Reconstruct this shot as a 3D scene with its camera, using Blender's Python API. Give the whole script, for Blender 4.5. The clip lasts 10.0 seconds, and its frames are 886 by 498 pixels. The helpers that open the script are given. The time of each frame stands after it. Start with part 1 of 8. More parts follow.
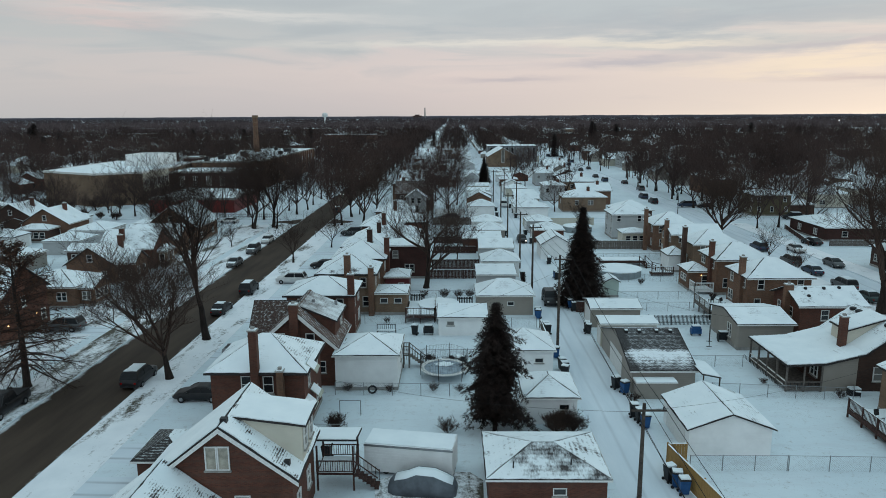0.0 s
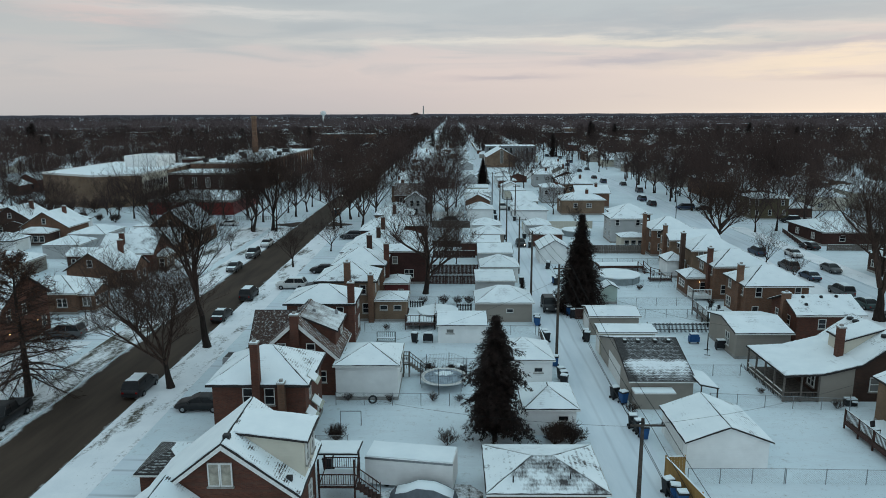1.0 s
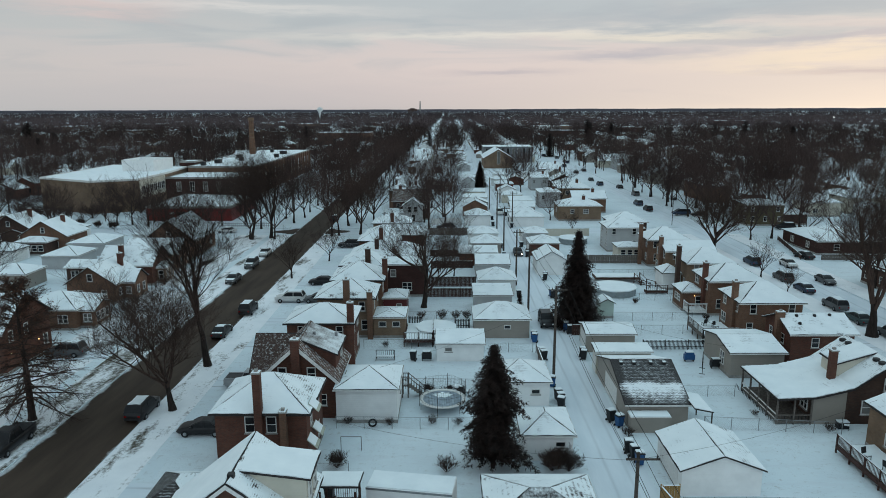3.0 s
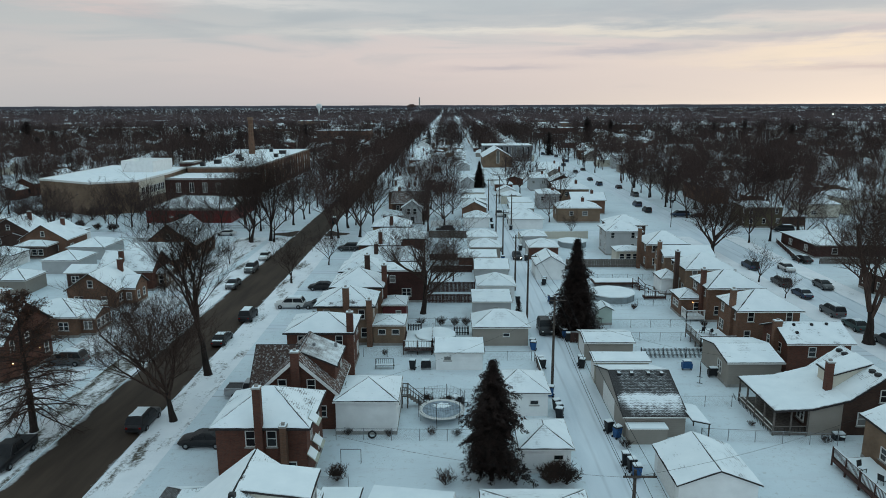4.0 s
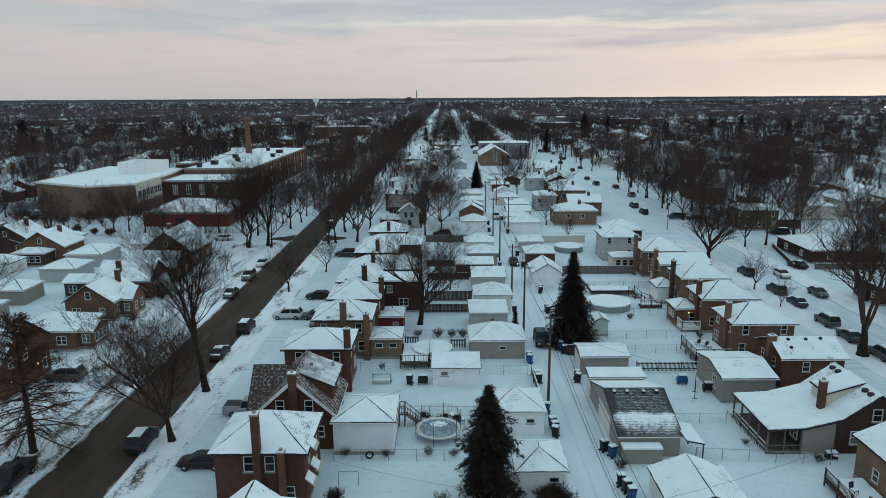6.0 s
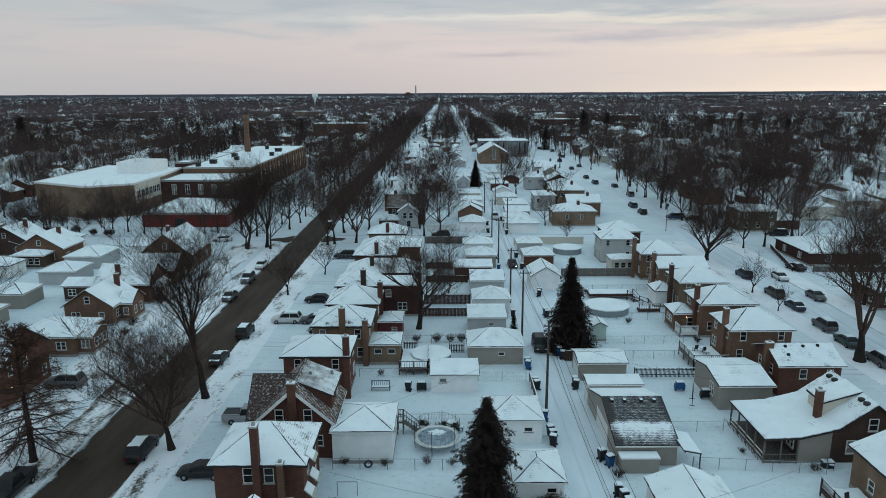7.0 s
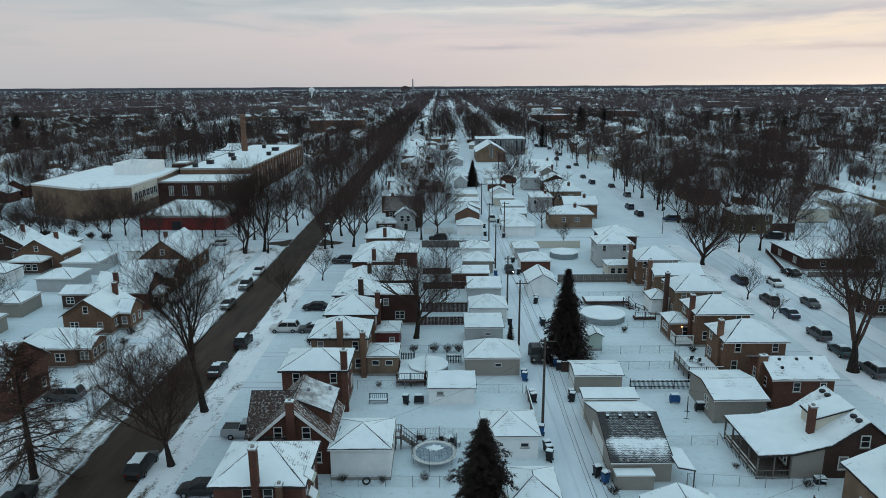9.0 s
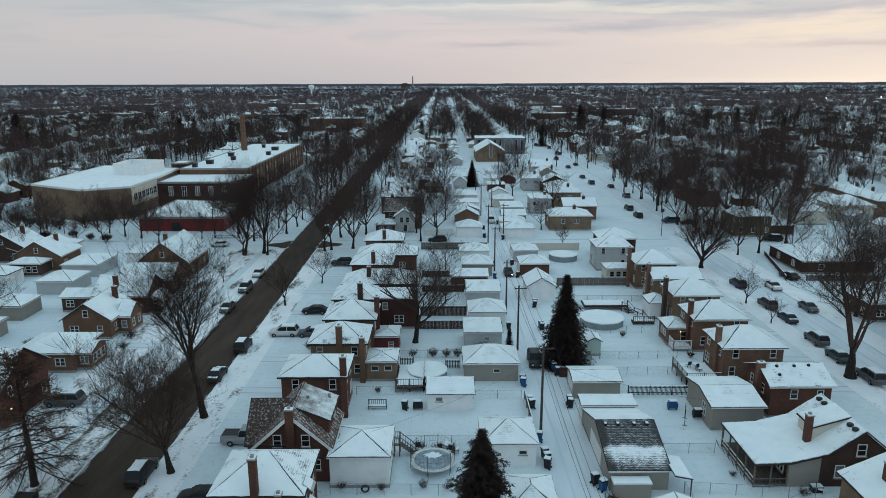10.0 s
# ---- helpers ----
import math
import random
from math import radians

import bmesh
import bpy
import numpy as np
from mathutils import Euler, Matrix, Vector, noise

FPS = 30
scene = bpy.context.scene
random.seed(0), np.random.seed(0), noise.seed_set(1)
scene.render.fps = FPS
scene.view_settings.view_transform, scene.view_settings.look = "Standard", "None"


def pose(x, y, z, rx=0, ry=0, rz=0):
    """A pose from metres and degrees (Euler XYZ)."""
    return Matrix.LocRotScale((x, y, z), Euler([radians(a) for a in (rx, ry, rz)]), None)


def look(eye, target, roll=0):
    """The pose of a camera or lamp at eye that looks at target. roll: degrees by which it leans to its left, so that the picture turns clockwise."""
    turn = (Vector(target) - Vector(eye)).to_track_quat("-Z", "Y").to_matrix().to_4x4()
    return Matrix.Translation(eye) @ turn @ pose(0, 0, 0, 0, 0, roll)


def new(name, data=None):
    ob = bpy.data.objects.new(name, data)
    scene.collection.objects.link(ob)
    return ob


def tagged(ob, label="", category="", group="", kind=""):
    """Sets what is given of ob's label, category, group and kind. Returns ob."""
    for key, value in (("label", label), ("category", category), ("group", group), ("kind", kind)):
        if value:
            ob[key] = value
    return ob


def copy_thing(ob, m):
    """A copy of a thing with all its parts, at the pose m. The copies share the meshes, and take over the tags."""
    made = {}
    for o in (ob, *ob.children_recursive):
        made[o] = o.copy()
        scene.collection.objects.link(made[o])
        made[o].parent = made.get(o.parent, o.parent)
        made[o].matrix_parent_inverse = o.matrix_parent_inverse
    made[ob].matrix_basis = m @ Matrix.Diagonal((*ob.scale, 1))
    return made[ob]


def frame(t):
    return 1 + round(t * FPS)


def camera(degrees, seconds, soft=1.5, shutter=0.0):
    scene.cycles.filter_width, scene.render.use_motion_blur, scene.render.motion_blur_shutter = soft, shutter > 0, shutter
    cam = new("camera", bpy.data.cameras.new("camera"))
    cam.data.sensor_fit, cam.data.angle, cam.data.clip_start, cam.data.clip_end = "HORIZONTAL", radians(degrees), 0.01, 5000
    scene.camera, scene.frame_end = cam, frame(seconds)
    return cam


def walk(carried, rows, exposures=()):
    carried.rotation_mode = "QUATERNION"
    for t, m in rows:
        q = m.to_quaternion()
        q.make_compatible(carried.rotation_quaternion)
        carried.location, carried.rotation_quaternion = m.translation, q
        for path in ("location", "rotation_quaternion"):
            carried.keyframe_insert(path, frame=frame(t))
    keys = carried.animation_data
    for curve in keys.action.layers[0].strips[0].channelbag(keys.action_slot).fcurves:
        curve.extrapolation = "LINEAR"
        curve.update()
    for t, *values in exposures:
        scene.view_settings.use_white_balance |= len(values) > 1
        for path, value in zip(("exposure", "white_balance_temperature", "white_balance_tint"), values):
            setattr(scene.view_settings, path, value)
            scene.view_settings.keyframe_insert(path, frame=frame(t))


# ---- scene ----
cam = camera(66.0, 10.0, 0.9)
PATH = [
    (0, (0.295, -0.029, 25.4), (0.266, 1.933, 25.014), -0.3),
    (0.5, (0.233, -0.08, 25.975), (0.205, 1.881, 25.587), -0.3),
    (1, (0.137, -0.157, 26.658), (0.113, 1.804, 26.266), -0.2),
    (1.5, (0.079, -0.239, 27.351), (0.056, 1.721, 26.954), -0.1),
    (2, (0.026, -0.327, 28.12), (0.005, 1.632, 27.719), -0.2),
    (2.5, (-0.044, -0.355, 28.837), (-0.061, 1.603, 28.435), -0.2),
    (4, (0.014, -0.382, 31.285), (0.001, 1.573, 30.867), -0.2),
    (4.5, (0.044, -0.34, 32.0), (0.032, 1.615, 31.578), -0.2),
    (5, (0.055, -0.266, 32.681), (0.046, 1.689, 32.254), -0.2),
    (5.5, (0.095, -0.174, 33.336), (0.088, 1.778, 32.904), -0.3),
    (7, (0.244, 0.038, 35.523), (0.24, 1.986, 35.07), -0.3),
    (7.5, (0.211, 0.11, 36.14), (0.211, 2.057, 35.682), -0.3),
    (8, (0.237, 0.087, 36.779), (0.239, 2.033, 36.316), -0.3),
    (8.5, (0.247, 0.12, 37.428), (0.25, 2.065, 36.96), -0.3),
    (9, (0.27, 0.131, 38.076), (0.274, 2.075, 37.604), -0.3),
    (9.5, (0.318, 0.138, 38.706), (0.323, 2.081, 38.23), -0.2),
    (10, (0.353, 0.17, 39.268), (0.358, 2.111, 38.788), -0.2),
]
walk(cam, [(t, look(eye, target, roll)) for t, eye, target, roll in PATH], exposures=((0, 0.05, 6640, 10), (4.5, 0.04, 6600, 10), (7, 0.05, 6480, 10), (10, 0.05, 6400, 10)))

# ---- world and light: an overcast winter dusk, brightest low in the sky ----
scene.view_settings.exposure = 0.0
world = bpy.data.worlds.new("world")
scene.world = world
world.use_nodes = True
wn, wl = world.node_tree.nodes, world.node_tree.links
wn.clear()


def wmath(op, a, b=None, c=None):
    n = wn.new("ShaderNodeMath")
    n.operation = op
    for i, v in enumerate((a, b, c)):
        if v is None:
            continue
        if isinstance(v, (int, float)):
            n.inputs[i].default_value = v
        else:
            wl.new(v, n.inputs[i])
    return n.outputs[0]


def wmix(f, a, b, blend="MIX"):
    n = wn.new("ShaderNodeMix")
    n.data_type, n.blend_type = "RGBA", blend
    for i, v in ((0, f), (6, a), (7, b)):
        if isinstance(v, (int, float)):
            n.inputs[i].default_value = v
        elif isinstance(v, tuple):
            n.inputs[i].default_value = (*v, 1)
        else:
            wl.new(v, n.inputs[i])
    return n.outputs[2]


def wramp(f, stops):
    n = wn.new("ShaderNodeValToRGB")
    while len(n.color_ramp.elements) < len(stops):
        n.color_ramp.elements.new(0.5)
    for e, (p, c) in zip(n.color_ramp.elements, stops):
        e.position, e.color = p, (*c, 1)
    wl.new(f, n.inputs[0])
    return n.outputs[0]


SKY_MID, SKY_TOP = (0.455, 0.60, 0.675), (0.49, 0.765, 0.89)
SUN_ELEVATION, SUN_AZIMUTH = radians(6), radians(52)   # azimuth east of the walk's heading
tc = wn.new("ShaderNodeTexCoord")
sep = wn.new("ShaderNodeSeparateXYZ")
wl.new(tc.outputs["Generated"], sep.inputs[0])
dx, dy, dz = sep.outputs
up = wmath("MAXIMUM", dz, 0.0)
# colour by height above the horizon: a clear pink band low down, then the ragged edge of a grey cloud deck
streak = wn.new("ShaderNodeCombineXYZ")
wl.new(wmath("MULTIPLY", wmath("ARCTAN2", dx, dy), 4.6), streak.inputs[0])
wl.new(wmath("MULTIPLY", up, 34.0), streak.inputs[1])
bands = wn.new("ShaderNodeTexNoise")
bands.inputs["Scale"].default_value, bands.inputs["Detail"].default_value = 1.0, 5
bands.inputs["Roughness"].default_value, bands.inputs["Distortion"].default_value = 0.5, 0.9
wl.new(streak.outputs[0], bands.inputs["Vector"])
shift = wmath("MULTIPLY", wmath("SUBTRACT", bands.outputs["Fac"], 0.5), wmath("MINIMUM", wmath("MULTIPLY", up, 1.1), 0.11))
height = wmath("POWER", wmath("MAXIMUM", wmath("ADD", up, shift), 0.0), 0.6)


def hp(v):
    return v ** 0.6


lit = wramp(height, [(0.0, (0.53, 0.50, 0.515)), (hp(0.02), (0.60, 0.545, 0.555)), (hp(0.055), (0.69, 0.61, 0.60)), (hp(0.078), (0.66, 0.605, 0.605)), (hp(0.096), (0.555, 0.575, 0.59)),
                     (hp(0.125), (0.495, 0.545, 0.575)), (hp(0.16), (0.51, 0.56, 0.59)), (hp(0.30), SKY_MID), (1.0, SKY_TOP)])
# warm glow over the place where the sun went down, greyer away from it
glow = wmath("ADD", wmath("MULTIPLY", dx, math.sin(SUN_AZIMUTH)), wmath("MULTIPLY", dy, math.cos(SUN_AZIMUTH)))
glow = wmath("POWER", wmath("MAXIMUM", glow, 0.0), 4.0)
glow = wmath("MULTIPLY", glow, wmath("SUBTRACT", 1.0, wmath("MINIMUM", wmath("MULTIPLY", height, 3.4), 1.0)))
lit = wmix(wmath("MULTIPLY", glow, 1.35), lit, (0.96, 0.83, 0.70))
dull = wmath("MULTIPLY", wmath("MAXIMUM", wmath("MULTIPLY", dx, -1.0), 0.0), 0.95)
lit = wmix(dull, lit, (0.47, 0.50, 0.505))
behind = wmath("MULTIPLY", wmath("MAXIMUM", wmath("MULTIPLY", dy, -1.0), 0.0), 0.85)
lit = wmix(behind, lit, (0.58, 0.72, 0.83))
wisp = wramp(bands.outputs["Fac"], [(0.50, (0, 0, 0)), (0.66, (1, 1, 1))])
lit = wmix(wmath("MULTIPLY", wisp, wmath("MINIMUM", wmath("MULTIPLY", up, 4.0), 0.34)), lit, (0.40, 0.44, 0.48))
# single long clouds: azimuth and height of the middle, half length, half thickness, slope, weight, colour
azim = wmath("ARCTAN2", dx, dy)
ragged = wmath("SUBTRACT", bands.outputs["Fac"], 0.5)
fine = wn.new("ShaderNodeTexNoise")
fine.inputs["Scale"].default_value, fine.inputs["Detail"].default_value, fine.inputs["Roughness"].default_value = 3.2, 6, 0.6
wl.new(streak.outputs[0], fine.inputs["Vector"])
tuft_ = wmath("SUBTRACT", fine.outputs["Fac"], 0.5)
CLOUDS = [(-0.30, 0.132, 0.22, 0.0055, -0.01, 0.75, (0.70, 0.70, 0.69)), (-0.46, 0.128, 0.10, 0.014, 0.0, 0.6, (0.72, 0.58, 0.56)),
          (0.06, 0.098, 0.26, 0.0042, 0.006, 0.8, (0.76, 0.74, 0.69)), (0.30, 0.093, 0.16, 0.0060, -0.02, 0.8, (0.88, 0.80, 0.68)), (0.02, 0.166, 0.10, 0.007, 0.06, 0.65, (0.72, 0.72, 0.71)),
          (0.50, 0.062, 0.16, 0.013, 0.03, 0.75, (0.93, 0.79, 0.62)), (0.08, 0.048, 0.075, 0.0038, 0.004, 0.72, (0.50, 0.47, 0.51)), (0.24, 0.070, 0.10, 0.0050, 0.04, 0.78, (0.49, 0.48, 0.53)),
          (0.54, 0.043, 0.09, 0.0034, 0.0, 0.6, (0.58, 0.49, 0.50)), (-0.42, 0.152, 0.20, 0.007, 0.0, 0.7, (0.43, 0.49, 0.53)), (-0.60, 0.088, 0.06, 0.004, 0.0, 0.5, (0.46, 0.50, 0.54)),
          (0.36, 0.118, 0.34, 0.014, 0.0, 0.62, (0.44, 0.48, 0.525)), (0.50, 0.086, 0.18, 0.0065, 0.0, 0.7, (0.51, 0.49, 0.535)), (0.30, 0.170, 0.20, 0.005, 0.02, 0.55, (0.66, 0.70, 0.72))]
for az0, h0, half, thick_, slope, weight, tone in CLOUDS:
    a_ = wmath("SUBTRACT", azim, az0)
    b_ = wmath("SUBTRACT", wmath("ADD", wmath("SUBTRACT", up, h0), wmath("ADD", wmath("MULTIPLY", ragged, thick_ * 3.0), wmath("MULTIPLY", tuft_, thick_ * 3.6))), wmath("MULTIPLY", a_, slope))
    q_ = wmath("ADD", wmath("POWER", wmath("ABSOLUTE", wmath("DIVIDE", a_, half)), 2.0), wmath("POWER", wmath("ABSOLUTE", wmath("DIVIDE", b_, thick_)), 2.0))
    lit = wmix(wmath("MULTIPLY", wmath("EXPONENT", wmath("MULTIPLY", q_, -1.0)), weight), lit, tone)
sky = wn.new("ShaderNodeTexSky")
sky.sky_type, sky.sun_disc = "NISHITA", False
sky.sun_elevation, sky.sun_rotation = SUN_ELEVATION, SUN_AZIMUTH
air = wmix(1.0, sky.outputs[0], (0.06, 0.06, 0.06), "MULTIPLY")
allsky = wmix(0.95, air, lit)
bg = wn.new("ShaderNodeBackground")
bg.inputs["Strength"].default_value = 1.0
wl.new(allsky, bg.inputs["Color"])
wo = wn.new("ShaderNodeOutputWorld")
wl.new(bg.outputs[0], wo.inputs["Surface"])

sun = new("sun", bpy.data.lights.new("sun", "SUN"))
sun.data.energy, sun.data.angle, sun.data.color = 0.25, radians(25), (1.0, 0.82, 0.66)
sun.matrix_world = look((0, 0, 100), (-math.sin(SUN_AZIMUTH) * 100, -math.cos(SUN_AZIMUTH) * 100, 100 - 100 * math.tan(radians(14))))

# ---- materials ----
rng = random.Random(7)


class Mat:
    """A node material in the making."""

    def __init__(self, name, rough=0.7, metal=0.0):
        self.m = bpy.data.materials.new(name)
        self.m.use_nodes = True
        self.n, self.l = self.m.node_tree.nodes, self.m.node_tree.links
        self.b = self.n["Principled BSDF"]
        self.b.inputs["Roughness"].default_value, self.b.inputs["Metallic"].default_value = rough, metal
        if rough > 0.35:
            self.b.inputs["Specular IOR Level"].default_value = 0.22
        self.t = self.n.new("ShaderNodeTexCoord")

    def put(self, sock, v):
        if isinstance(v, (int, float)):
            sock.default_value = v
        elif isinstance(v, tuple):
            sock.default_value = (*v, 1) if len(v) == 3 and sock.type == "RGBA" else v
        else:
            self.l.new(v, sock)

    def noise(self, scale, detail=4, rough=0.55, vec=None, dist=0.0, stretch=None):
        v = vec or self.t.outputs["Object"]
        if stretch:
            mp = self.n.new("ShaderNodeMapping")
            mp.inputs["Scale"].default_value = stretch
            self.l.new(v, mp.inputs[0])
            v = mp.outputs[0]
        n = self.n.new("ShaderNodeTexNoise")
        n.inputs["Scale"].default_value, n.inputs["Detail"].default_value = scale, detail
        n.inputs["Roughness"].default_value, n.inputs["Distortion"].default_value = rough, dist
        self.l.new(v, n.inputs["Vector"])
        return n.outputs["Fac"]

    def math(self, op, a, b=0.0):
        n = self.n.new("ShaderNodeMath")
        n.operation = op
        self.put(n.inputs[0], a), self.put(n.inputs[1], b)
        return n.outputs[0]

    def ramp(self, f, *stops):
        n = self.n.new("ShaderNodeValToRGB")
        while len(n.color_ramp.elements) < len(stops):
            n.color_ramp.elements.new(0.5)
        for e, (p, c) in zip(n.color_ramp.elements, stops):
            e.position, e.color = p, (*c, 1) if isinstance(c, tuple) else (c, c, c, 1)
        self.l.new(f, n.inputs[0])
        return n.outputs[0]

    def mix(self, f, a, b, blend="MIX"):
        n = self.n.new("ShaderNodeMix")
        n.data_type, n.blend_type = "RGBA", blend
        for i, v in ((0, f), (6, a), (7, b)):
            self.put(n.inputs[i], v)
        return n.outputs[2]

    def random(self):
        return self.n.new("ShaderNodeObjectInfo").outputs["Random"]

    def bump(self, h, strength=0.5, dist=0.02):
        n = self.n.new("ShaderNodeBump")
        n.inputs["Strength"].default_value, n.inputs["Distance"].default_value = strength, dist
        self.l.new(h, n.inputs["Height"])
        self.l.new(n.outputs[0], self.b.inputs["Normal"])

    def color(self, v):
        self.put(self.b.inputs["Base Color"], v)
        return self.m


def plain(name, c, rough=0.6, metal=0.0, var=0.12, scale=3.0):
    k = Mat(name, rough, metal)
    f = k.noise(scale, 5)
    dark = tuple(max(0, v * (1 - 2 * var)) for v in c)
    lite = tuple(min(1, v * (1 + var)) for v in c)
    g = k.ramp(f, (0.25, dark), (0.75, lite))
    return k.color(g)


def snow_mat(name, amount=1.0, under=(0.05, 0.045, 0.045), grain=1.6, courses=0.07, lean=0.0, soft=0.035, cover=1.0, slid=None, grainy=(1.0, 1.0, 2.5)):
    """Snow that lets the shingles under it show through where it has melted or blown off."""
    k = Mat(name, 0.75)
    white = k.ramp(k.noise(0.5, 4), (0.3, (0.76, 0.83, 0.86)), (0.7, (0.86, 0.92, 0.94)))
    if amount == 1:
        k.bump(k.noise(1.3, 5), 0.35, 0.08)
        return k.color(white)
    shin = k.ramp(k.noise(9, 3), (0.3, tuple(v * 0.6 for v in under)), (0.7, tuple(v * 1.5 for v in under)))
    a = k.noise(grain * 0.35, 3, 0.6)
    b = k.noise(grain * 3.0, 6, 0.7, stretch=grainy)
    f = k.math("ADD", k.math("MULTIPLY", a, 0.62), k.math("MULTIPLY", b, 0.38))
    if courses:
        w = k.n.new("ShaderNodeTexWave")
        w.bands_direction = "Z"
        w.inputs["Scale"].default_value, w.inputs["Distortion"].default_value = 3.2, 1.5
        k.l.new(k.t.outputs["Object"], w.inputs["Vector"])
        f = k.math("ADD", k.math("MULTIPLY", w.outputs["Fac"], courses), f)
    if lean:
        sx = k.n.new("ShaderNodeSeparateXYZ")
        k.l.new(k.t.outputs["Object"], sx.inputs[0])
        f = k.math("SUBTRACT", f, k.math("MULTIPLY", sx.outputs[0], lean))
    if slid:                                # barest near the height slid[0], by slid[1] a metre
        sz = k.n.new("ShaderNodeSeparateXYZ")
        k.l.new(k.t.outputs["Object"], sz.inputs[0])
        f = k.math("ADD", f, k.math("MULTIPLY", k.math("ABSOLUTE", k.math("SUBTRACT", sz.outputs[2], slid[0])), slid[1]))
    lo = 0.38 + (1 - amount) * 0.22
    mask = k.ramp(f, (lo - soft, 0.0), (lo + soft, cover))
    k.bump(f, 0.4, 0.03)
    return k.color(k.mix(mask, shin, white))


def brick_mat(name, c1, c2, mortar=(0.22, 0.2, 0.18)):
    k = Mat(name, 0.85)
    mp = k.n.new("ShaderNodeMapping")
    mp.inputs["Rotation"].default_value = (radians(90), 0, 0)
    k.l.new(k.t.outputs["Object"], mp.inputs[0])
    sepx = k.n.new("ShaderNodeSeparateXYZ")
    k.l.new(k.t.outputs["Object"], sepx.inputs[0])
    cx = k.n.new("ShaderNodeCombineXYZ")
    k.l.new(k.math("ADD", sepx.outputs[0], sepx.outputs[1]), cx.inputs[0])
    k.l.new(sepx.outputs[2], cx.inputs[1])
    t = k.n.new("ShaderNodeTexBrick")
    t.inputs["Scale"].default_value = 1.0
    t.inputs["Brick Width"].default_value, t.inputs["Row Height"].default_value = 0.23, 0.075
    t.inputs["Mortar Size"].default_value = 0.008
    t.inputs["Color1"].default_value, t.inputs["Color2"].default_value = (*c1, 1), (*c2, 1)
    t.inputs["Mortar"].default_value = (*mortar, 1)
    k.l.new(cx.outputs[0], t.inputs["Vector"])
    stain = k.ramp(k.noise(0.45, 5), (0.3, 0.62), (0.7, 1.0))
    k.bump(t.outputs["Fac"], 0.4, -0.01)
    return k.color(k.mix(1.0, t.outputs["Color"], stain, "MULTIPLY"))


def siding_mat(name, c):
    k = Mat(name, 0.55)
    w = k.n.new("ShaderNodeTexWave")
    w.bands_direction, w.wave_profile = "Z", "SAW"
    w.inputs["Scale"].default_value = 1.55
    k.l.new(k.t.outputs["Object"], w.inputs["Vector"])
    g = k.ramp(k.noise(0.8, 6), (0.3, tuple(v * 0.88 for v in c)), (0.7, c))
    k.bump(w.outputs["Fac"], 0.5, 0.02)
    return k.color(g)


def asphalt_mat(name="wet_asphalt", edge=3.5):
    """Wet, salted street with slush that lies ragged along both kerbs."""
    k = Mat(name, 0.85)
    k.b.inputs["Specular IOR Level"].default_value = 0.2
    a = k.ramp(k.noise(0.22, 5, stretch=(2.2, 0.35, 1)), (0.3, (0.033, 0.0215, 0.0155)), (0.7, (0.072, 0.050, 0.036)))
    a = k.mix(k.math("MULTIPLY", k.noise(18, 2), 0.35), a, (0.060, 0.045, 0.036))
    s = k.n.new("ShaderNodeSeparateXYZ")
    k.l.new(k.t.outputs["Object"], s.inputs[0])
    side = k.math("ABSOLUTE", s.outputs[0])
    rag = k.math("ADD", side, k.math("MULTIPLY", k.math("SUBTRACT", k.noise(0.35, 6, 0.65), 0.5), 2.4))
    slush = k.math("SMOOTH_MIN", k.math("MAXIMUM", k.math("MULTIPLY", k.math("SUBTRACT", rag, edge), 2.0), 0.0), 1.0)
    k.bump(k.noise(6, 6), 0.3, 0.02)
    return k.color(k.mix(slush, a, (0.62, 0.64, 0.66)))


def packed_mat(name, ruts):
    """Snow driven flat, with tyre ruts along the lane."""
    k = Mat(name, 0.65)
    s = k.n.new("ShaderNodeSeparateXYZ")
    k.l.new(k.t.outputs["Object"], s.inputs[0])
    wob = k.math("MULTIPLY", k.math("SUBTRACT", k.noise(0.05, 3), 0.5), 0.8)
    x = k.math("ADD", s.outputs[0], wob)
    w = k.math("ABSOLUTE", k.math("SUBTRACT", k.math("ABSOLUTE", x), 0.8))
    rut = k.math("MAXIMUM", k.math("SUBTRACT", 1.0, k.math("MULTIPLY", w, 4.6)), 0.0)
    rut = k.math("MULTIPLY", rut, k.ramp(k.noise(0.3, 5, stretch=(2, 0.3, 1)), (0.35, 0.1), (0.6, ruts)))
    white = k.ramp(k.noise(0.4, 5, stretch=(1.5, 0.3, 1)), (0.3, (0.61, 0.68, 0.735)), (0.7, (0.72, 0.78, 0.825)))
    k.bump(k.noise(2.0, 6, stretch=(2, 0.4, 1)), 0.5, 0.05)
    return k.color(k.mix(rut, white, (0.33, 0.36, 0.39)))


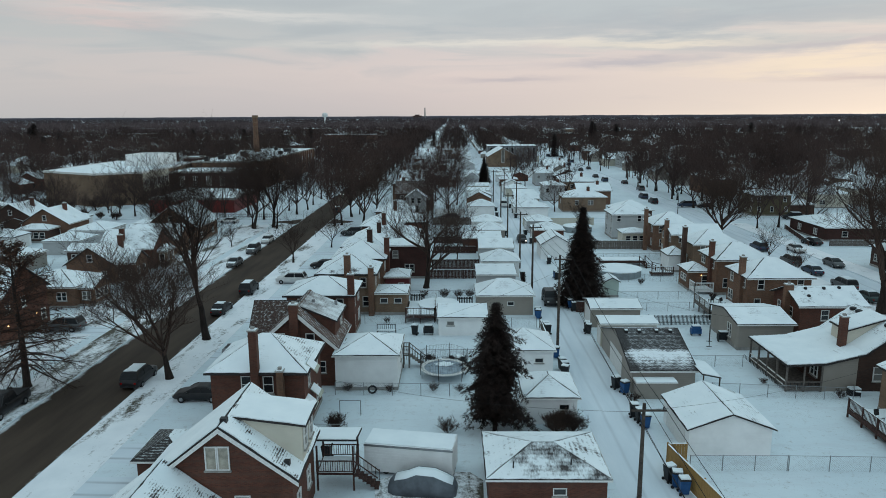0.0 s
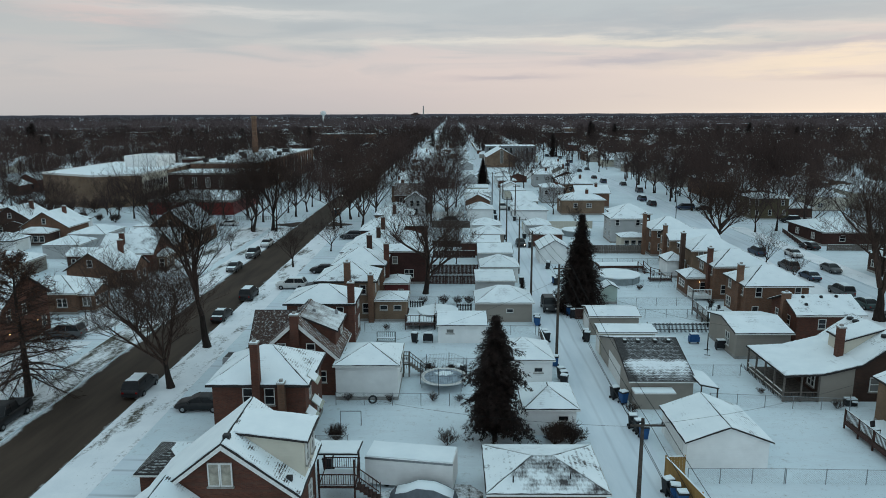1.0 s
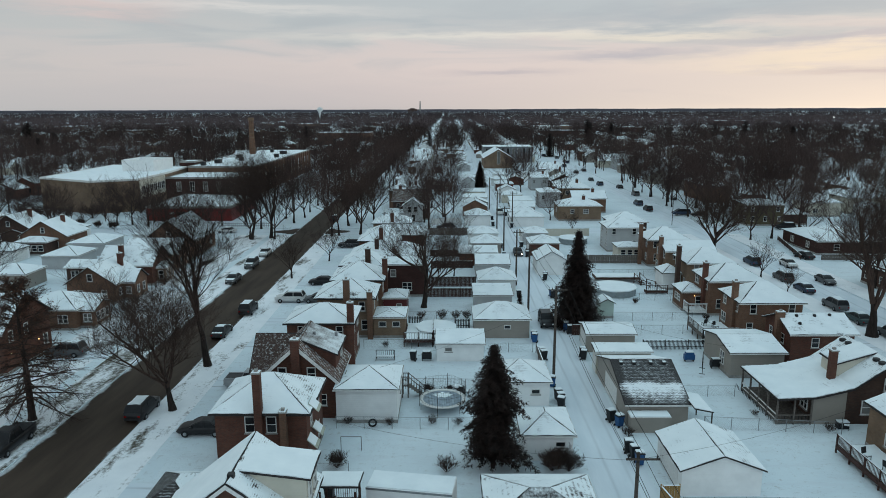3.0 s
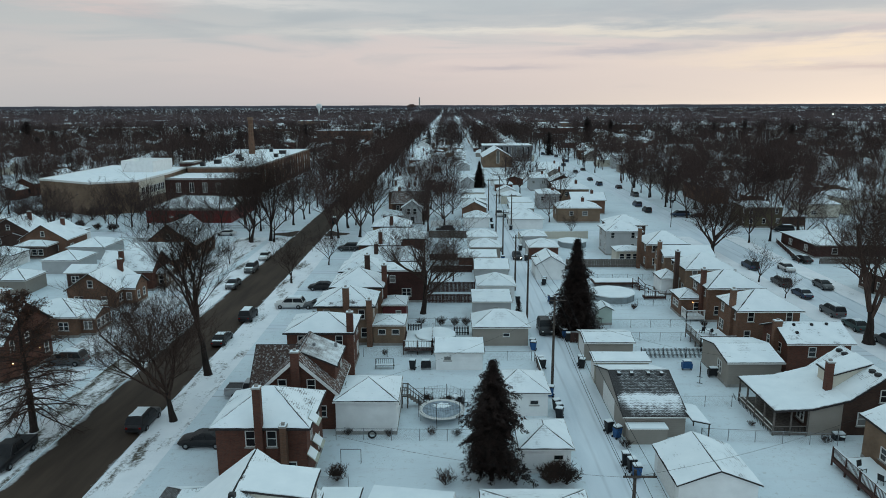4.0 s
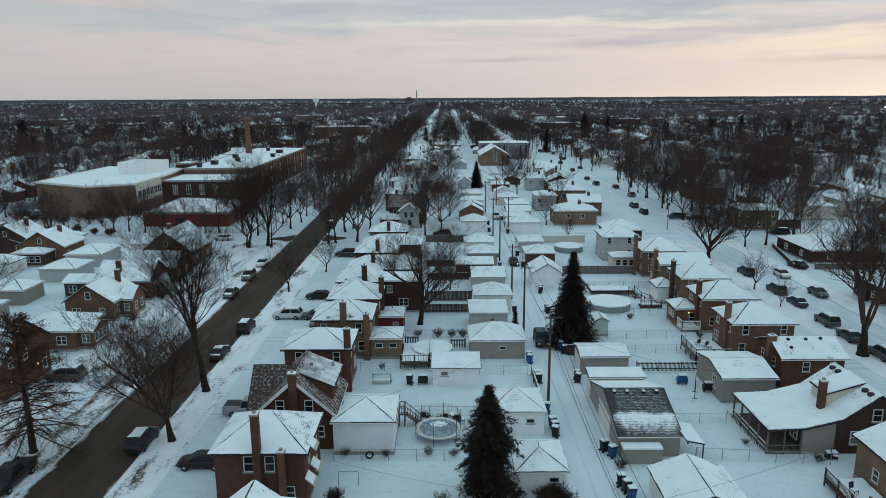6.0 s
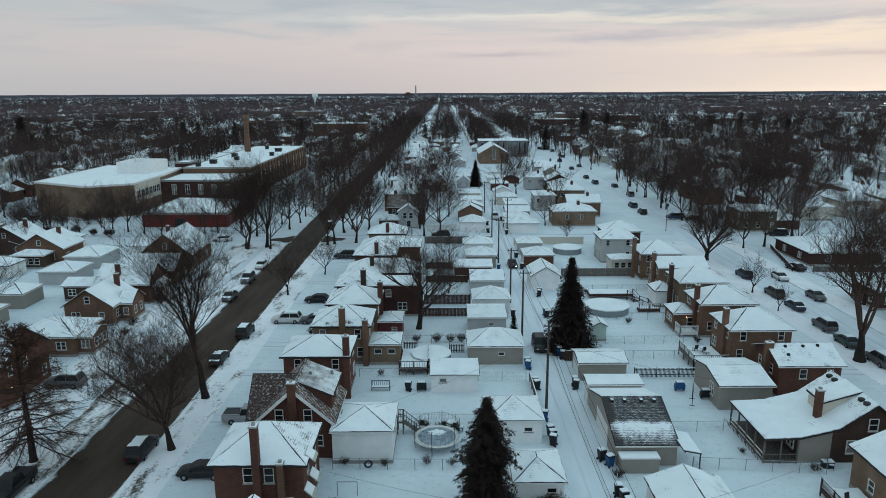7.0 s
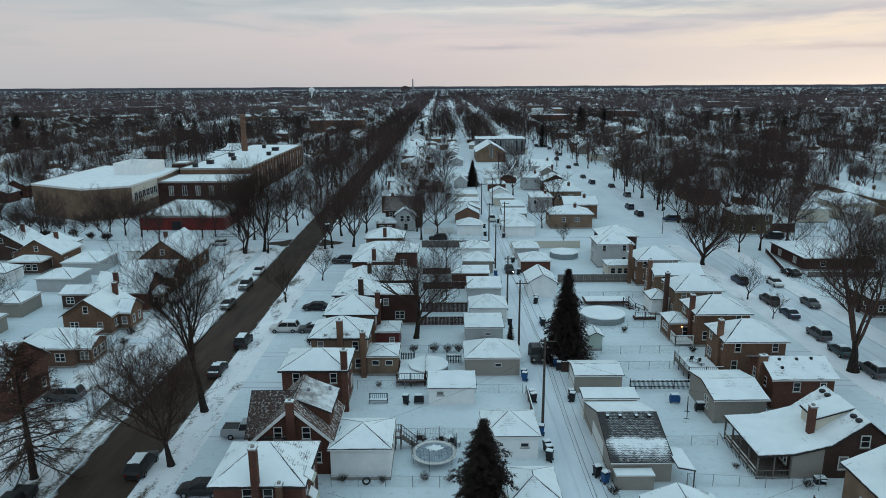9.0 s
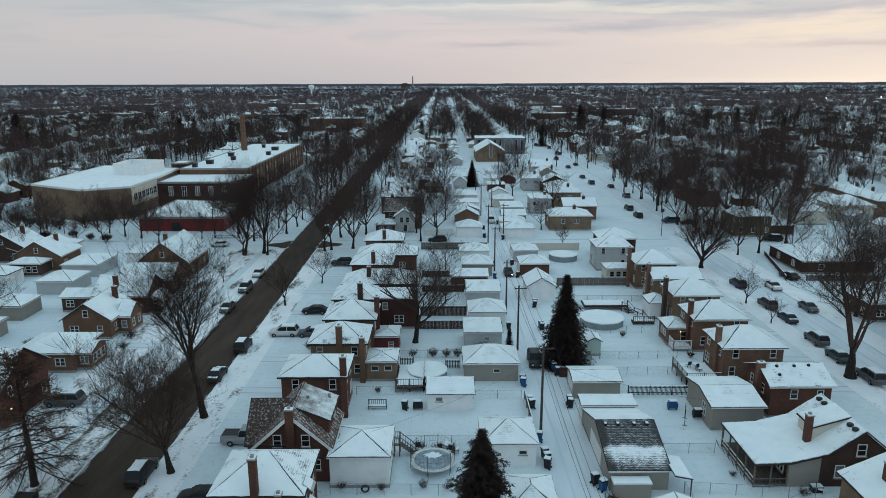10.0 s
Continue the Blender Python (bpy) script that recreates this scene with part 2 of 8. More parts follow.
def ground_mat():
    k = Mat("snowfield", 0.8)
    a = k.ramp(k.noise(0.08, 5), (0.3, (0.605, 0.69, 0.735)), (0.7, (0.72, 0.80, 0.835)))
    tuft = k.ramp(k.noise(1.4, 8, 0.78), (0.55, 0.0), (0.70, 0.7))
    fleck = k.math("MULTIPLY", k.ramp(k.noise(7.0, 3, 0.6), (0.62, 0.0), (0.70, 0.8)), k.ramp(k.noise(0.22, 4), (0.46, 0.0), (0.62, 1.0)))
    walked = k.ramp(k.noise(0.5, 6, 0.65, stretch=(0.3, 1.4, 1)), (0.50, 0.0), (0.68, 0.38))
    a = k.mix(tuft, a, (0.36, 0.36, 0.345))
    a = k.mix(fleck, a, (0.16, 0.145, 0.12))
    a = k.mix(walked, a, (0.55, 0.58, 0.62))
    k.bump(k.noise(0.8, 8, 0.6), 0.55, 0.15)
    return k.color(a)


def glass_mat():
    k = Mat("window_glass", 0.06)
    k.b.inputs["IOR"].default_value = 1.5
    k.b.inputs["Transmission Weight"].default_value = 0.0
    c = k.ramp(k.random(), (0.0, (0.012, 0.014, 0.016)), (0.62, (0.02, 0.022, 0.025)), (0.72, (0.16, 0.155, 0.145)), (1.0, (0.2, 0.2, 0.19)))
    return k.color(c)


def bark_mat(name, c, var=0.5):
    k = Mat(name, 0.9)
    f = k.noise(2.5, 5, stretch=(3, 3, 0.6))
    g = k.ramp(f, (0.3, tuple(v * (1 - var) for v in c)), (0.7, tuple(v * (1 + var * 0.6) for v in c)))
    tone = k.ramp(k.random(), (0.0, 0.65), (1.0, 1.2))
    return k.color(k.mix(1.0, g, tone, "MULTIPLY"))


def paint_mat(name, c):
    k = Mat(name, 0.4, 0.0)
    k.b.inputs["Specular IOR Level"].default_value = 0.3
    dirt = k.ramp(k.noise(1.4, 6), (0.35, 0.0), (0.8, 0.18))
    return k.color(k.mix(dirt, c, (0.07, 0.065, 0.06)))


SNOW = snow_mat("snow")
SNOW_MOST = snow_mat("snow_over_shingles", 0.92, soft=0.06)
SNOW_ROOF = snow_mat("settled_roof_snow", 1.2, (0.16, 0.16, 0.165), 1.1, 0.05, 0.0, 0.11)
SNOW_HALF = snow_mat("snow_melting_over_shingles", 0.66, (0.055, 0.045, 0.042), 2.4, 0.07)
SNOW_THIN = snow_mat("snow_remnants_on_shingles", -0.30, (0.042, 0.037, 0.036), 15.0, 0.16, 0.0, 0.07, 0.48)
SNOW_BROWN = snow_mat("snow_remnants_on_brown_shingles", -0.15, (0.088, 0.050, 0.037), 9.0, 0.13, 0.0, 0.055, 0.62)
SNOW_DUST = snow_mat("snow_dust_on_brown_shingles", 0.10, (0.080, 0.052, 0.042), 3.0, 0.02, -0.06, 0.16, 0.85)
SNOW_SPECK = snow_mat("snow_specks_on_dark_brown_shingles", -0.12, (0.062, 0.038, 0.031), 13.0, 0.05, 0.0, 0.07, 0.6)
SNOW_SMUDGE = snow_mat("thin_snow_with_bare_smudges", 0.80, (0.10, 0.10, 0.105), 1.3, 0.06, 0.0, 0.06)
SNOW_SLID = snow_mat("snow_slid_from_the_ridge", 0.12, (0.06, 0.055, 0.055), 2.0, 0.03, 0.022, 0.09, 0.95, slid=(3.3, 0.17), grainy=(1.6, 0.45, 0.6))
SNOW_PATCHED = snow_mat("snow_with_small_bare_patches", 0.74, (0.055, 0.048, 0.046), 1.6, 0.06, 0.0, 0.05)


def drift_mat():
    """Dark scalloped shingles with snow caught on each course, and a broad drift half way down the slope."""
    k = Mat("snow_drift_on_scalloped_shingles", 0.75)
    sp = k.n.new("ShaderNodeSeparateXYZ")
    k.l.new(k.t.outputs["Object"], sp.inputs[0])
    wob = k.math("MULTIPLY", k.math("SUBTRACT", k.noise(0.35, 4), 0.5), 1.3)
    along = k.math("ADD", k.math("ADD", sp.outputs[1], 3.5), wob)
    drift = k.math("MINIMUM", k.math("SUBTRACT", 0.1, k.math("MULTIPLY", along, 1.8)), k.math("ADD", 0.85, k.math("MULTIPLY", along, 0.40)))
    drift = k.math("MAXIMUM", drift, -0.32)
    side = k.math("MULTIPLY", k.math("MAXIMUM", k.math("SUBTRACT", k.math("ABSOLUTE", k.math("SUBTRACT", sp.outputs[0], 0.2)), 2.3), 0.0), -0.45)
    bow = k.math("MULTIPLY", k.math("ABSOLUTE", k.math("SUBTRACT", k.math("FRACT", k.math("MULTIPLY", sp.outputs[0], 3.2)), 0.5)), 0.13)
    tile = k.math("FRACT", k.math("MULTIPLY", k.math("ADD", k.math("ADD", sp.outputs[1], bow), k.math("MULTIPLY", k.noise(2.5, 4), 0.22)), 4.6))
    f = k.math("ADD", k.math("ADD", k.math("MULTIPLY", drift, 0.62), side), k.math("ADD", k.math("MULTIPLY", k.math("SUBTRACT", tile, 0.55), 0.42), k.math("MULTIPLY", k.math("SUBTRACT", k.noise(2.6, 8, 0.75), 0.5), 1.3)))
    mask = k.ramp(k.math("ADD", k.math("MULTIPLY", f, 0.5), 0.5), (0.40, 0.0), (0.52, 0.45), (0.60, 1.0))
    shin = k.ramp(k.noise(7, 3), (0.3, (0.028, 0.027, 0.028)), (0.7, (0.075, 0.072, 0.072)))
    k.bump(f, 0.3, 0.03)
    return k.color(k.mix(mask, shin, (0.80, 0.85, 0.88)))


SNOW_DRIFT = drift_mat()
SHINGLE = plain("dark_shingles", (0.045, 0.04, 0.04), 0.85, 0, 0.35, 8)
GROUND, ASPHALT = ground_mat(), asphalt_mat()
PACKED, PACKED_STREET = packed_mat("packed_alley_snow", 0.42), packed_mat("packed_street_snow", 0.45)
BRICK_RED = brick_mat("red_brown_brick", (0.165, 0.060, 0.039), (0.108, 0.042, 0.028), (0.105, 0.080, 0.068))
BRICK_MAROON = brick_mat("maroon_brick", (0.092, 0.036, 0.030), (0.064, 0.027, 0.023), (0.062, 0.046, 0.040))
BRICK_DARK = brick_mat("dark_brown_brick", (0.10, 0.05, 0.036), (0.066, 0.036, 0.027), (0.085, 0.07, 0.062))
BRICK_TAN = brick_mat("tan_brick", (0.28, 0.18, 0.115), (0.21, 0.135, 0.088), (0.22, 0.175, 0.14))
BRICK_ORANGE = brick_mat("orange_brown_brick", (0.235, 0.118, 0.072), (0.165, 0.084, 0.052), (0.165, 0.128, 0.104))
SIDING_WHITE, SIDING_CREAM = siding_mat("white_siding", (0.86, 0.87, 0.86)), siding_mat("cream_siding", (0.60, 0.56, 0.47))
SIDING_GREY, SIDING_TAUPE = siding_mat("grey_siding", (0.46, 0.47, 0.47)), siding_mat("taupe_siding", (0.31, 0.28, 0.245))
SIDING_MAROON, SIDING_MINT = siding_mat("maroon_siding", (0.13, 0.035, 0.035)), siding_mat("pale_green_siding", (0.48, 0.58, 0.52))
TRIM = plain("white_trim", (0.72, 0.72, 0.70), 0.5, 0, 0.08, 6)
GLASS = glass_mat()
METAL, DARK_METAL = plain("galvanised_steel", (0.32, 0.33, 0.34), 0.45, 0.8, 0.2), plain("dark_metal", (0.04, 0.04, 0.042), 0.5, 0.3, 0.3)
WOOD_POLE = plain("weathered_pole_wood", (0.085, 0.07, 0.06), 0.85, 0, 0.35, 5)
WOOD_DECK = plain("dark_stained_wood", (0.075, 0.04, 0.033), 0.75, 0, 0.35, 4)
WOOD_YELLOW = plain("yellow_new_wood", (0.36, 0.22, 0.08), 0.75, 0, 0.2, 4)
WOOD_GREY = plain("grey_weathered_wood", (0.16, 0.14, 0.125), 0.8, 0, 0.3, 4)
# paler and bluer than the nearer twigs: distance haze put into the colour
WOODS_FAR = bark_mat("distant_bare_twigs_hazed", (0.084, 0.060, 0.061))
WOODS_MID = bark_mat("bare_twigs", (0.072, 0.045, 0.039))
# made light and bluish so the base colour itself carries the horizon haze
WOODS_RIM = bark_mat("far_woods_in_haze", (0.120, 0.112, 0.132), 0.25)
BARK, BARK_DARK = bark_mat("grey_brown_bark", (0.062, 0.039, 0.031)), bark_mat("dark_bark", (0.036, 0.026, 0.022))
DRY_LEAF = plain("withered_brown_leaves", (0.10, 0.048, 0.03), 0.8, 0, 0.4, 2)
NEEDLES = plain("spruce_needles", (0.031, 0.0195, 0.0165), 0.8, 0, 0.5, 2)
RUBBER = plain("black_rubber", (0.02, 0.02, 0.021), 0.8, 0, 0.2)
BLUE_BIN, BLACK_BIN = plain("blue_plastic", (0.02, 0.085, 0.22), 0.45, 0, 0.15), plain("black_plastic", (0.02, 0.022, 0.025), 0.5, 0, 0.2)
GREEN_AWNING = plain("pale_green_awning", (0.42, 0.45, 0.38), 0.6, 0, 0.15)
COVER_GREY, CONCRETE = plain("grey_car_cover", (0.12, 0.135, 0.155), 0.6, 0, 0.2, 1.5), plain("concrete", (0.32, 0.31, 0.29), 0.85, 0, 0.2, 2)
POOL_BLUE = plain("dull_pool_wall", (0.26, 0.30, 0.31), 0.5, 0, 0.12)
MAT_GREY = plain("snow_dusted_trampoline_mat", (0.30, 0.36, 0.41), 0.8, 0, 0.25, 2)
NET_BLUE = plain("trampoline_fabric", (0.1, 0.13, 0.16), 0.7, 0, 0.2)
CAR_GLASS = plain("tinted_car_glass", (0.012, 0.013, 0.015), 0.4, 0, 0.2)
CURTAIN = plain("pane_with_pale_curtain", (0.38, 0.35, 0.29), 0.15, 0, 0.25, 3)
SLATE_GREY = siding_mat("slate_grey_cladding", (0.17, 0.18, 0.19))
OLIVE = siding_mat("olive_siding", (0.105, 0.085, 0.05))
RED_PANEL = plain("red_metal_panels", (0.2, 0.032, 0.028), 0.55, 0, 0.2, 1.5)
LAMP_GLASS = plain("red_lens", (0.25, 0.01, 0.01), 0.2, 0, 0.1)
CLEAR_LENS = plain("clear_lens", (0.6, 0.6, 0.58), 0.15, 0, 0.1)
PAINTS = {n: paint_mat(n + "_car_paint", c) for n, c in dict(black=(0.012, 0.012, 0.014), silver=(0.33, 0.34, 0.35), maroon=(0.09, 0.015, 0.018),
          white=(0.6, 0.6, 0.59), grey=(0.09, 0.095, 0.1), blue=(0.03, 0.05, 0.09), green=(0.03, 0.06, 0.06)).items()}


def lamp_mat(name, c, power):
    k = Mat(name)
    k.b.inputs["Emission Color"].default_value, k.b.inputs["Emission Strength"].default_value = (*c, 1), power
    return k.color(c)


LIT_WHITE, LIT_WARM = lamp_mat("lit_headlight", (1.0, 0.93, 0.8), 8), lamp_mat("lit_warm_lamp", (1.0, 0.55, 0.2), 8)

# ---- mesh helpers ----


class MB:
    """Collects faces for one mesh."""

    def __init__(self):
        self.v, self.f, self.s = [], [], []

    def poly(self, pts, slot=0):
        n = len(self.v)
        self.v += [tuple(p) for p in pts]
        self.f.append(tuple(range(n, n + len(pts))))
        self.s.append(slot)
        return self

    def box(self, x0, x1, y0, y1, z0, z1, slot=0):
        n = len(self.v)
        self.v += [(x, y, z) for z in (z0, z1) for x, y in ((x0, y0), (x1, y0), (x1, y1), (x0, y1))]
        for q in ((3, 2, 1, 0), (4, 5, 6, 7), (0, 1, 5, 4), (1, 2, 6, 5), (2, 3, 7, 6), (3, 0, 4, 7)):
            self.f.append(tuple(n + i for i in q))
            self.s.append(slot)
        return self

    def prism(self, pts, off, slot=0, base=True):
        """A polygon pushed along off."""
        off = Vector(off)
        n, m = len(self.v), len(pts)
        self.v += [tuple(Vector(p)) for p in pts] + [tuple(Vector(p) + off) for p in pts]
        self.f.append(tuple(n + m + i for i in range(m)))
        if base:
            self.f.append(tuple(n + i for i in reversed(range(m))))
        self.f += [(n + i, n + (i + 1) % m, n + m + (i + 1) % m, n + m + i) for i in range(m)]
        self.s += [slot] * (m + 1 + int(base))
        return self

    def tube(self, pts, radii, sides=4, cap=False):
        pts = [Vector(p) for p in pts]
        n = len(self.v)
        for i, p in enumerate(pts):
            d = (pts[min(i + 1, len(pts) - 1)] - pts[max(i - 1, 0)]).normalized()
            a = d.orthogonal().normalized() if abs(d.z) > 0.95 else Vector((0, 0, 1)).cross(d).normalized()
            b = d.cross(a)
            r = radii[i] if not isinstance(radii, (int, float)) else radii
            for j in range(sides):
                w = 2 * math.pi * j / sides
                self.v.append(tuple(p + (a * math.cos(w) + b * math.sin(w)) * r))
        for i in range(len(pts) - 1):
            for j in range(sides):
                k = (j + 1) % sides
                self.f.append((n + i * sides + j, n + i * sides + k, n + (i + 1) * sides + k, n + (i + 1) * sides + j))
                self.s.append(0)
        if cap:
            self.f.append(tuple(n + j for j in reversed(range(sides))))
            self.f.append(tuple(n + (len(pts) - 1) * sides + j for j in range(sides)))
            self.s += [0, 0]
        return self

    def mesh(self, name, mats, smooth=False):
        me = bpy.data.meshes.new(name)
        me.from_pydata(self.v, [], self.f)
        for m in mats if isinstance(mats, (list, tuple)) else [mats]:
            me.materials.append(m)
        if any(self.s):
            me.polygons.foreach_set("material_index", self.s)
        if smooth:
            me.polygons.foreach_set("use_smooth", [True] * len(me.polygons))
        me.update()
        return me


def part(name, mb, material, parent, label="", smooth=False, m=None):
    me = mb.mesh(name, material, smooth) if isinstance(mb, MB) else mb
    ob = new(name, me)
    ob.parent = parent
    if m is not None:
        ob.matrix_basis = m
    return tagged(ob, label) if label else ob


def thing(name, label, category, at=(0, 0, 0), turn=0, group="", kind=""):
    ob = new(name)
    ob.empty_display_size = 0.2
    ob.matrix_basis = pose(*at, 0, 0, turn)
    return tagged(ob, label, category, group, kind)


def single(name, mb, material, label, category, at=(0, 0, 0), turn=0, group="", kind="", smooth=False):
    ob = new(name, mb.mesh(name, material, smooth) if isinstance(mb, MB) else mb)
    ob.matrix_basis = pose(*at, 0, 0, turn)
    return tagged(ob, label, category, group, kind)


# ---- ground, streets, alley ----
WEST, EAST = -33.5, 61.5            # street centre lines
ALLEY, CROSS = 14.0, 164.5          # alley and cross street
xs = [-5000, WEST - 3.75, WEST + 3.75, EAST - 3.75, EAST + 3.75, 5000]
ys = [-400, CROSS - 4, CROSS + 4, 5000]
LOW = -0.13


def low(i, j):
    return i in (1, 3) or j == 1


g = MB()
for i in range(5):
    for j in range(3):
        z = LOW if low(i, j) else 0.0
        g.poly([(xs[i], ys[j], z), (xs[i + 1], ys[j], z), (xs[i + 1], ys[j + 1], z), (xs[i], ys[j + 1], z)])
        if i < 4 and low(i, j) != low(i + 1, j):
            x = xs[i + 1]
            g.poly([(x, ys[j], LOW), (x, ys[j + 1], LOW), (x, ys[j + 1], 0), (x, ys[j], 0)])
        if j < 2 and low(i, j) != low(i, j + 1):
            y = ys[j + 1]
            g.poly([(xs[i], y, LOW), (xs[i + 1], y, LOW), (xs[i + 1], y, 0), (xs[i], y, 0)])
single("ground", g, GROUND, "snow-covered flat ground of a residential district", "ground", kind="structure")
single("road", MB().box(-3.74, 3.74, -200, 1900, LOW - 0.05, LOW + 0.006), ASPHALT, "wet dark asphalt street with slush along the kerbs", "road", (WEST, 0, 0), kind="structure")
single("road", MB().box(-3.74, 3.74, -200, 1900, LOW - 0.05, LOW + 0.006), PACKED_STREET, "side street covered with driven snow", "road", (EAST, 0, 0), kind="structure")
for x0, x1 in ((-700, WEST - 3.76), (WEST + 3.76, EAST - 3.76), (EAST + 3.76, 700)):
    single("road", MB().box(-3.9, 3.9, x0, x1, LOW - 0.05, LOW + 0.006), PACKED_STREET, "cross street covered with packed snow", "road", (0, CROSS, 0), -90, kind="structure")
wet = MB()
for sx in (-1, 1):
    wet.prism([(sx * 3.75, y_, LOW + 0.0065) for y_ in (-5.2, 5.0)][::sx] + [(sx * x_, y_, LOW + 0.0065) for x_, y_ in ((6.2, 2.2), (9.4, 1.0), (9.6, -1.2), (6.0, -2.4))][::sx], (0, 0, 0.004))
single("road", wet, asphalt_mat("wet_asphalt_at_the_crossing", 9.0), "wet tracks turning from the dark street into the cross street", "road", (WEST, CROSS, 0), kind="structure")
single("alley", MB().box(-2.4, 2.4, -100, 700, -0.02, 0.012), PACKED, "narrow service alley of packed snow with tyre ruts", "alley", (ALLEY, 0, 0), kind="structure")
for x in (WEST - 8.6, WEST + 8.6, EAST - 8.6, EAST + 8.6):
    single("pavement", MB().box(-0.75, 0.75, -100, CROSS - 6, -0.02, 0.007), GROUND, "snow-covered concrete pavement beside the street", "pavement", (x, 0, 0), kind="structure")

DRIVE = packed_mat("driven_driveway_snow", 1.0)
for y, x0, x1 in ((43.0, -29.2, -21.6), (48.0, -29.2, -20.0), (59.0, -29.2, -11.6), (69.8, -29.2, -19.6), (82.4, -29.2, -17.8), (92.6, -29.2, -17.6), (102.4, -29.2, -17.4), (112.9, -29.2, -17.6), (125.0, -29.2, -17.4), (136.6, -29.2, -17.6), (144.6, -29.2, -18.0),
                  (82.0, 45.6, 57.0), (91.8, 45.4, 57.0), (102.2, 45.4, 57.0), (112.9, 45.4, 57.0), (123.6, 45.6, 57.0), (78.6, -49.6, -38.0), (98.2, -50.0, -38.0), (110.4, -48.6, -38.0), (134.4, 66.2, 76.0)):
    single("driveway", MB().box(-1.5, 1.5, -(x1 - x0) / 2, (x1 - x0) / 2, -0.02, 0.014), DRIVE, "snowy driveway with grey tyre tracks", "driveway", ((x0 + x1) / 2, y, 0), 90, kind="structure")

def verge_mat(name, bare):
    k = Mat(name, 0.85)
    white = k.ramp(k.noise(0.4, 5), (0.3, (0.76, 0.79, 0.82)), (0.7, (0.86, 0.88, 0.9)))
    grass = k.ramp(k.noise(7, 4), (0.3, (0.045, 0.04, 0.03)), (0.7, (0.13, 0.115, 0.085)))
    f = k.math("ADD", k.math("MULTIPLY", k.noise(0.3, 4, stretch=(1.6, 0.5, 1)), 0.6), k.math("MULTIPLY", k.noise(2.6, 7, 0.75), 0.4))
    k.bump(k.noise(3, 6), 0.5, 0.06)
    return k.color(k.mix(k.ramp(f, (bare - 0.05, 1.0), (bare + 0.05, 0.0)), white, grass))


SLUSH = verge_mat("melting_snow_on_concrete", 0.5)
for x, w, b_, y0, y1 in ((WEST - 12.6, 3.4, 0.45, 0, CROSS - 5), (WEST - 5.8, 1.95, 0.49, 0, 92), (WEST - 5.8, 1.95, 0.42, 92, CROSS - 5), (WEST + 5.8, 1.95, 0.42, 0, CROSS - 5), (EAST - 5.8, 1.95, 0.36, 0, CROSS - 5), (EAST + 5.8, 1.95, 0.37, 0, CROSS - 5)):
    single("verge", MB().box(-w, w, y0, y1, -0.02, 0.016 if w < 3 else 0.009), verge_mat("snowy_grass_verge", b_), "grass verge under thin patchy snow beside the kerb", "verge", (x, 0, 0), kind="structure")

# ---- buildings ----


def inset_loop(pts, d, jit, step=0.55):
    """The outline of a flat polygon drawn in by d, with an uneven edge."""
    pts = [Vector(p) for p in pts]
    c = sum(pts, Vector()) / len(pts)
    nrm = (pts[1] - pts[0]).cross(pts[2] - pts[0]).normalized()
    m = len(pts)
    dirs = [nrm.cross(pts[(i + 1) % m] - pts[i]).normalized() for i in range(m)]
    shrunk = []
    for i in range(m):
        a, b = dirs[i - 1], dirs[i]
        k = d / max(0.25, 1 + a.dot(b))
        shrunk.append(pts[i] + (a + b) * k)
    out = []
    for i in range(m):
        p, q = shrunk[i], shrunk[(i + 1) % m]
        n = max(1, int((q - p).length / step))
        for j in range(n):
            out.append(p.lerp(q, j / n) + dirs[i] * (rng.random() * jit if j else 0))
    return out, nrm


def roof_planes(kind, w, d, oh, z, rise):
    """The sloping planes of a roof over a w x d house, counted south, east, north, west."""
    x, y, t = w / 2 + oh, d / 2 + oh, z + rise
    a, b, c, e = (-x, -y, z), (x, -y, z), (x, y, z), (-x, y, z)
    if kind == "hip":
        if w >= d:
            k = max(x - y, 0.05)
            p, q = (-k, 0, t), (k, 0, t)
            return [[a, b, q, p], [b, c, q], [c, e, p, q], [e, a, p]]
        k = max(y - x, 0.05)
        p, q = (0, -k, t), (0, k, t)
        return [[a, b, p], [b, c, q, p], [c, e, q], [e, a, p, q]]
    if kind == "gable_x":
        p, q = (-x, 0, t), (x, 0, t)
        return [[a, b, q, p], None, [c, e, p, q], None]
    if kind == "gable_y":
        p, q = (0, -y, t), (0, y, t)
        return [None, [b, c, q, p], None, [e, a, p, q]]
    if kind == "shed_s":
        return [[a, b, (x, y, t), (-x, y, t)], None, None, None]
    if kind == "shed_n":
        return [None, None, [c, e, (-x, -y, t), (x, -y, t)], None]
    if kind == "shed_e":
        return [None, [b, c, (-x, y, t), (-x, -y, t)], None, None]
    return [[a, b, c, e], None, None, None]


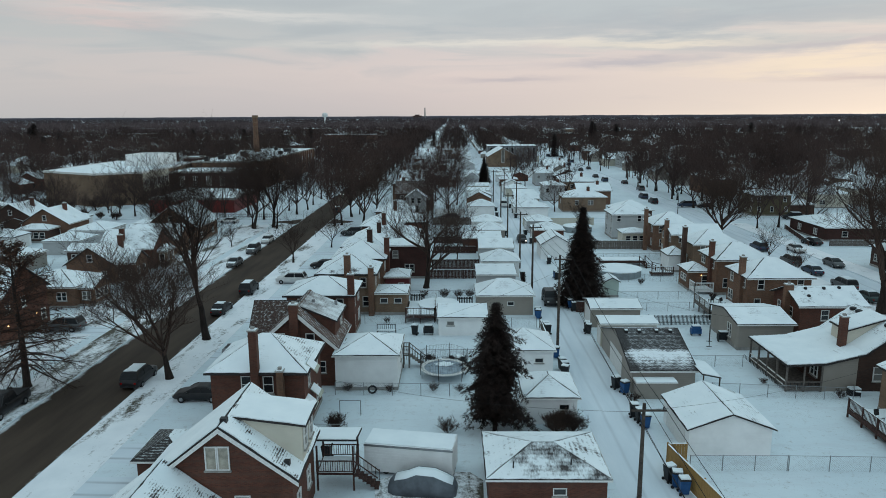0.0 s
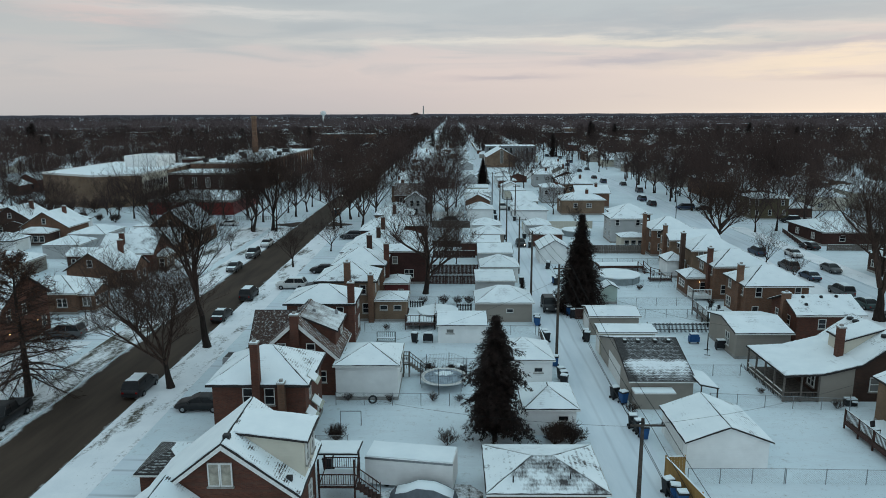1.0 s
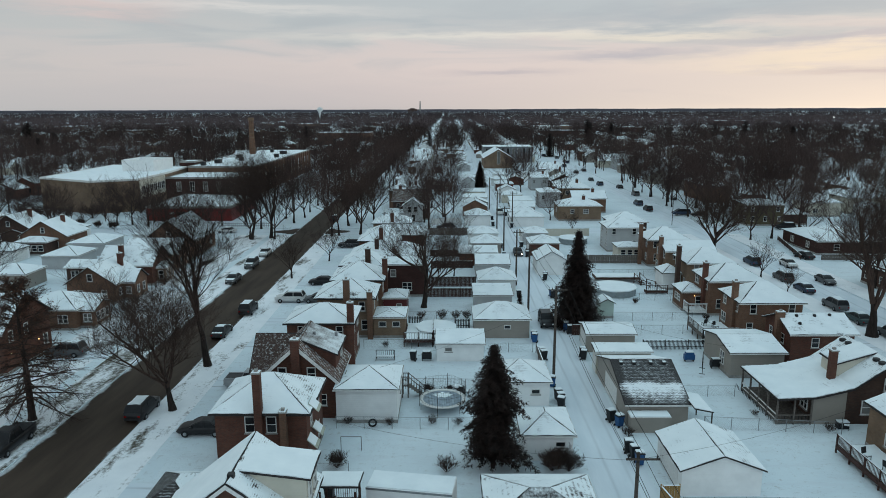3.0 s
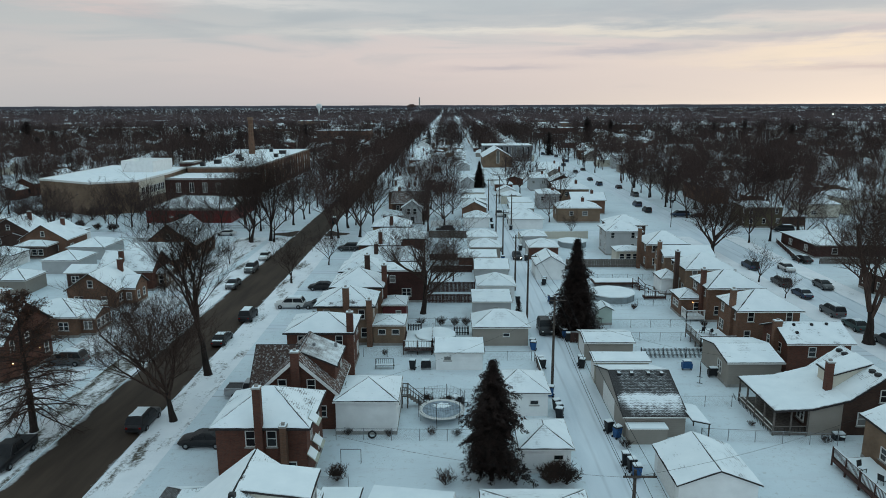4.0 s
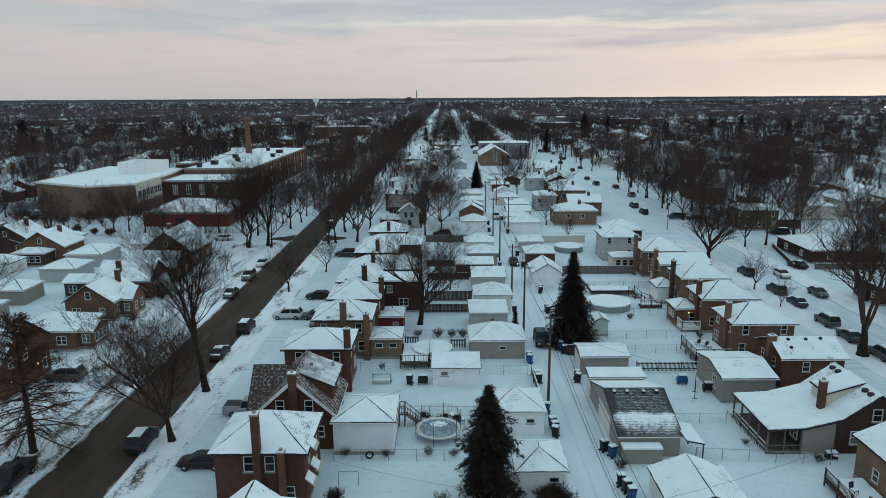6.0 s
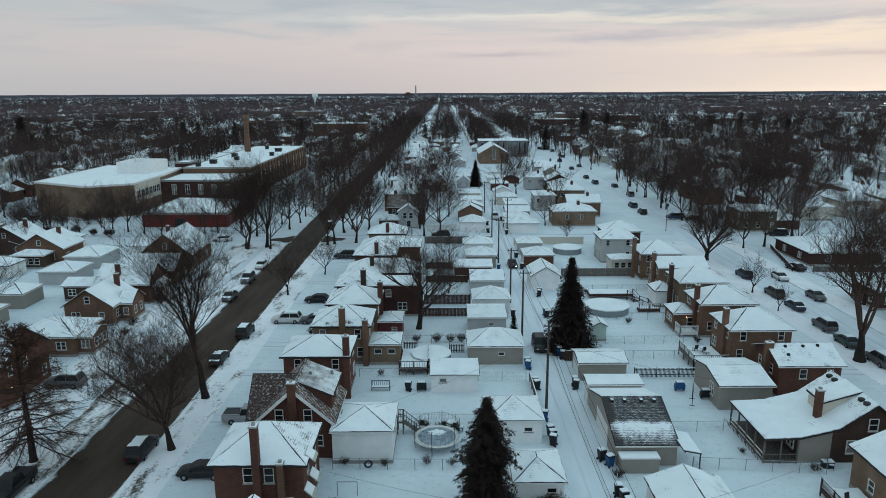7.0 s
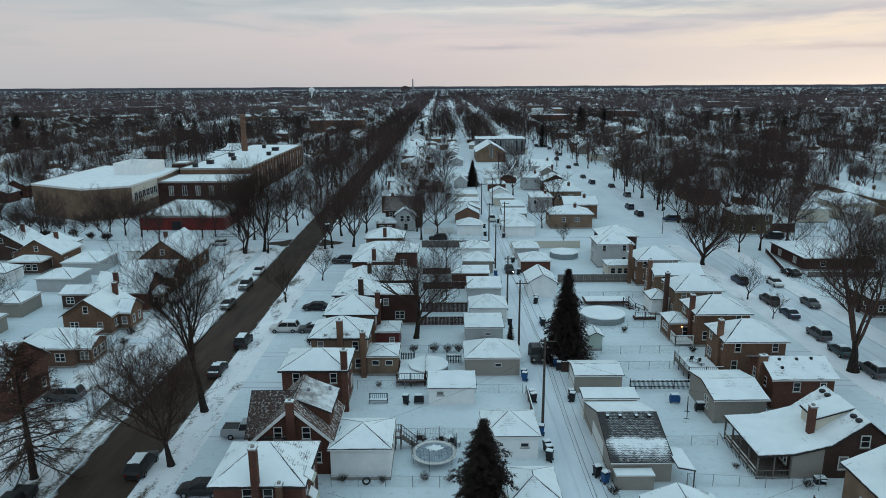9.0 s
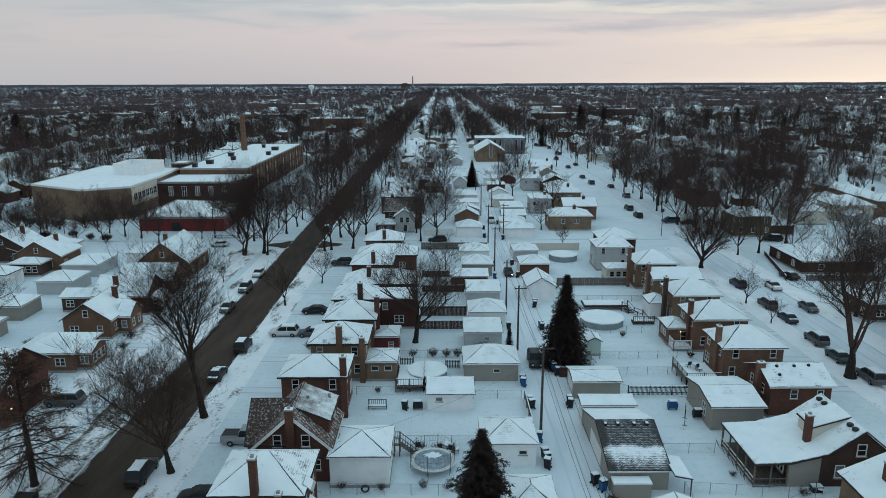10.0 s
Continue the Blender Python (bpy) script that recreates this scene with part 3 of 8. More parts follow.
def roof(parent, kind, w, d, oh, z, rise, snow=(None,) * 4, thick=0.10, soffit=TRIM, at=(0, 0), label="snow-covered shingle roof", gutters=True):
    planes = roof_planes(kind, w, d, oh, z, rise)
    body, ox, oy = MB(), at[0], at[1]
    for p in planes:
        if p:
            body.prism([(u + ox, v + oy, h) for u, v, h in p], (0, 0, thick))
    r = part("roof", body, SHINGLE, parent, label)
    # gutter boards along the eaves
    x, y = w / 2 + oh, d / 2 + oh
    for k, p in enumerate(planes):
        if p and kind != "flat" and gutters:
            if k == 0:
                part("gutter", MB().box(-x + ox, x + ox, -y - 0.05 + oy, -y - 0.003 + oy, z - 0.05, z + 0.07), soffit, r)
            if k == 1:
                part("gutter", MB().box(x + 0.003 + ox, x + 0.05 + ox, -y + oy, y + oy, z - 0.05, z + 0.07), soffit, r)
    for k, p in enumerate(planes):
        if not p:
            continue
        loop, nrm = inset_loop([(u + ox, v + oy, h + thick) for u, v, h in p], rng.choice((0.02, 0.035, 0.05)), 0.06)
        if nrm.z < 0:
            nrm = -nrm
        mat = snow[k % len(snow)] or SNOW_MOST
        hgt = 0.012 if mat in (SNOW_THIN, SNOW_DRIFT) else 0.05
        part("snow", MB().prism([q + nrm * 0.004 for q in loop], nrm * hgt, base=False), mat, r)
    return r


WIN = {}


def window(parent, m, w, h, style="sash"):
    """A framed window with its pane and sill; m places its centre, +y of it into the wall."""
    key = (round(w, 2), round(h, 2), style)
    if key not in WIN:
        f = MB()
        t, a, b = 0.07, -0.035, 0.06
        f.box(-w / 2, -w / 2 + t, a, b, -h / 2, h / 2).box(w / 2 - t, w / 2, a, b, -h / 2, h / 2)
        f.box(-w / 2 + t, w / 2 - t, a, b, -h / 2, -h / 2 + t).box(-w / 2 + t, w / 2 - t, a, b, h / 2 - t, h / 2)
        if style in ("sash", "pair", "far"):
            f.box(-w / 2 + t, w / 2 - t, -0.005, 0.05, -0.025, 0.025)
        if style == "pair" or (style == "far" and w > 1.3):
            f.box(-0.05, 0.05, a + 0.004, b, -h / 2 + t, -0.026).box(-0.05, 0.05, a + 0.004, b, 0.026, h / 2 - t)
        s = MB().box(-w / 2 - 0.08, w / 2 + 0.08, -0.11, 0.05, -h / 2 - 0.09, -h / 2 - 0.004)
        g_ = MB().box(-w / 2 + t, w / 2 - t, 0.052, 0.062, -h / 2 + t, h / 2 - t)
        WIN[key] = (f.mesh("window", TRIM), g_.mesh("pane", CURTAIN if style == "curtain" else GLASS), s.mesh("sill", CONCRETE))
    f, g_, s = WIN[key]
    ob = part("window", f, None, parent, m=m)
    part("pane", g_, None, ob)
    if style != "far":
        part("sill", s, None, ob)
    return ob


def side_pose(side, w, d, u, z):
    """Where a window's centre lies on a wall of a w x d box, u metres along it as one faces that wall."""
    return {"S": pose(u, -d / 2, z), "N": pose(-u, d / 2, z, 0, 0, 180), "E": pose(w / 2, u, z, 0, 0, 90), "W": pose(-w / 2, -u, z, 0, 0, -90)}[side]


def walls(parent, w, d, h, mat, wins=(), gable="", rise=0.0, at=(0, 0), label="", plinth=True):
    """Four walls with true openings for wins = (side, u, z, width, height, style)."""
    b, deep = MB(), 0.13
    for side, L in (("S", w), ("E", d), ("N", w), ("W", d)):
        base_m = Matrix.Translation((at[0], at[1], 0)) @ side_pose(side, w, d, 0, 0)
        holes = [(u - a / 2, u + a / 2, z - c / 2, z + c / 2) for s, u, z, a, c, _ in wins if s == side and z + c / 2 < h - 0.05]
        us = sorted({-L / 2, L / 2, *[v for q in holes for v in q[:2]]})
        zs = sorted({0.0, h, *[v for q in holes for v in q[2:]]})
        for i in range(len(us) - 1):
            for j in range(len(zs) - 1):
                um, zm = (us[i] + us[i + 1]) / 2, (zs[j] + zs[j + 1]) / 2
                if not any(q[0] < um < q[1] and q[2] < zm < q[3] for q in holes):
                    b.poly([base_m @ Vector(p) for p in ((us[i], 0, zs[j]), (us[i + 1], 0, zs[j]), (us[i + 1], 0, zs[j + 1]), (us[i], 0, zs[j + 1]))])
        for u0, u1, z0, z1 in holes:
            for p, q in (((u0, z0), (u0, z1)), ((u0, z1), (u1, z1)), ((u1, z1), (u1, z0)), ((u1, z0), (u0, z0))):
                b.poly([base_m @ Vector(v) for v in ((p[0], 0, p[1]), (q[0], 0, q[1]), (q[0], deep, q[1]), (p[0], deep, p[1]))])
    if gable == "y":
        for y in (-d / 2, d / 2):
            b.poly([(at[0] - w / 2, at[1] + y, h), (at[0] + w / 2, at[1] + y, h), (at[0], at[1] + y, h + rise)])
    if gable == "x":
        for x in (-w / 2, w / 2):
            b.poly([(at[0] + x, at[1] - d / 2, h), (at[0] + x, at[1] + d / 2, h), (at[0] + x, at[1], h + rise)])
    wall = part("wall", b, mat, parent, label)
    for s, u, z, a, c, style in wins:
        m = Matrix.Translation((at[0], at[1], 0)) @ side_pose(s, w, d, u, z)
        window(wall, m, a, c, style)
    return wall


def chimney(parent, x, y, top, w=0.75, d=0.55, mat=BRICK_RED, z0=0.0):
    c = part("chimney", MB().box(x - w / 2, x + w / 2, y - d / 2, y + d / 2, z0, top), mat, parent)
    part("chimney_cap", MB().box(x - w / 2 - 0.06, x + w / 2 + 0.06, y - d / 2 - 0.06, y + d / 2 + 0.06, top, top + 0.1)
         .box(x - 0.14, x + 0.14, y - 0.14, y + 0.14, top + 0.1, top + 0.34), CONCRETE, c)
    part("snow", MB().box(x - w / 2, x + w / 2, y - d / 2, y + d / 2, top + 0.104, top + 0.15), SNOW, c)


def two_storey(w, d, seed):
    r = random.Random(seed)
    out = []
    for z, h in ((1.75, 1.35), (4.25, 1.3)):
        for s, L in (("S", w), ("E", d), ("W", d), ("N", w)):
            for u in (-L * 0.3, L * 0.3) if L < 9 else (-L * 0.36, 0, L * 0.36):
                if r.random() < 0.85:
                    out.append((s, round(u + r.uniform(-0.3, 0.3), 2), z, r.choice((0.85, 0.95, 1.5)) if s != "S" else 0.85, h, "sash"))
    return [(s, u, z, a, c, "pair" if a > 1.2 else k) for s, u, z, a, c, k in out]


def one_storey(w, d, seed, z=1.6, h=1.2):
    r = random.Random(seed)
    out = []
    for s, L in (("S", w), ("E", d), ("W", d)):
        for u in (-L * 0.27, L * 0.27):
            if r.random() < 0.8:
                out.append((s, round(u, 2), z, r.choice((0.9, 1.4)), h, "sash"))
    return [(s, u, zz, a, c, "pair" if a > 1.2 else k) for s, u, zz, a, c, k in out]


def house(x0, x1, y0, y1, eave, rise, kind, mat, label, snow=(None,), wins=None, chims=(), oh=0.4, name="house", category="house", soffit=TRIM, group=""):
    w, d = x1 - x0, y1 - y0
    h = thing(name, label, category, ((x0 + x1) / 2, (y0 + y1) / 2, 0), group=group)
    if wins is None:
        wins = two_storey(w, d, int(x0 * 7 + y0 * 13)) if eave > 4.6 else one_storey(w, d, int(x0 * 7 + y0 * 13))
    part("foundation", MB().box(-w / 2 - 0.03, w / 2 + 0.03, -d / 2 - 0.03, d / 2 + 0.03, -0.1, 0.35), CONCRETE, h)
    g_ = {"gable_x": "x", "gable_y": "y"}.get(kind, "")
    drop = rise * oh / ((d if kind == "gable_x" else w) / 2 + oh) if g_ else 0
    walls(h, w, d, eave + drop, mat, wins, g_, rise - drop)
    roof(h, kind, w, d, oh, eave, rise, snow, soffit=soffit)
    if kind == "gable_y" and rise > 2.3:
        window(h, pose(0, -d / 2 - 0.075, eave + rise * 0.42), 0.85, 1.15)
    for c in chims:
        chimney(h, c[0] - (x0 + x1) / 2, c[1] - (y0 + y1) / 2, c[2], *(c[3:] or ()))
    return h


def garage(x0, x1, y0, y1, eave, rise, kind, mat, label, snow=(SNOW,), door="E", win=True, category="garage", group="garages along the alley"):
    """A garage with a sectional door on the alley side."""
    w, d = x1 - x0, y1 - y0
    h = thing("garage", label, category, ((x0 + x1) / 2, (y0 + y1) / 2, 0), group=group)
    wins = [("S", 0.25 * w * rng.choice((-1, 0.4, 1)), 1.5, 0.9, 0.55, "plain")] if win else []
    g_ = {"gable_x": "x", "gable_y": "y"}.get(kind, "")
    oh = 0.25
    drop = rise * oh / ((d if kind == "gable_x" else w) / 2 + oh) if g_ else 0
    walls(h, w, d, eave + drop, mat, wins, g_, rise - drop)
    roof(h, kind, w, d, oh, eave, rise, snow)
    if kind == "shed_s":
        b = MB()
        for x in (-w / 2, w / 2 ):
            b.poly([(x, -d / 2, eave), (x, d / 2, eave), (x, d / 2, eave + rise)])
        b.poly([(-w / 2, d / 2, eave), (w / 2, d / 2, eave), (w / 2, d / 2, eave + rise), (-w / 2, d / 2, eave + rise)])
        part("wall", b, mat, h)
    s = 1 if door == "E" else -1
    n = min(d * 0.72, 4.9)
    dr = MB()
    for k in range(4):
        dr.box(min(s * (w / 2 + 0.003), s * (w / 2 + 0.03)), max(s * (w / 2 + 0.003), s * (w / 2 + 0.03)), -n / 2, n / 2, 0.05 + k * 0.52, 0.55 + k * 0.52)
    part("door", dr, TRIM, h, "white sectional garage door")
    return h

# ---- houses between the wet street and the alley ----
T, M_, H_, S_ = SNOW_THIN, SNOW_MOST, SNOW_HALF, SNOW_ROOF

# the near house: steep gable towards the viewer, cream shed dormer on the east slope, low wings
h = thing("house", "red-brown brick house with steep snowy gable and cream shed dormer", "house", (-13.3, 39.5, 0), group="houses on the street")
FS, BK = -2.8, 3.15
GAB = [(-5.6, 3.3), (4.3, 4.5), (0.0, 7.7)]       # left eave, right eave, ridge
front = MB()
front.poly([(-5.3, FS, 0), (4.1, FS, 0), (4.1, FS, 4.6), (0, FS, 7.65), (-5.3, FS, 3.5)]).poly([(-5.3, BK, 0), (4.1, BK, 0), (4.1, BK, 4.6), (0, BK, 7.65), (-5.3, BK, 3.5)])
front.poly([(4.1, FS, 0), (4.1, BK, 0), (4.1, BK, 4.6), (4.1, FS, 4.6)]).poly([(-5.3, FS, 0), (-5.3, BK, 0), (-5.3, BK, 3.5), (-5.3, FS, 3.5)])
part("wall", front, BRICK_RED, h)
for u in (-0.62, 0.12):
    window(h, pose(u, FS - 0.075, 5.7), 0.72, 1.5, "curtain")
window(h, pose(1.1, FS - 0.075, 2.6), 0.95, 1.4)
window(h, pose(-2.6, FS - 0.075, 2.6), 0.95, 1.4)
for u in (-1.6, 1.2):
    window(h, pose(4.175, u, 2.3, 0, 0, 90), 0.9, 1.3)
oh = 0.35
rb = MB()
for q in (1, 0):
    (ex, ez), (rx_, rz_) = GAB[q], GAB[2]
    s = 1 if q else -1
    rb.prism([(ex + s * 0.25, FS - oh, ez - 0.2), (rx_, FS - oh, rz_), (rx_, BK + oh, rz_), (ex + s * 0.25, BK + oh, ez - 0.2)], (0, 0, 0.14))
r_ = part("roof", rb, SHINGLE, h, "steep shingle roof under uneven snow")
for q, mt in ((1, H_), (0, SNOW)):
    (ex, ez), (rx_, rz_) = GAB[q], GAB[2]
    s = 1 if q else -1
    lp = [(ex + s * 0.25, FS - oh, ez - 0.06), (rx_, FS - oh, rz_ + 0.144), (rx_, BK + oh, rz_ + 0.144), (ex + s * 0.25, BK + oh, ez - 0.06)]
    lp, nr = inset_loop(lp if not q else lp[::-1], 0.04, 0.07)
    nr = nr if nr.z > 0 else -nr
    part("snow", MB().prism([v + nr * 0.004 for v in lp], nr * 0.07, base=False), mt, r_)
for q in (1, 0):
    (ex, ez), (rx_, rz_) = GAB[q], GAB[2]
    s = 1 if q else -1
    part("bargeboard", MB().prism([(ex + s * 0.25, FS - oh - 0.05, ez - 0.42), (rx_, FS - oh - 0.05, rz_ - 0.28), (rx_, FS - oh - 0.05, rz_ + 0.02), (ex + s * 0.25, FS - oh - 0.05, ez - 0.18)], (0, 0.047, 0)), TRIM, h, "cream painted bargeboard")
x0, x1, y0, y1 = 0.25, 4.4, -1.25, 1.75
zt, zb = 7.6, 7.05
dm = MB().poly([(x1, y0, 4.2), (x1, y1, 4.2), (x1, y1, zb), (x1, y0, zb)])
for y in (y0, y1):
    dm.poly([(x0, y, 7.35), (x1, y, 4.2), (x1, y, zb), (x0, y, zt)])
d_ = part("dormer", dm, SIDING_CREAM, h, "cream siding shed dormer")
part("roof", MB().prism([(x0 - 0.25, y0 - 0.25, zt), (x1 + 0.35, y0 - 0.25, zb - 0.05), (x1 + 0.35, y1 + 0.3, zb - 0.05), (x0 - 0.25, y1 + 0.3, zt)], (0, 0, 0.12)), SHINGLE, d_)
sn, nr = inset_loop([(x0 - 0.25, y0 - 0.25, zt + 0.124), (x1 + 0.35, y0 - 0.25, zb + 0.074), (x1 + 0.35, y1 + 0.3, zb + 0.074), (x0 - 0.25, y1 + 0.3, zt + 0.124)], 0.03, 0.05)
part("snow", MB().prism(sn, nr * 0.07, base=False), SNOW_ROOF, d_)
for u in (-0.5, 1.05):
    window(d_, pose(x1, u, 6.0, 0, 0, 90) @ pose(0, -0.075, 0), 0.85, 1.45)
part("roof_vent", MB().box(-0.1, 0.3, FS + 0.35, FS + 0.7, 7.5, 8.0), DARK_METAL, h)
part("roof_vent", MB().box(3.55, 3.9, FS + 0.3, FS + 0.6, 4.9, 5.35), DARK_METAL, h)
# low wings
wing = thing("house_wing", "low snowy gable wing in front of the brick house", "house", (-16.8, 33.9, 0))
walls(wing, 6.2, 5.0, 3.2, BRICK_RED, [], "y", 2.3)
roof(wing, "gable_y", 6.2, 5.0, 0.3, 2.95, 2.6, (M_, H_, M_, M_))
wing = thing("front_porch", "low front porch with dark shingle roof half bare of snow", "porch", (-19.7, 44.6, 0))
walls(wing, 3.2, 4.2, 2.4, BRICK_RED, [])
roof(wing, "hip", 3.2, 4.2, 0.3, 2.4, 0.9, (T, H_, SNOW, T))


def stair_porch(at, turn, w, d, z, rise_steps, label, mat=WOOD_DECK, covered=True):
    """A raised wooden porch with rails, posts, steps and, if covered, a small roof."""
    p = thing("porch", label, "porch", at, turn)
    part("floor", MB().box(-w / 2, w / 2, -d / 2, d / 2, z - 0.12, z), mat, p)
    part("snow", MB().box(-w / 2 + 0.1, w / 2 - 0.1, -d / 2 + 0.1, d / 2 - 0.1, z + 0.004, z + 0.06), SNOW, p)
    for x in (-w / 2 + 0.06, w / 2 - 0.06):
        for y in (-d / 2 + 0.06, d / 2 - 0.06):
            part("post", MB().box(x - 0.06, x + 0.06, y - 0.06, y + 0.06, 0, z + (2.0 if covered else 1.0)), mat, p)
    for (ax, ay), (bx, by) in (((-w / 2, -d / 2), (w / 2, -d / 2)), ((w / 2, -d / 2 + 1.0), (w / 2, d / 2)), ((-w / 2, d / 2), (w / 2, d / 2))):
        v = Vector((bx - ax, by - ay, 0))
        rail = part("railing", MB().tube([(ax, ay, z + 0.92), (bx, by, z + 0.92)], 0.05, 4, True), mat, p)
        part("bottom_rail", MB().tube([(ax, ay, z + 0.15), (bx, by, z + 0.15)], 0.035, 4, True), mat, rail)
        n = max(2, int(v.length / 0.16))
        for i in range(n + 1):
            q = Vector((ax, ay, 0)) + v * i / n
            part("baluster", MB().box(q.x - 0.018, q.x + 0.018, q.y - 0.018, q.y + 0.018, z + 0.15, z + 0.92), mat, rail)
    n = rise_steps
    for i in range(n):
        part("step", MB().box(w / 2 + i * 0.27, w / 2 + (i + 1) * 0.27 + 0.03, -d / 2, -d / 2 + 1.0, z - (i + 1) * z / (n + 1) - 0.06, z - (i + 1) * z / (n + 1)), mat, p)
    for y in (-d / 2, -d / 2 + 1.0):
        rl = part("stair_rail", MB().tube([(w / 2, y, z + 0.92), (w / 2 + n * 0.27, y, 0.95)], 0.045, 4, True), mat, p)
        for i in range(0, n + 1):
            zz = z - i * z / (n + 1)
            part("baluster", MB().box(w / 2 + i * 0.27 - 0.02, w / 2 + i * 0.27 + 0.02, y - 0.02, y + 0.02, zz - 0.1, zz + 0.9), mat, rl)
    if covered:
        roof(p, "shed_n", w, d, 0.25, z + 2.0, 0.5, (SNOW,))
    return p


stair_porch((-7.8, 44.0, 0), 0, 2.6, 2.4, 1.3, 6, "dark wooden back porch with railings and snowy lean-to roof")

# rows of houses: x0, x1, y0, y1, eave, rise, roof, wall, snow, label, chimneys
ROWW = [
    (-19.1, -11.6, 51.2, 57.9, 5.3, 2.1, "hip", BRICK_RED, (S_, SNOW_PATCHED, S_, M_), "two-storey red-brown brick house with snowy hip roof", [(-15.4, 50.9, 8.9, 0.62, 0.6), (-13.4, 50.8, 5.6, 0.52, 0.6, BRICK_ORANGE)]),
    (-18.7, -11.2, 75.0, 81.4, 5.2, 1.5, "hip", BRICK_RED, (S_, M_, S_, M_), "two-storey dark red brick house with snowy hip roof", [(-11.3, 75.0, 7.7)]),
    (-17.1, -9.8, 85.2, 91.8, 5.3, 1.9, "hip", BRICK_TAN, (H_, M_, M_, M_), "two-storey tan brick house with hip roof dusted with snow", [(-13.2, 84.9, 7.9, 0.8, 0.6, BRICK_ORANGE), (-10.2, 84.7, 6.3, 0.7, 0.55, BRICK_ORANGE)]),
    (-16.7, -9.5, 94.6, 101.2, 5.3, 2.0, "hip", BRICK_ORANGE, (M_, M_, M_, H_), "two-storey brown brick house with snowy hip roof", [(-9.3, 97, 8.0)]),
    (-16.9, -10.6, 104.4, 111.0, 5.2, 2.0, "hip", BRICK_DARK, (H_, M_, M_, M_), "two-storey dark brick house with hip roof", [(-12.6, 104.1, 8.0, 0.8, 0.6, BRICK_DARK)]),
    (-17.0, -4.0, 116.2, 122.4, 4.2, 1.9, "hip", BRICK_DARK, (M_, M_, M_, M_), "long dark brick house with snowy hip roof", [(-12.6, 117.6, 7.0, 0.7, 0.6, BRICK_DARK)]),
    (-17.0, -9.3, 127.6, 134.0, 4.6, 1.8, "hip", BRICK_RED, (S_, M_, S_, M_), "red brick house with snowy hip roof and chimney", [(-12.8, 127.8, 7.2)]),
    (-17.2, -5.0, 139.0, 145.6, 3.6, 1.7, "hip", BRICK_RED, (S_, S_, S_, M_), "long low red brick house with snowy roof", []),
    (-16.6, -8.4, 149.0, 155.8, 4.4, 1.8, "hip", BRICK_TAN, (S_, S_, S_, S_), "corner house with snowy hip roof", [(-12.4, 149.2, 6.8)]),
]
for x0, x1, y0, y1, e, r, k, m, s, lab, ch in ROWW:
    wins = [("S", -0.9, 4.3, 0.85, 1.45, "sash"), ("S", 0.86, 4.3, 0.85, 1.45, "sash"), ("S", 2.4, 1.6, 0.9, 1.3, "sash"), ("E", -1.6, 4.2, 0.8, 1.3, "sash"), ("E", 1.6, 4.2, 0.8, 1.3, "sash"), ("E", 1.4, 1.7, 0.8, 1.3, "sash")] if y0 == 51.2 else None
    house(x0, x1, y0, y1, e, r, k, m, lab, s, wins, ch, group="houses on the street", soffit=SHINGLE)

# gabled house with chimney between two attic windows and a shed dormer, its west slope bare
h = thing("house", "dark red brick house with steep gable and front chimney", "house", (-14.6, 64.9, 0), group="houses on the street")
W3, D3, E3, R3 = 7.6, 7.0, 3.7, 3.8
walls(h, W3, D3, E3 + 0.35, BRICK_RED, [("S", -2.4, 1.9, 0.8, 1.2, "sash"), ("S", 2.4, 1.9, 0.8, 1.2, "sash"), ("E", 2.5, 2, 0.9, 1.2, "sash")], "y", R3 - 0.35)
for u in (-1.4, 1.4):
    window(h, side_pose("S", W3, D3, u, 4.6) @ pose(0, -0.075, 0), 0.85, 1.3)
roof(h, "gable_y", W3, D3, 0.35, E3, R3, (M_, SNOW_BROWN, M_, SNOW_BROWN))
chimney(h, 0, -D3 / 2 - 0.3, 8.1, 0.8, 0.6)
for s in (-1, 1):
    part("bargeboard", MB().prism([(s * (W3 / 2 + 0.35), -D3 / 2 - 0.4, E3 - 0.28), (0, -D3 / 2 - 0.4, E3 + R3 - 0.38), (0, -D3 / 2 - 0.4, E3 + R3 + 0.08), (s * (W3 / 2 + 0.35), -D3 / 2 - 0.4, E3 + 0.1)], (0, 0.047, 0)), TRIM, h, "white bargeboard along the gable")
dm = MB().poly([(3.5, -1.9, 4.2), (3.5, 3.3, 4.2), (3.5, 3.3, 5.95), (3.5, -1.9, 5.95)])
for y in (-1.9, 3.3):
    dm.poly([(0.1, y, 7.3), (3.5, y, 4.2), (3.5, y, 5.95), (0.1, y, 7.48)])
d_ = part("dormer", dm, BRICK_RED, h)
q4 = [(-0.15, -2.15, 7.5), (3.8, -2.15, 5.86), (3.8, 3.6, 5.86), (-0.15, 3.6, 7.5)]
part("roof", MB().prism(q4, (0, 0, 0.13)), SHINGLE, d_, "dormer roof with thin patchy snow")
sn, nr = inset_loop([(x, y, z + 0.134) for x, y, z in q4], 0.06, 0.08)
part("snow", MB().prism(sn, nr * 0.02, base=False), SNOW_DUST, d_)
window(d_, pose(3.5, 1.3, 5.25, 0, 0, 90) @ pose(0, -0.075, 0), 0.9, 1.0)
part("roof_vent", MB().tube([(1.0, 0.6, 7.0), (1.0, 0.6, 7.45)], 0.16, 8, True), METAL, d_)
part("roof_vent", MB().tube([(2.9, 2.4, 6.3), (2.9, 2.4, 6.8)], 0.16, 8, True), METAL, d_)

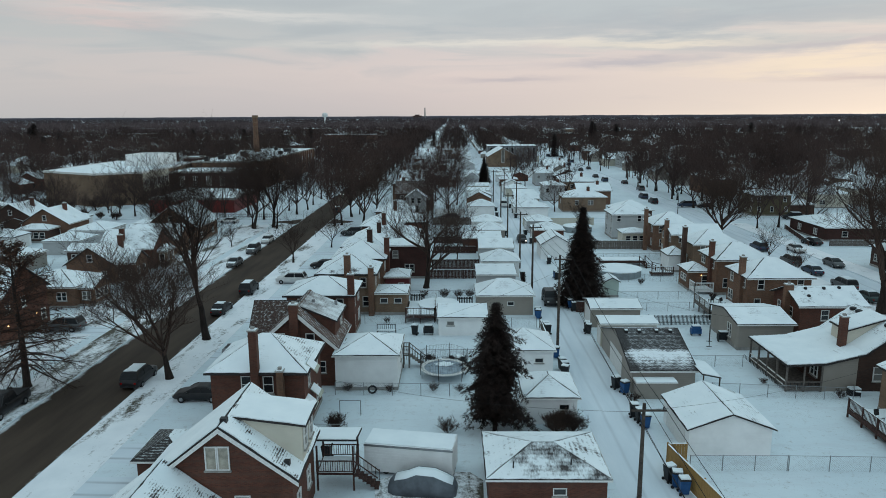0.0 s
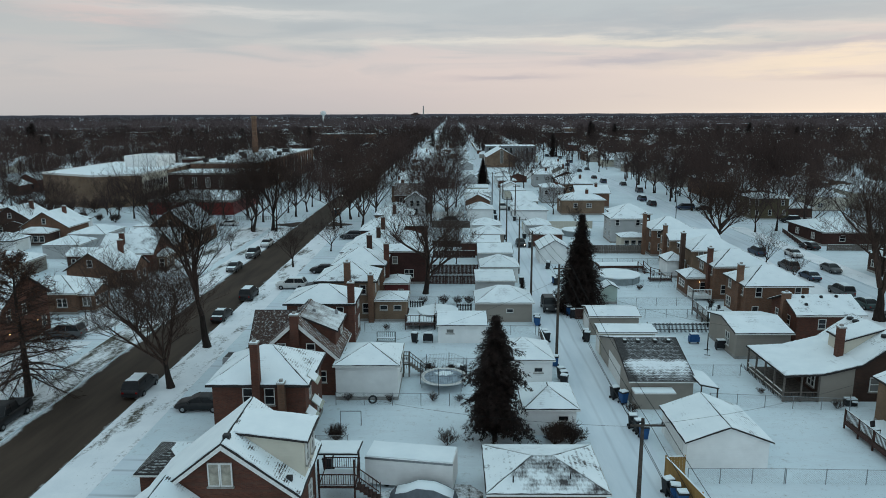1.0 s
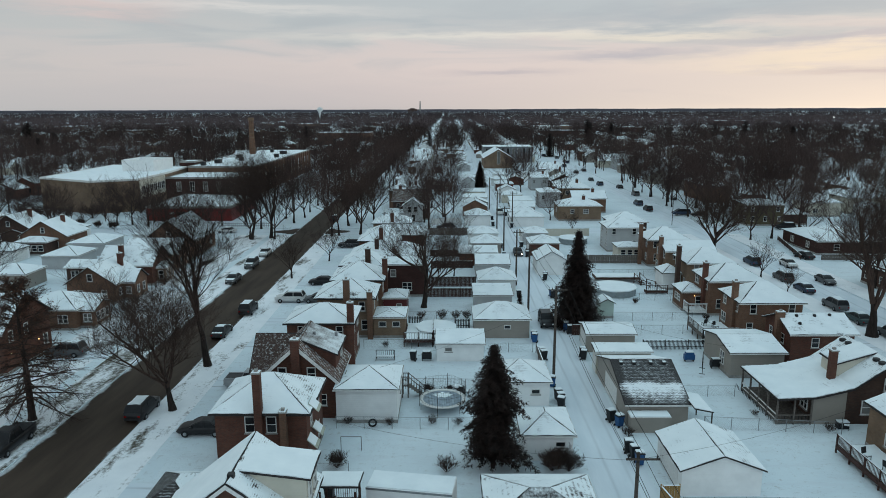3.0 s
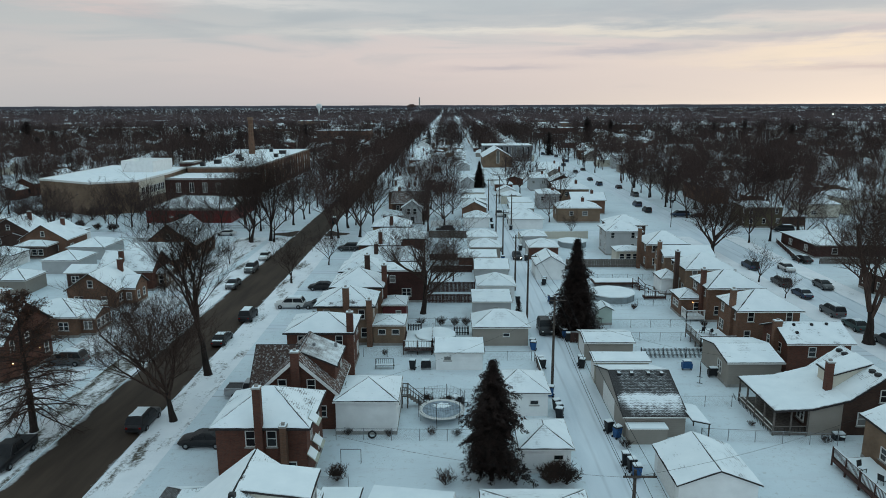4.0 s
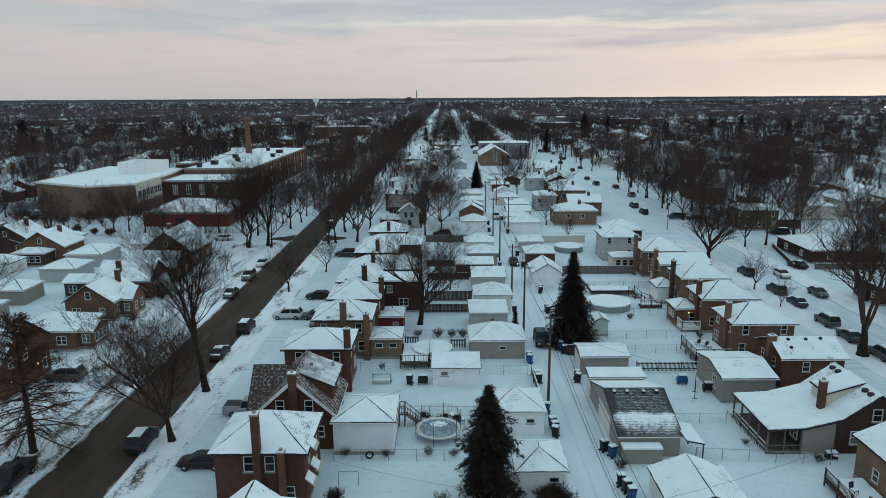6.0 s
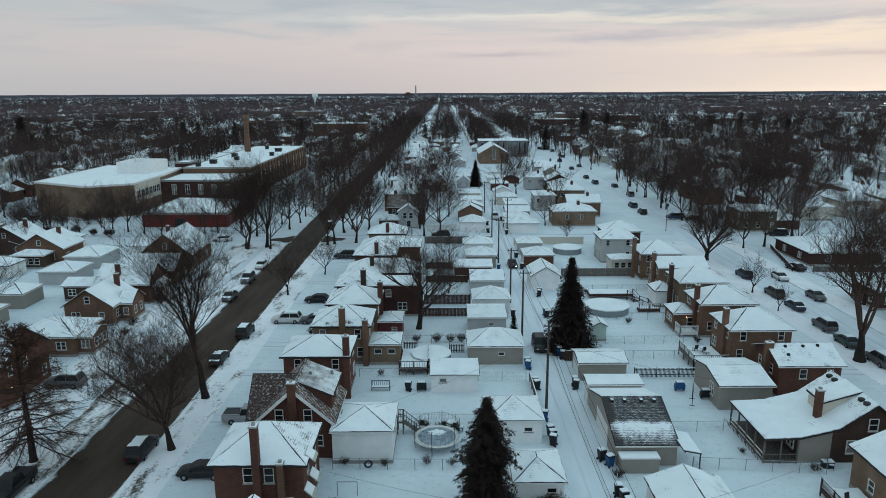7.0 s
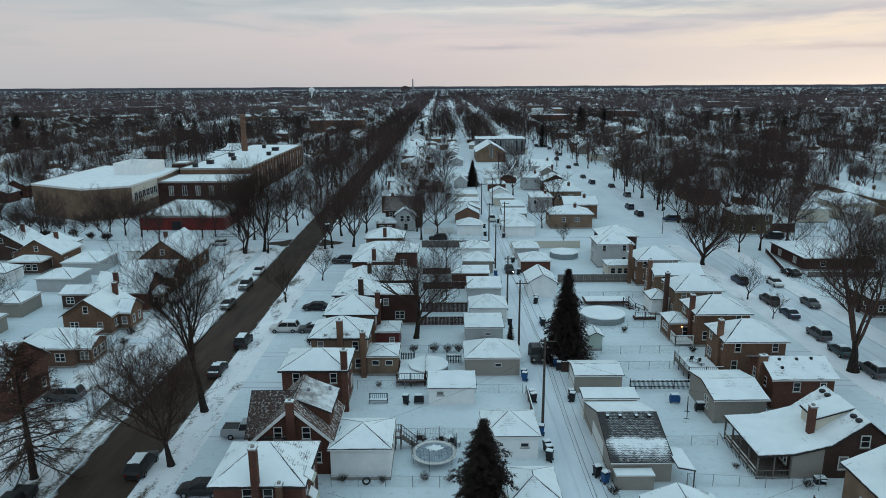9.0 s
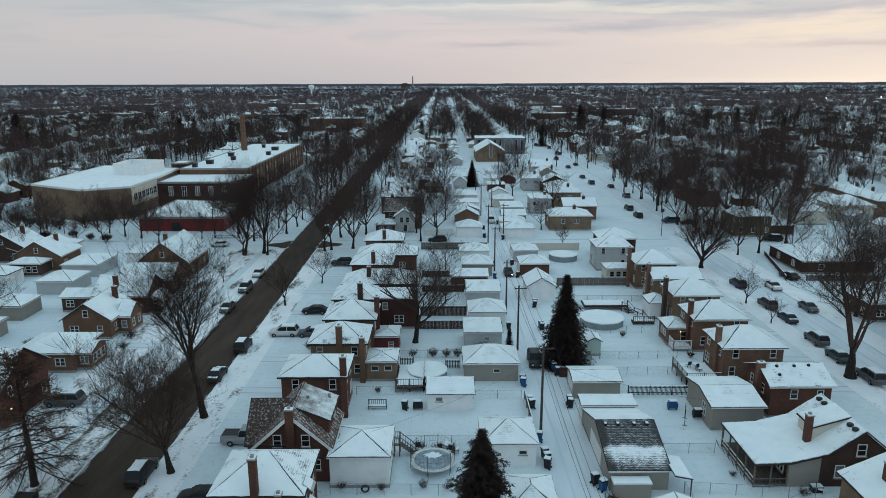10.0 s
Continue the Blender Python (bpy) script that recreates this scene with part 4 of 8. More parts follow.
# west wing, its south slope almost bare
for s, mt in ((-1, SNOW_SPECK), (1, SNOW_HALF)):
    q4 = [(-4.75, s * 3.62, 3.95), (-0.3, s * 3.62, 3.95), (-0.3, 0, 7.4), (-4.75, 0, 7.4)]
    r_ = part("roof", MB().prism(q4, (0, 0, 0.13)), SHINGLE, h, "steep wing roof with thin snow remnants")
    sn, nr = inset_loop([(x, y, z + 0.134) for x, y, z in q4], 0.05, 0.08)
    nr = nr if nr.z > 0 else -nr
    part("snow", MB().prism(sn, nr * 0.02, base=False), mt, r_)
part("wall", MB().poly([(-4.45, -3.4, 0), (-4.45, 3.4, 0), (-4.45, 3.4, 4.15), (-4.45, 0, 7.4), (-4.45, -3.4, 4.15)]).poly([(-4.45, -3.4, 0), (-3.8, -3.4, 0), (-3.8, -3.4, 4.15), (-4.45, -3.4, 4.15)]), BRICK_RED, h)

# rear additions
house(-10.75, -4.9, 60.3, 66.2, 3.4, 1.2, "hip", SIDING_WHITE, "white siding rear addition with snowy hip roof", (S_, S_, S_, S_), [("E", 0.8, 2.1, 0.9, 0.9, "sash")], oh=0.25, name="rear_addition", category="building")
house(-9.75, -5.7, 85.0, 89.4, 2.8, 0.45, "hip", BRICK_TAN, "flat-roofed tan brick rear addition with two windows", (S_,), [("S", -0.9, 1.9, 1.0, 0.7, "plain"), ("S", 0.9, 1.9, 1.0, 0.7, "plain")], oh=0.25, name="rear_addition", category="building")
house(-9.4, -6.0, 94.4, 98.8, 2.7, 0.7, "hip", SIDING_MAROON, "maroon rear addition with snowy roof", (S_,), [("S", 0.6, 1.5, 0.8, 0.9, "sash")], oh=0.2, name="rear_addition", category="building")
house(-10.5, -3.8, 105.0, 110.4, 5.2, 0.7, "hip", BRICK_MAROON, "dark red brick rear wing with snowy roof", (M_,), [("S", 0.6, 1.7, 1.5, 1.3, "pair"), ("S", -1.6, 3.9, 0.9, 1.2, "sash")], oh=0.25, name="rear_addition", category="building")
for y0, z in ((50.9, 2.3), (53.2, 2.3), (52.0, 5.0)):
    a = MB().prism([(-11.59, y0, z + 0.75), (-10.74, y0, z), (-10.74, y0 + 1.5, z), (-11.59, y0 + 1.5, z + 0.75)], (0, 0, 0.05))
    single("awning", a, GREEN_AWNING, "pale green metal awning over a side window", "awning", group="awnings on the brick house")
    single("snow_patch", MB().prism([(-11.54, y0 + 0.05, z + 0.765), (-10.94, y0 + 0.05, z + 0.235), (-10.94, y0 + 1.4, z + 0.235), (-11.54, y0 + 1.4, z + 0.765)], (0, 0, 0.05)), SNOW, "snow lying on a metal awning", "snow", kind="stuff")

# ---- garages and sheds west of the alley ----
GW = [
    (2.6, 10.2, 40.2, 46.4, 2.4, 0.9, "hip", BRICK_RED, (SNOW_SLID, SNOW_PATCHED, S_, SNOW_PATCHED), "brown brick garage with hip roof half bare of snow"),
    (6.3, 10.6, 53.2, 58.4, 2.3, 1.1, "hip", SIDING_WHITE, (S_,), "white siding garage with snowy hip roof"),
    (4.6, 10.2, 64.2, 69.6, 2.5, 1.4, "hip", SIDING_WHITE, (S_,), "white siding garage with dark ridge lines in the snow"),
    (3.4, 10.6, 84.9, 90.6, 2.5, 1.6, "hip", SIDING_TAUPE, (S_,), "pale taupe garage with snowy hip roof"),
    (3.8, 9.4, 96.6, 101.4, 2.5, 0.5, "shed_s", SIDING_GREY, (S_,), "pale grey garage with flat snowy roof"),
    (4.9, 10.8, 105.6, 111.2, 2.5, 1.5, "hip", SIDING_WHITE, (S_,), "white garage with snowy hip roof"),
    (4.9, 10.8, 116.8, 124.0, 2.5, 1.1, "gable_x", SIDING_GREY, (S_,), "grey garage with broad snowy roof"),
    (2.2, 9.3, 126.6, 131.6, 2.5, 0.9, "gable_x", BRICK_RED, (S_,), "red brick garage with snowy roof"),
    (4.7, 10.8, 135.6, 141.0, 2.5, 1.4, "hip", SIDING_TAUPE, (S_,), "taupe garage with snowy hip roof"),
    (4.5, 10.9, 147.0, 152.6, 2.4, 1.3, "hip", SIDING_WHITE, (S_,), "white garage with snowy hip roof"),
    (4.3, 10.8, 172.0, 177.6, 2.5, 1.5, "hip", SIDING_WHITE, (S_,), "white garage past the cross street"),
    (4.2, 10.8, 187.4, 193.0, 2.5, 1.9, "gable_y", BRICK_ORANGE, (M_,), "brown garage with snowy gable towards the street"),
    (4.8, 11.6, 195.6, 200.6, 2.5, 1.4, "gable_y", SIDING_GREY, (S_,), "grey garage with snowy gable"),
    (4.6, 12.0, 208.6, 214.2, 2.5, 0.4, "shed_s", SIDING_WHITE, (S_,), "white garage with flat snowy roof"),
    (4.9, 12.2, 222.6, 229.0, 2.5, 0.4, "shed_s", SIDING_CREAM, (S_,), "pale garage with flat snowy roof"),
    (5.1, 9.9, 252.8, 259.0, 2.5, 1.9, "gable_y", SIDING_GREY, (S_,), "grey garage with snowy gable towards the street"),
    (4.8, 11.0, 268.0, 273.6, 2.5, 1.3, "hip", SIDING_WHITE, (S_,), "white garage with snowy hip roof far along the alley"),
]
for x0, x1, y0, y1, e, r, k, m, s, lab in GW:
    garage(x0, x1, y0, y1, e, r, k, m, lab, s, "E", win=(y0 < 110))
for x, y in ((4.2, 40.9), (8.0, 41.2)):
    single("vent_pipe", MB().tube([(x, y, 2.3), (x, y, 3.25)], 0.05, 8, True), DARK_METAL, "thin dark vent pipe through a garage roof", "pipe")
sh = garage(-1.4, 4.2, 76.5, 79.6, 2.15, 0.75, "shed_s", SIDING_WHITE, "white garden shed with snowy lean-to roof", (S_,), "W", True, "shed", "")

# long white trailer, car under a cover
tr = thing("storage_container", "long white storage container with snow on its roof", "container", (-2.75, 45.75, 0), -9)
part("body", MB().box(-3.2, 3.2, -1.2, 1.2, 0.28, 2.35), SIDING_WHITE, tr)
part("snow", MB().prism(inset_loop([(-3.2, -1.2, 2.354), (3.2, -1.2, 2.354), (3.2, 1.2, 2.354), (-3.2, 1.2, 2.354)], 0.03, 0.06)[0], (0, 0, 0.09)), SNOW, tr)
for sx in (-1, 1):
    for y in (-0.6, 0.6):
        part("wheel", MB().tube([(sx * 1.1 + y - 0.0, -0.95, 0.3), (sx * 1.1 + y, -0.72, 0.3)], 0.3, 12, True), RUBBER, tr)
part("chassis", MB().box(-3.15, 3.15, -0.7, 0.7, 0.02, 0.278), DARK_METAL, tr)
part("trim", MB().box(-3.22, 3.22, -1.24, -1.203, 2.2, 2.35), METAL, tr)

# ---- the far side of the alley: garages ----
GE = [
    (18.0, 24.2, 47.8, 53.9, 2.12, 1.25, "gable_y", SIDING_WHITE, (M_,), "white siding garage with snowy gable roof and dark ridge"),
    (16.8, 22.6, 59.7, 72.3, 2.15, 2.05, "gable_x", SIDING_TAUPE, (SNOW_DRIFT, M_, S_, M_), "taupe siding garage with dark roof, part bare and part snowed"),
    (16.7, 22.8, 72.6, 74.6, 2.6, 0.25, "shed_s", SIDING_CREAM, (S_,), "pale garage with flat snowy roof"),
    (17.0, 22.9, 79.6, 84.0, 2.3, 0.6, "gable_x", SIDING_TAUPE, (S_,), "low taupe garage with snowy roof"),
    (16.0, 21.2, 119.2, 126.0, 2.6, 1.7, "gable_y", SIDING_WHITE, (S_, H_, S_, S_), "white garage with steep snowy gable"),
    (16.6, 22.6, 135.6, 141.4, 2.5, 1.3, "hip", BRICK_RED, (S_,), "red garage with snowy hip roof"),
    (16.4, 21.8, 146.8, 152.0, 2.5, 1.2, "hip", SIDING_GREY, (S_,), "grey garage with snowy roof"),
    (15.9, 24.3, 170.2, 176.0, 2.4, 1.4, "hip", SIDING_WHITE, (S_,), "white double garage with snowy hip roof"),
    (16.2, 23.0, 179.4, 185.0, 2.4, 1.3, "hip", SIDING_WHITE, (S_,), "white garage with snowy hip roof"),
    (17.4, 24.2, 188.2, 193.6, 2.4, 1.2, "gable_x", SIDING_TAUPE, (S_,), "taupe garage with snowy gable roof"),
    (18.4, 25.0, 200.2, 208.0, 2.5, 0.4, "shed_s", SIDING_GREY, (S_,), "grey garage with flat snowy roof"),
    (17.0, 23.4, 214.0, 219.6, 2.5, 1.3, "hip", SIDING_CREAM, (S_,), "cream garage with snowy hip roof"),
    (16.8, 22.8, 226.4, 231.6, 2.5, 1.5, "gable_y", SIDING_WHITE, (S_,), "white garage with snowy gable towards the street"),
    (17.2, 23.6, 246.0, 252.0, 2.5, 1.2, "hip", BRICK_RED, (S_,), "red garage with snowy hip roof"),
    (17.0, 23.0, 262.0, 267.6, 2.5, 1.3, "hip", SIDING_WHITE, (S_,), "white garage with snowy hip roof by the alley"),
]
for x0, x1, y0, y1, e, r, k, m, s, lab in GE:
    h = garage(x0, x1, y0, y1, e, r, k, m, lab, s, "W", win=False)
    for u in (-2.2, -0.9, 0.8, 2.15) if y0 == 59.7 else ():
        v = part("roof_vent", MB().box(u - 0.16, u + 0.16, -0.95, -0.6, 3.9, 4.3), DARK_METAL, h)
        part("snow", MB().box(u - 0.14, u + 0.14, -0.93, -0.62, 4.302, 4.38), SNOW, v)

# ---- houses on the snowy side street ----
ROWE = [
    (39.2, 46.4, 74.2, 80.6, 4.1, 1.5, "gable_x", BRICK_RED, (SNOW_SMUDGE, S_, M_, S_), "red-brown brick house with low snowy gable roof", [(39.0, 76.8, 6.0, 0.9, 0.6, BRICK_ORANGE)]),
    (37.4, 45.3, 83.8, 90.2, 5.0, 2.0, "hip", BRICK_ORANGE, (S_,), "two-storey brown brick house with snowy hip roof", [(37.3, 85.6, 7.4, 0.6, 0.8, BRICK_ORANGE)]),
    (37.6, 45.4, 94.7, 101.2, 5.0, 2.0, "hip", BRICK_ORANGE, (S_,), "two-storey brown brick house with hip roof", [(37.5, 96.6, 7.4, 0.6, 0.8, BRICK_RED)]),
    (38.4, 45.8, 106.2, 112.6, 5.0, 2.0, "hip", BRICK_TAN, (S_,), "two-storey tan brick house with snowy hip roof", [(37.4, 108, 7.6, 0.6, 0.8, BRICK_DARK)]),
    (38.0, 46.4, 116.0, 122.0, 4.9, 1.4, "gable_x", BRICK_TAN, (S_,), "two-storey tan brick house with snowy gable roof", [(37.6, 118, 7.2, 0.6, 0.8, BRICK_ORANGE)]),
    (37.8, 45.4, 126.0, 132.6, 5.0, 2.0, "hip", BRICK_ORANGE, (S_,), "brown brick house with snowy hip roof", [(36.8, 128, 7.8, 0.6, 0.8, BRICK_ORANGE)]),
    (33.2, 40.4, 139.4, 146.2, 5.0, 1.8, "hip", SIDING_GREY, (M_,), "two-storey pale grey house with snowy hip roof", []),
    (36.0, 44.0, 149.0, 156.0, 4.6, 1.8, "hip", BRICK_DARK, (M_,), "dark brick corner house with snowy roof", []),
]
for x0, x1, y0, y1, e, r, k, m, s, lab, ch in ROWE:
    low = y0 == 74.2
    h = house(x0, x1, y0, y1, e, r, k, m, lab, s, [("S", -0.8, 3.1, 0.9, 1.2, "sash"), ("S", 2.3, 3.1, 0.8, 1.1, "sash"), ("W", -1.7, 3.0, 0.8, 1.2, "sash"), ("W", 1.2, 3.0, 0.8, 1.2, "sash")] if low else None, ch, group="houses on the side street")
    for u, v in ((-2.1, -1.9), (-1.9, -0.6), (0.2, -0.6), (2.0, -0.5)) if low else ():
        z = e + r + 0.2 + v * r / 3.6
        part("roof_vent", MB().tube([(u, v, z - 0.1), (u, v, z + 0.12), (u, v, z + 0.18)], [0.2, 0.2, 0.1], 8, True), DARK_METAL, h)
house(31.3, 37.2, 71.4, 79.2, 2.9, 0.8, "gable_x", SIDING_TAUPE, "taupe siding rear addition with snowy roof", (S_,), [("W", 1.5, 1.6, 1.2, 1.6, "pair")], oh=0.3, name="rear_addition", category="building")
house(34.6, 37.55, 97.2, 101.4, 2.8, 0.9, "hip", BRICK_ORANGE, "small brick sun room with snowy hip roof", (S_,), [("S", 0.9, 1.5, 0.9, 1.5, "sash"), ("W", 0, 1.7, 2.4, 1.0, "pair")], oh=0.3, name="sun_room", category="building")
house(35.4, 38.35, 109.0, 113.2, 2.7, 1.1, "hip", SIDING_WHITE, "white siding shed with snowy hip roof", (S_,), [], oh=0.25, name="shed", category="shed")
house(33.4, 38.2, 131.4, 135.4, 2.6, 0.7, "hip", SIDING_CREAM, "cream sun room with a row of windows", (S_,), [("S", -1.3, 1.5, 1.0, 1.2, "sash"), ("S", 0.0, 1.5, 1.0, 1.2, "sash"), ("S", 1.3, 1.5, 1.0, 1.2, "sash")], oh=0.3, name="sun_room", category="building")
house(37.2, 46.0, 47.0, 56.0, 3.9, 2.2, "gable_y", BRICK_TAN, "tan brick house with snowy gable roof behind a deck", (S_,), [("W", 1.5, 1.4, 1.1, 2.0, "plain"), ("W", -1.6, 1.8, 0.9, 1.2, "sash")], [(39.4, 53.2, 6.7, 0.7, 0.6, BRICK_RED)], oh=0.4)

# the wide house whose roof sweeps down over a screened porch
h = thing("house", "brown brick house whose snowy roof sweeps over a screened porch", "house", (39.6, 64.0, 0), group="houses on the side street")
FS, BK = -3.9, 3.9
PR = [(-8.6, 2.5), (-5.0, 2.66), (-1.5, 3.55), (1.9, 6.0), (5.9, 2.75)]      # outline of the roof: porch eave, kinks, ridge, east eave
for (ax, az), (bx, bz), mt in ((PR[0], PR[1], S_), (PR[1], PR[2], S_), (PR[2], PR[3], SNOW_SMUDGE), (PR[3], PR[4], S_)):
    q4 = [(ax, FS - 0.35, az), (bx, FS - 0.35, bz), (bx, BK + 0.35, bz), (ax, BK + 0.35, az)]
    r_ = part("roof", MB().prism(q4, (0, 0, 0.15)), SHINGLE, h, "sweeping roof under thick snow")
    lo_ = 0.012 if ax in (PR[0][0], PR[3][0]) else 0.0
    n = 14
    south = [Vector((ax + (bx - ax) * t, FS - 0.27 + rng.random() * 0.09, az + (bz - az) * t + 0.154)) for t in np.linspace(lo_, 1 - (0.012 if bx == PR[4][0] else 0), n)]
    north = [Vector((v.x, BK + 0.27 - rng.random() * 0.09, v.z)) for v in reversed(south)]
    sn = MB().prism(south + north, (0, 0, 0.08), base=False)
    part("snow", sn, mt, r_)
gb = MB()
for y in (FS, BK):
    gb.poly([(-2.0, y, 0), (5.5, y, 0), (5.5, y, 3.0), (1.9, y, 5.96), (-1.5, y, 3.52), (-2.0, y, 3.4)])
gb.poly([(5.5, FS, 0), (5.5, BK, 0), (5.5, BK, 3.0), (5.5, FS, 3.0)])
part("wall", gb, BRICK_DARK, h)
part("wall", MB().poly([(-5.1, FS, 0), (-2.0, FS, 0), (-2.0, FS, 3.4), (-5.1, FS, 2.64)]), SIDING_TAUPE, h, "taupe siding of the rear extension")
part("wall", MB().poly([(-5.104, BK, 0), (-5.104, FS, 0), (-5.104, FS, 2.64), (-5.104, BK, 2.64)]), BRICK_DARK, h)
for y in (-2.4, 0.6):
    window(h, pose(-5.11, y, 1.6, 0, 0, -90) @ pose(0, -0.075, 0), 1.3, 1.2, "pair")
part("door", MB().box(-5.17, -5.108, 2.1, 3.0, 0.45, 2.4), TRIM, h, "white porch door")
window(h, pose(-0.1, FS - 0.075, 1.7), 0.95, 1.4)
window(h, pose(1.8, FS - 0.075, 4.0), 0.95, 1.3)
for x, y in ((1.4, -3.2), (1.4, -2.3), (1.4, 2.4), (1.4, 3.4)):
    z = 6.2 - 0.72 * (1.9 - x)
    part("roof_vent", MB().tube([(x, y, z - 0.1), (x, y, z + 0.14), (x, y, z + 0.2)], [0.36, 0.36, 0.2], 10, True), DARK_METAL, h)
dm = MB().poly([(-1.7, -1.3, 3.5), (1.85, -1.3, 5.95), (1.85, -1.3, 6.1), (-1.7, -1.3, 5.0)]).poly([(-1.7, -1.3, 3.5), (-1.7, 1.5, 3.5), (-1.7, 1.5, 5.0), (-1.7, -1.3, 5.0)])
d_ = part("dormer", dm, SIDING_CREAM, h, "small cream siding dormer")
part("roof", MB().prism([(-1.9, -1.5, 4.98), (1.95, -1.5, 6.15), (1.95, 1.7, 6.15), (-1.9, 1.7, 4.98)], (0, 0, 0.1)), SHINGLE, d_)
part("snow", MB().prism([(-1.8, -1.4, 5.115), (1.95, -1.4, 6.255), (1.95, 1.6, 6.255), (-1.8, 1.6, 5.115)], (0, 0, 0.08)), SNOW_MOST, d_)
chimney(h, -2.2, -1.3, 6.4, 0.6, 0.6, BRICK_RED, 2.9)
for y in (-3.9, -1.95, 0, 1.95, 3.85):
    part("porch_post", MB().box(-8.5, -8.35, y - 0.07, y + 0.07, 0, 2.49), WOOD_GREY, h)
part("porch_post", MB().box(-5.3, -5.15, -4.02, -3.88, 0, 2.63), WOOD_GREY, h)
part("porch_post", MB().box(-6.9, -6.78, -4.02, -3.88, 0, 2.56), WOOD_GREY, h)
part("porch_floor", MB().box(-8.5, -5.12, -3.9, 3.9, 0.25, 0.45), WOOD_GREY, h)
part("porch_rail", MB().box(-8.47, -8.39, -3.9, 3.8, 0.9, 1.0), TRIM, h)
part("porch_rail", MB().box(-8.47, -8.39, -3.9, 3.8, 0.42, 0.5), TRIM, h)
part("porch_rail", MB().box(-8.38, -5.3, -3.99, -3.91, 0.9, 1.0), WOOD_GREY, h)
part("porch_rail", MB().box(-8.38, -5.3, -3.99, -3.91, 0.1, 0.36), WOOD_GREY, h)
for i in range(12):
    x = -9.0 + 3.6 * i / 11
    part("baluster", MB().box(x - 0.02, x + 0.02, -3.97, -3.93, 0.4, 0.9), DARK_METAL, h)
for i in range(24):
    y = -3.8 + 7.5 * i / 23
    part("baluster", MB().box(-9.15, -9.11, y - 0.02, y + 0.02, 0.5, 0.9), DARK_METAL, h)

# ---- houses beyond the wet street ----
ROWL = [
    (-58.6, -50.6, 88.2, 95.6, 2.9, 1.6, "hip", BRICK_ORANGE, (S_,), "brown brick bungalow with snowy hip roof", []),
    (-58.8, -51.4, 101.0, 109.4, 3.0, 2.8, "gable_y", BRICK_ORANGE, (S_,), "red brick house with snowy cross-gabled roof", [(-53.4, 107.6, 6.6)]),
    (-59.4, -50.4, 112.2, 119.6, 3.4, 2.8, "gable_x", BRICK_RED, (SNOW_PATCHED, None, S_, None), "brick house with steep snowy roof and dark ridge", [(-56.0, 113.6, 6.7)]),
    (-66.0, -59.8, 113.9, 119.0, 2.7, 0.9, "gable_x", BRICK_DARK, (S_,), "dark red brick rear wing with snowy roof", []),
    (-60.4, -50.4, 123.6, 130.4, 3.0, 2.4, "gable_x", BRICK_ORANGE, (SNOW_PATCHED,), "small house with snowy hip roof", []),
    (-61.2, -51.2, 134.2, 146.6, 3.4, 4.2, "gable_y", BRICK_ORANGE, (M_,), "brick corner house with steep snowy gable", [(-58.4, 142, 7.8)]),
    (-62.0, -50.0, 72.0, 81.2, 4.9, 3.5, "gable_x", BRICK_RED, (M_,), "brown brick house with a steep gable towards the street", []),
    (-90.4, -80.6, 140.64, 149.0, 3.2, 3.2, "gable_y", BRICK_ORANGE, (S_,), "dark brick house with steep snowy gable", [(-84.0, 146, 7.0)]),
    (-102.0, -92.4, 147.6, 156.0, 3.4, 3.2, "gable_y", BRICK_DARK, (S_,), "dark brick house with steep snowy gable roof", [(-95.4, 153, 7.4)]),
]
for x0, x1, y0, y1, e, r, k, m, s, lab, ch in ROWL:
    house(x0, x1, y0, y1, e, r, k, m, lab, s, None, ch, group="houses beyond the street")
for x0, x1, y0, y1, e, m, lab in ((-78.0, -70.6, 109.6, 115.6, 2.5, SIDING_TAUPE, "dull taupe garage with snowy hip roof"), (-76.4, -69.6, 124.2, 131.2, 2.5, SIDING_GREY, "grey garage with broad snowy roof"),
                                  (-78.0, -70.6, 136.2, 145.0, 2.5, SIDING_GREY, "grey garage with snowy roof"), (-77.0, -69.5, 98.0, 104.0, 2.5, SIDING_TAUPE, "grey garage with snowy hip roof"),
                                  (-69.0, -62.6, 146.0, 152.0, 2.5, SIDING_WHITE, "white garage with broad snowy roof")):
    garage(x0, x1, y0, y1, e, 1.3, "hip", m, lab, (S_,), "W", False)

house(-51.38, -49.4, 103.4, 107.8, 2.8, 1.7, "gable_x", BRICK_ORANGE, "gabled brick entrance bay with snowy roof", (S_,), [("S", 0.0, 1.6, 0.9, 1.2, "sash"), ("E", -1.0, 1.6, 0.9, 1.3, "sash"), ("E", 1.0, 1.6, 0.9, 1.3, "sash")], oh=0.3, name="entrance_bay", category="building")
house(-50.38, -48.9, 114.0, 117.6, 2.6, 1.0, "hip", BRICK_TAN, "bay window with cream frames and snowy cap", (S_,), [("S", 0.0, 1.5, 0.9, 1.5, "sash"), ("E", -0.9, 1.5, 0.9, 1.5, "sash"), ("E", 0.9, 1.5, 0.9, 1.5, "sash")], oh=0.2, name="bay_window", category="building")
house(-89.0, -82.6, 136.6, 140.6, 2.7, 0.9, "hip", BRICK_DARK, "glazed sun porch with snowy hip roof", (S_,), [("S", -2.0, 1.5, 1.1, 1.3, "sash"), ("S", -0.7, 1.5, 1.1, 1.3, "sash"), ("S", 0.6, 1.5, 1.1, 1.3, "sash"), ("S", 1.9, 1.5, 1.1, 1.3, "sash")], oh=0.35, name="sun_porch", category="building")

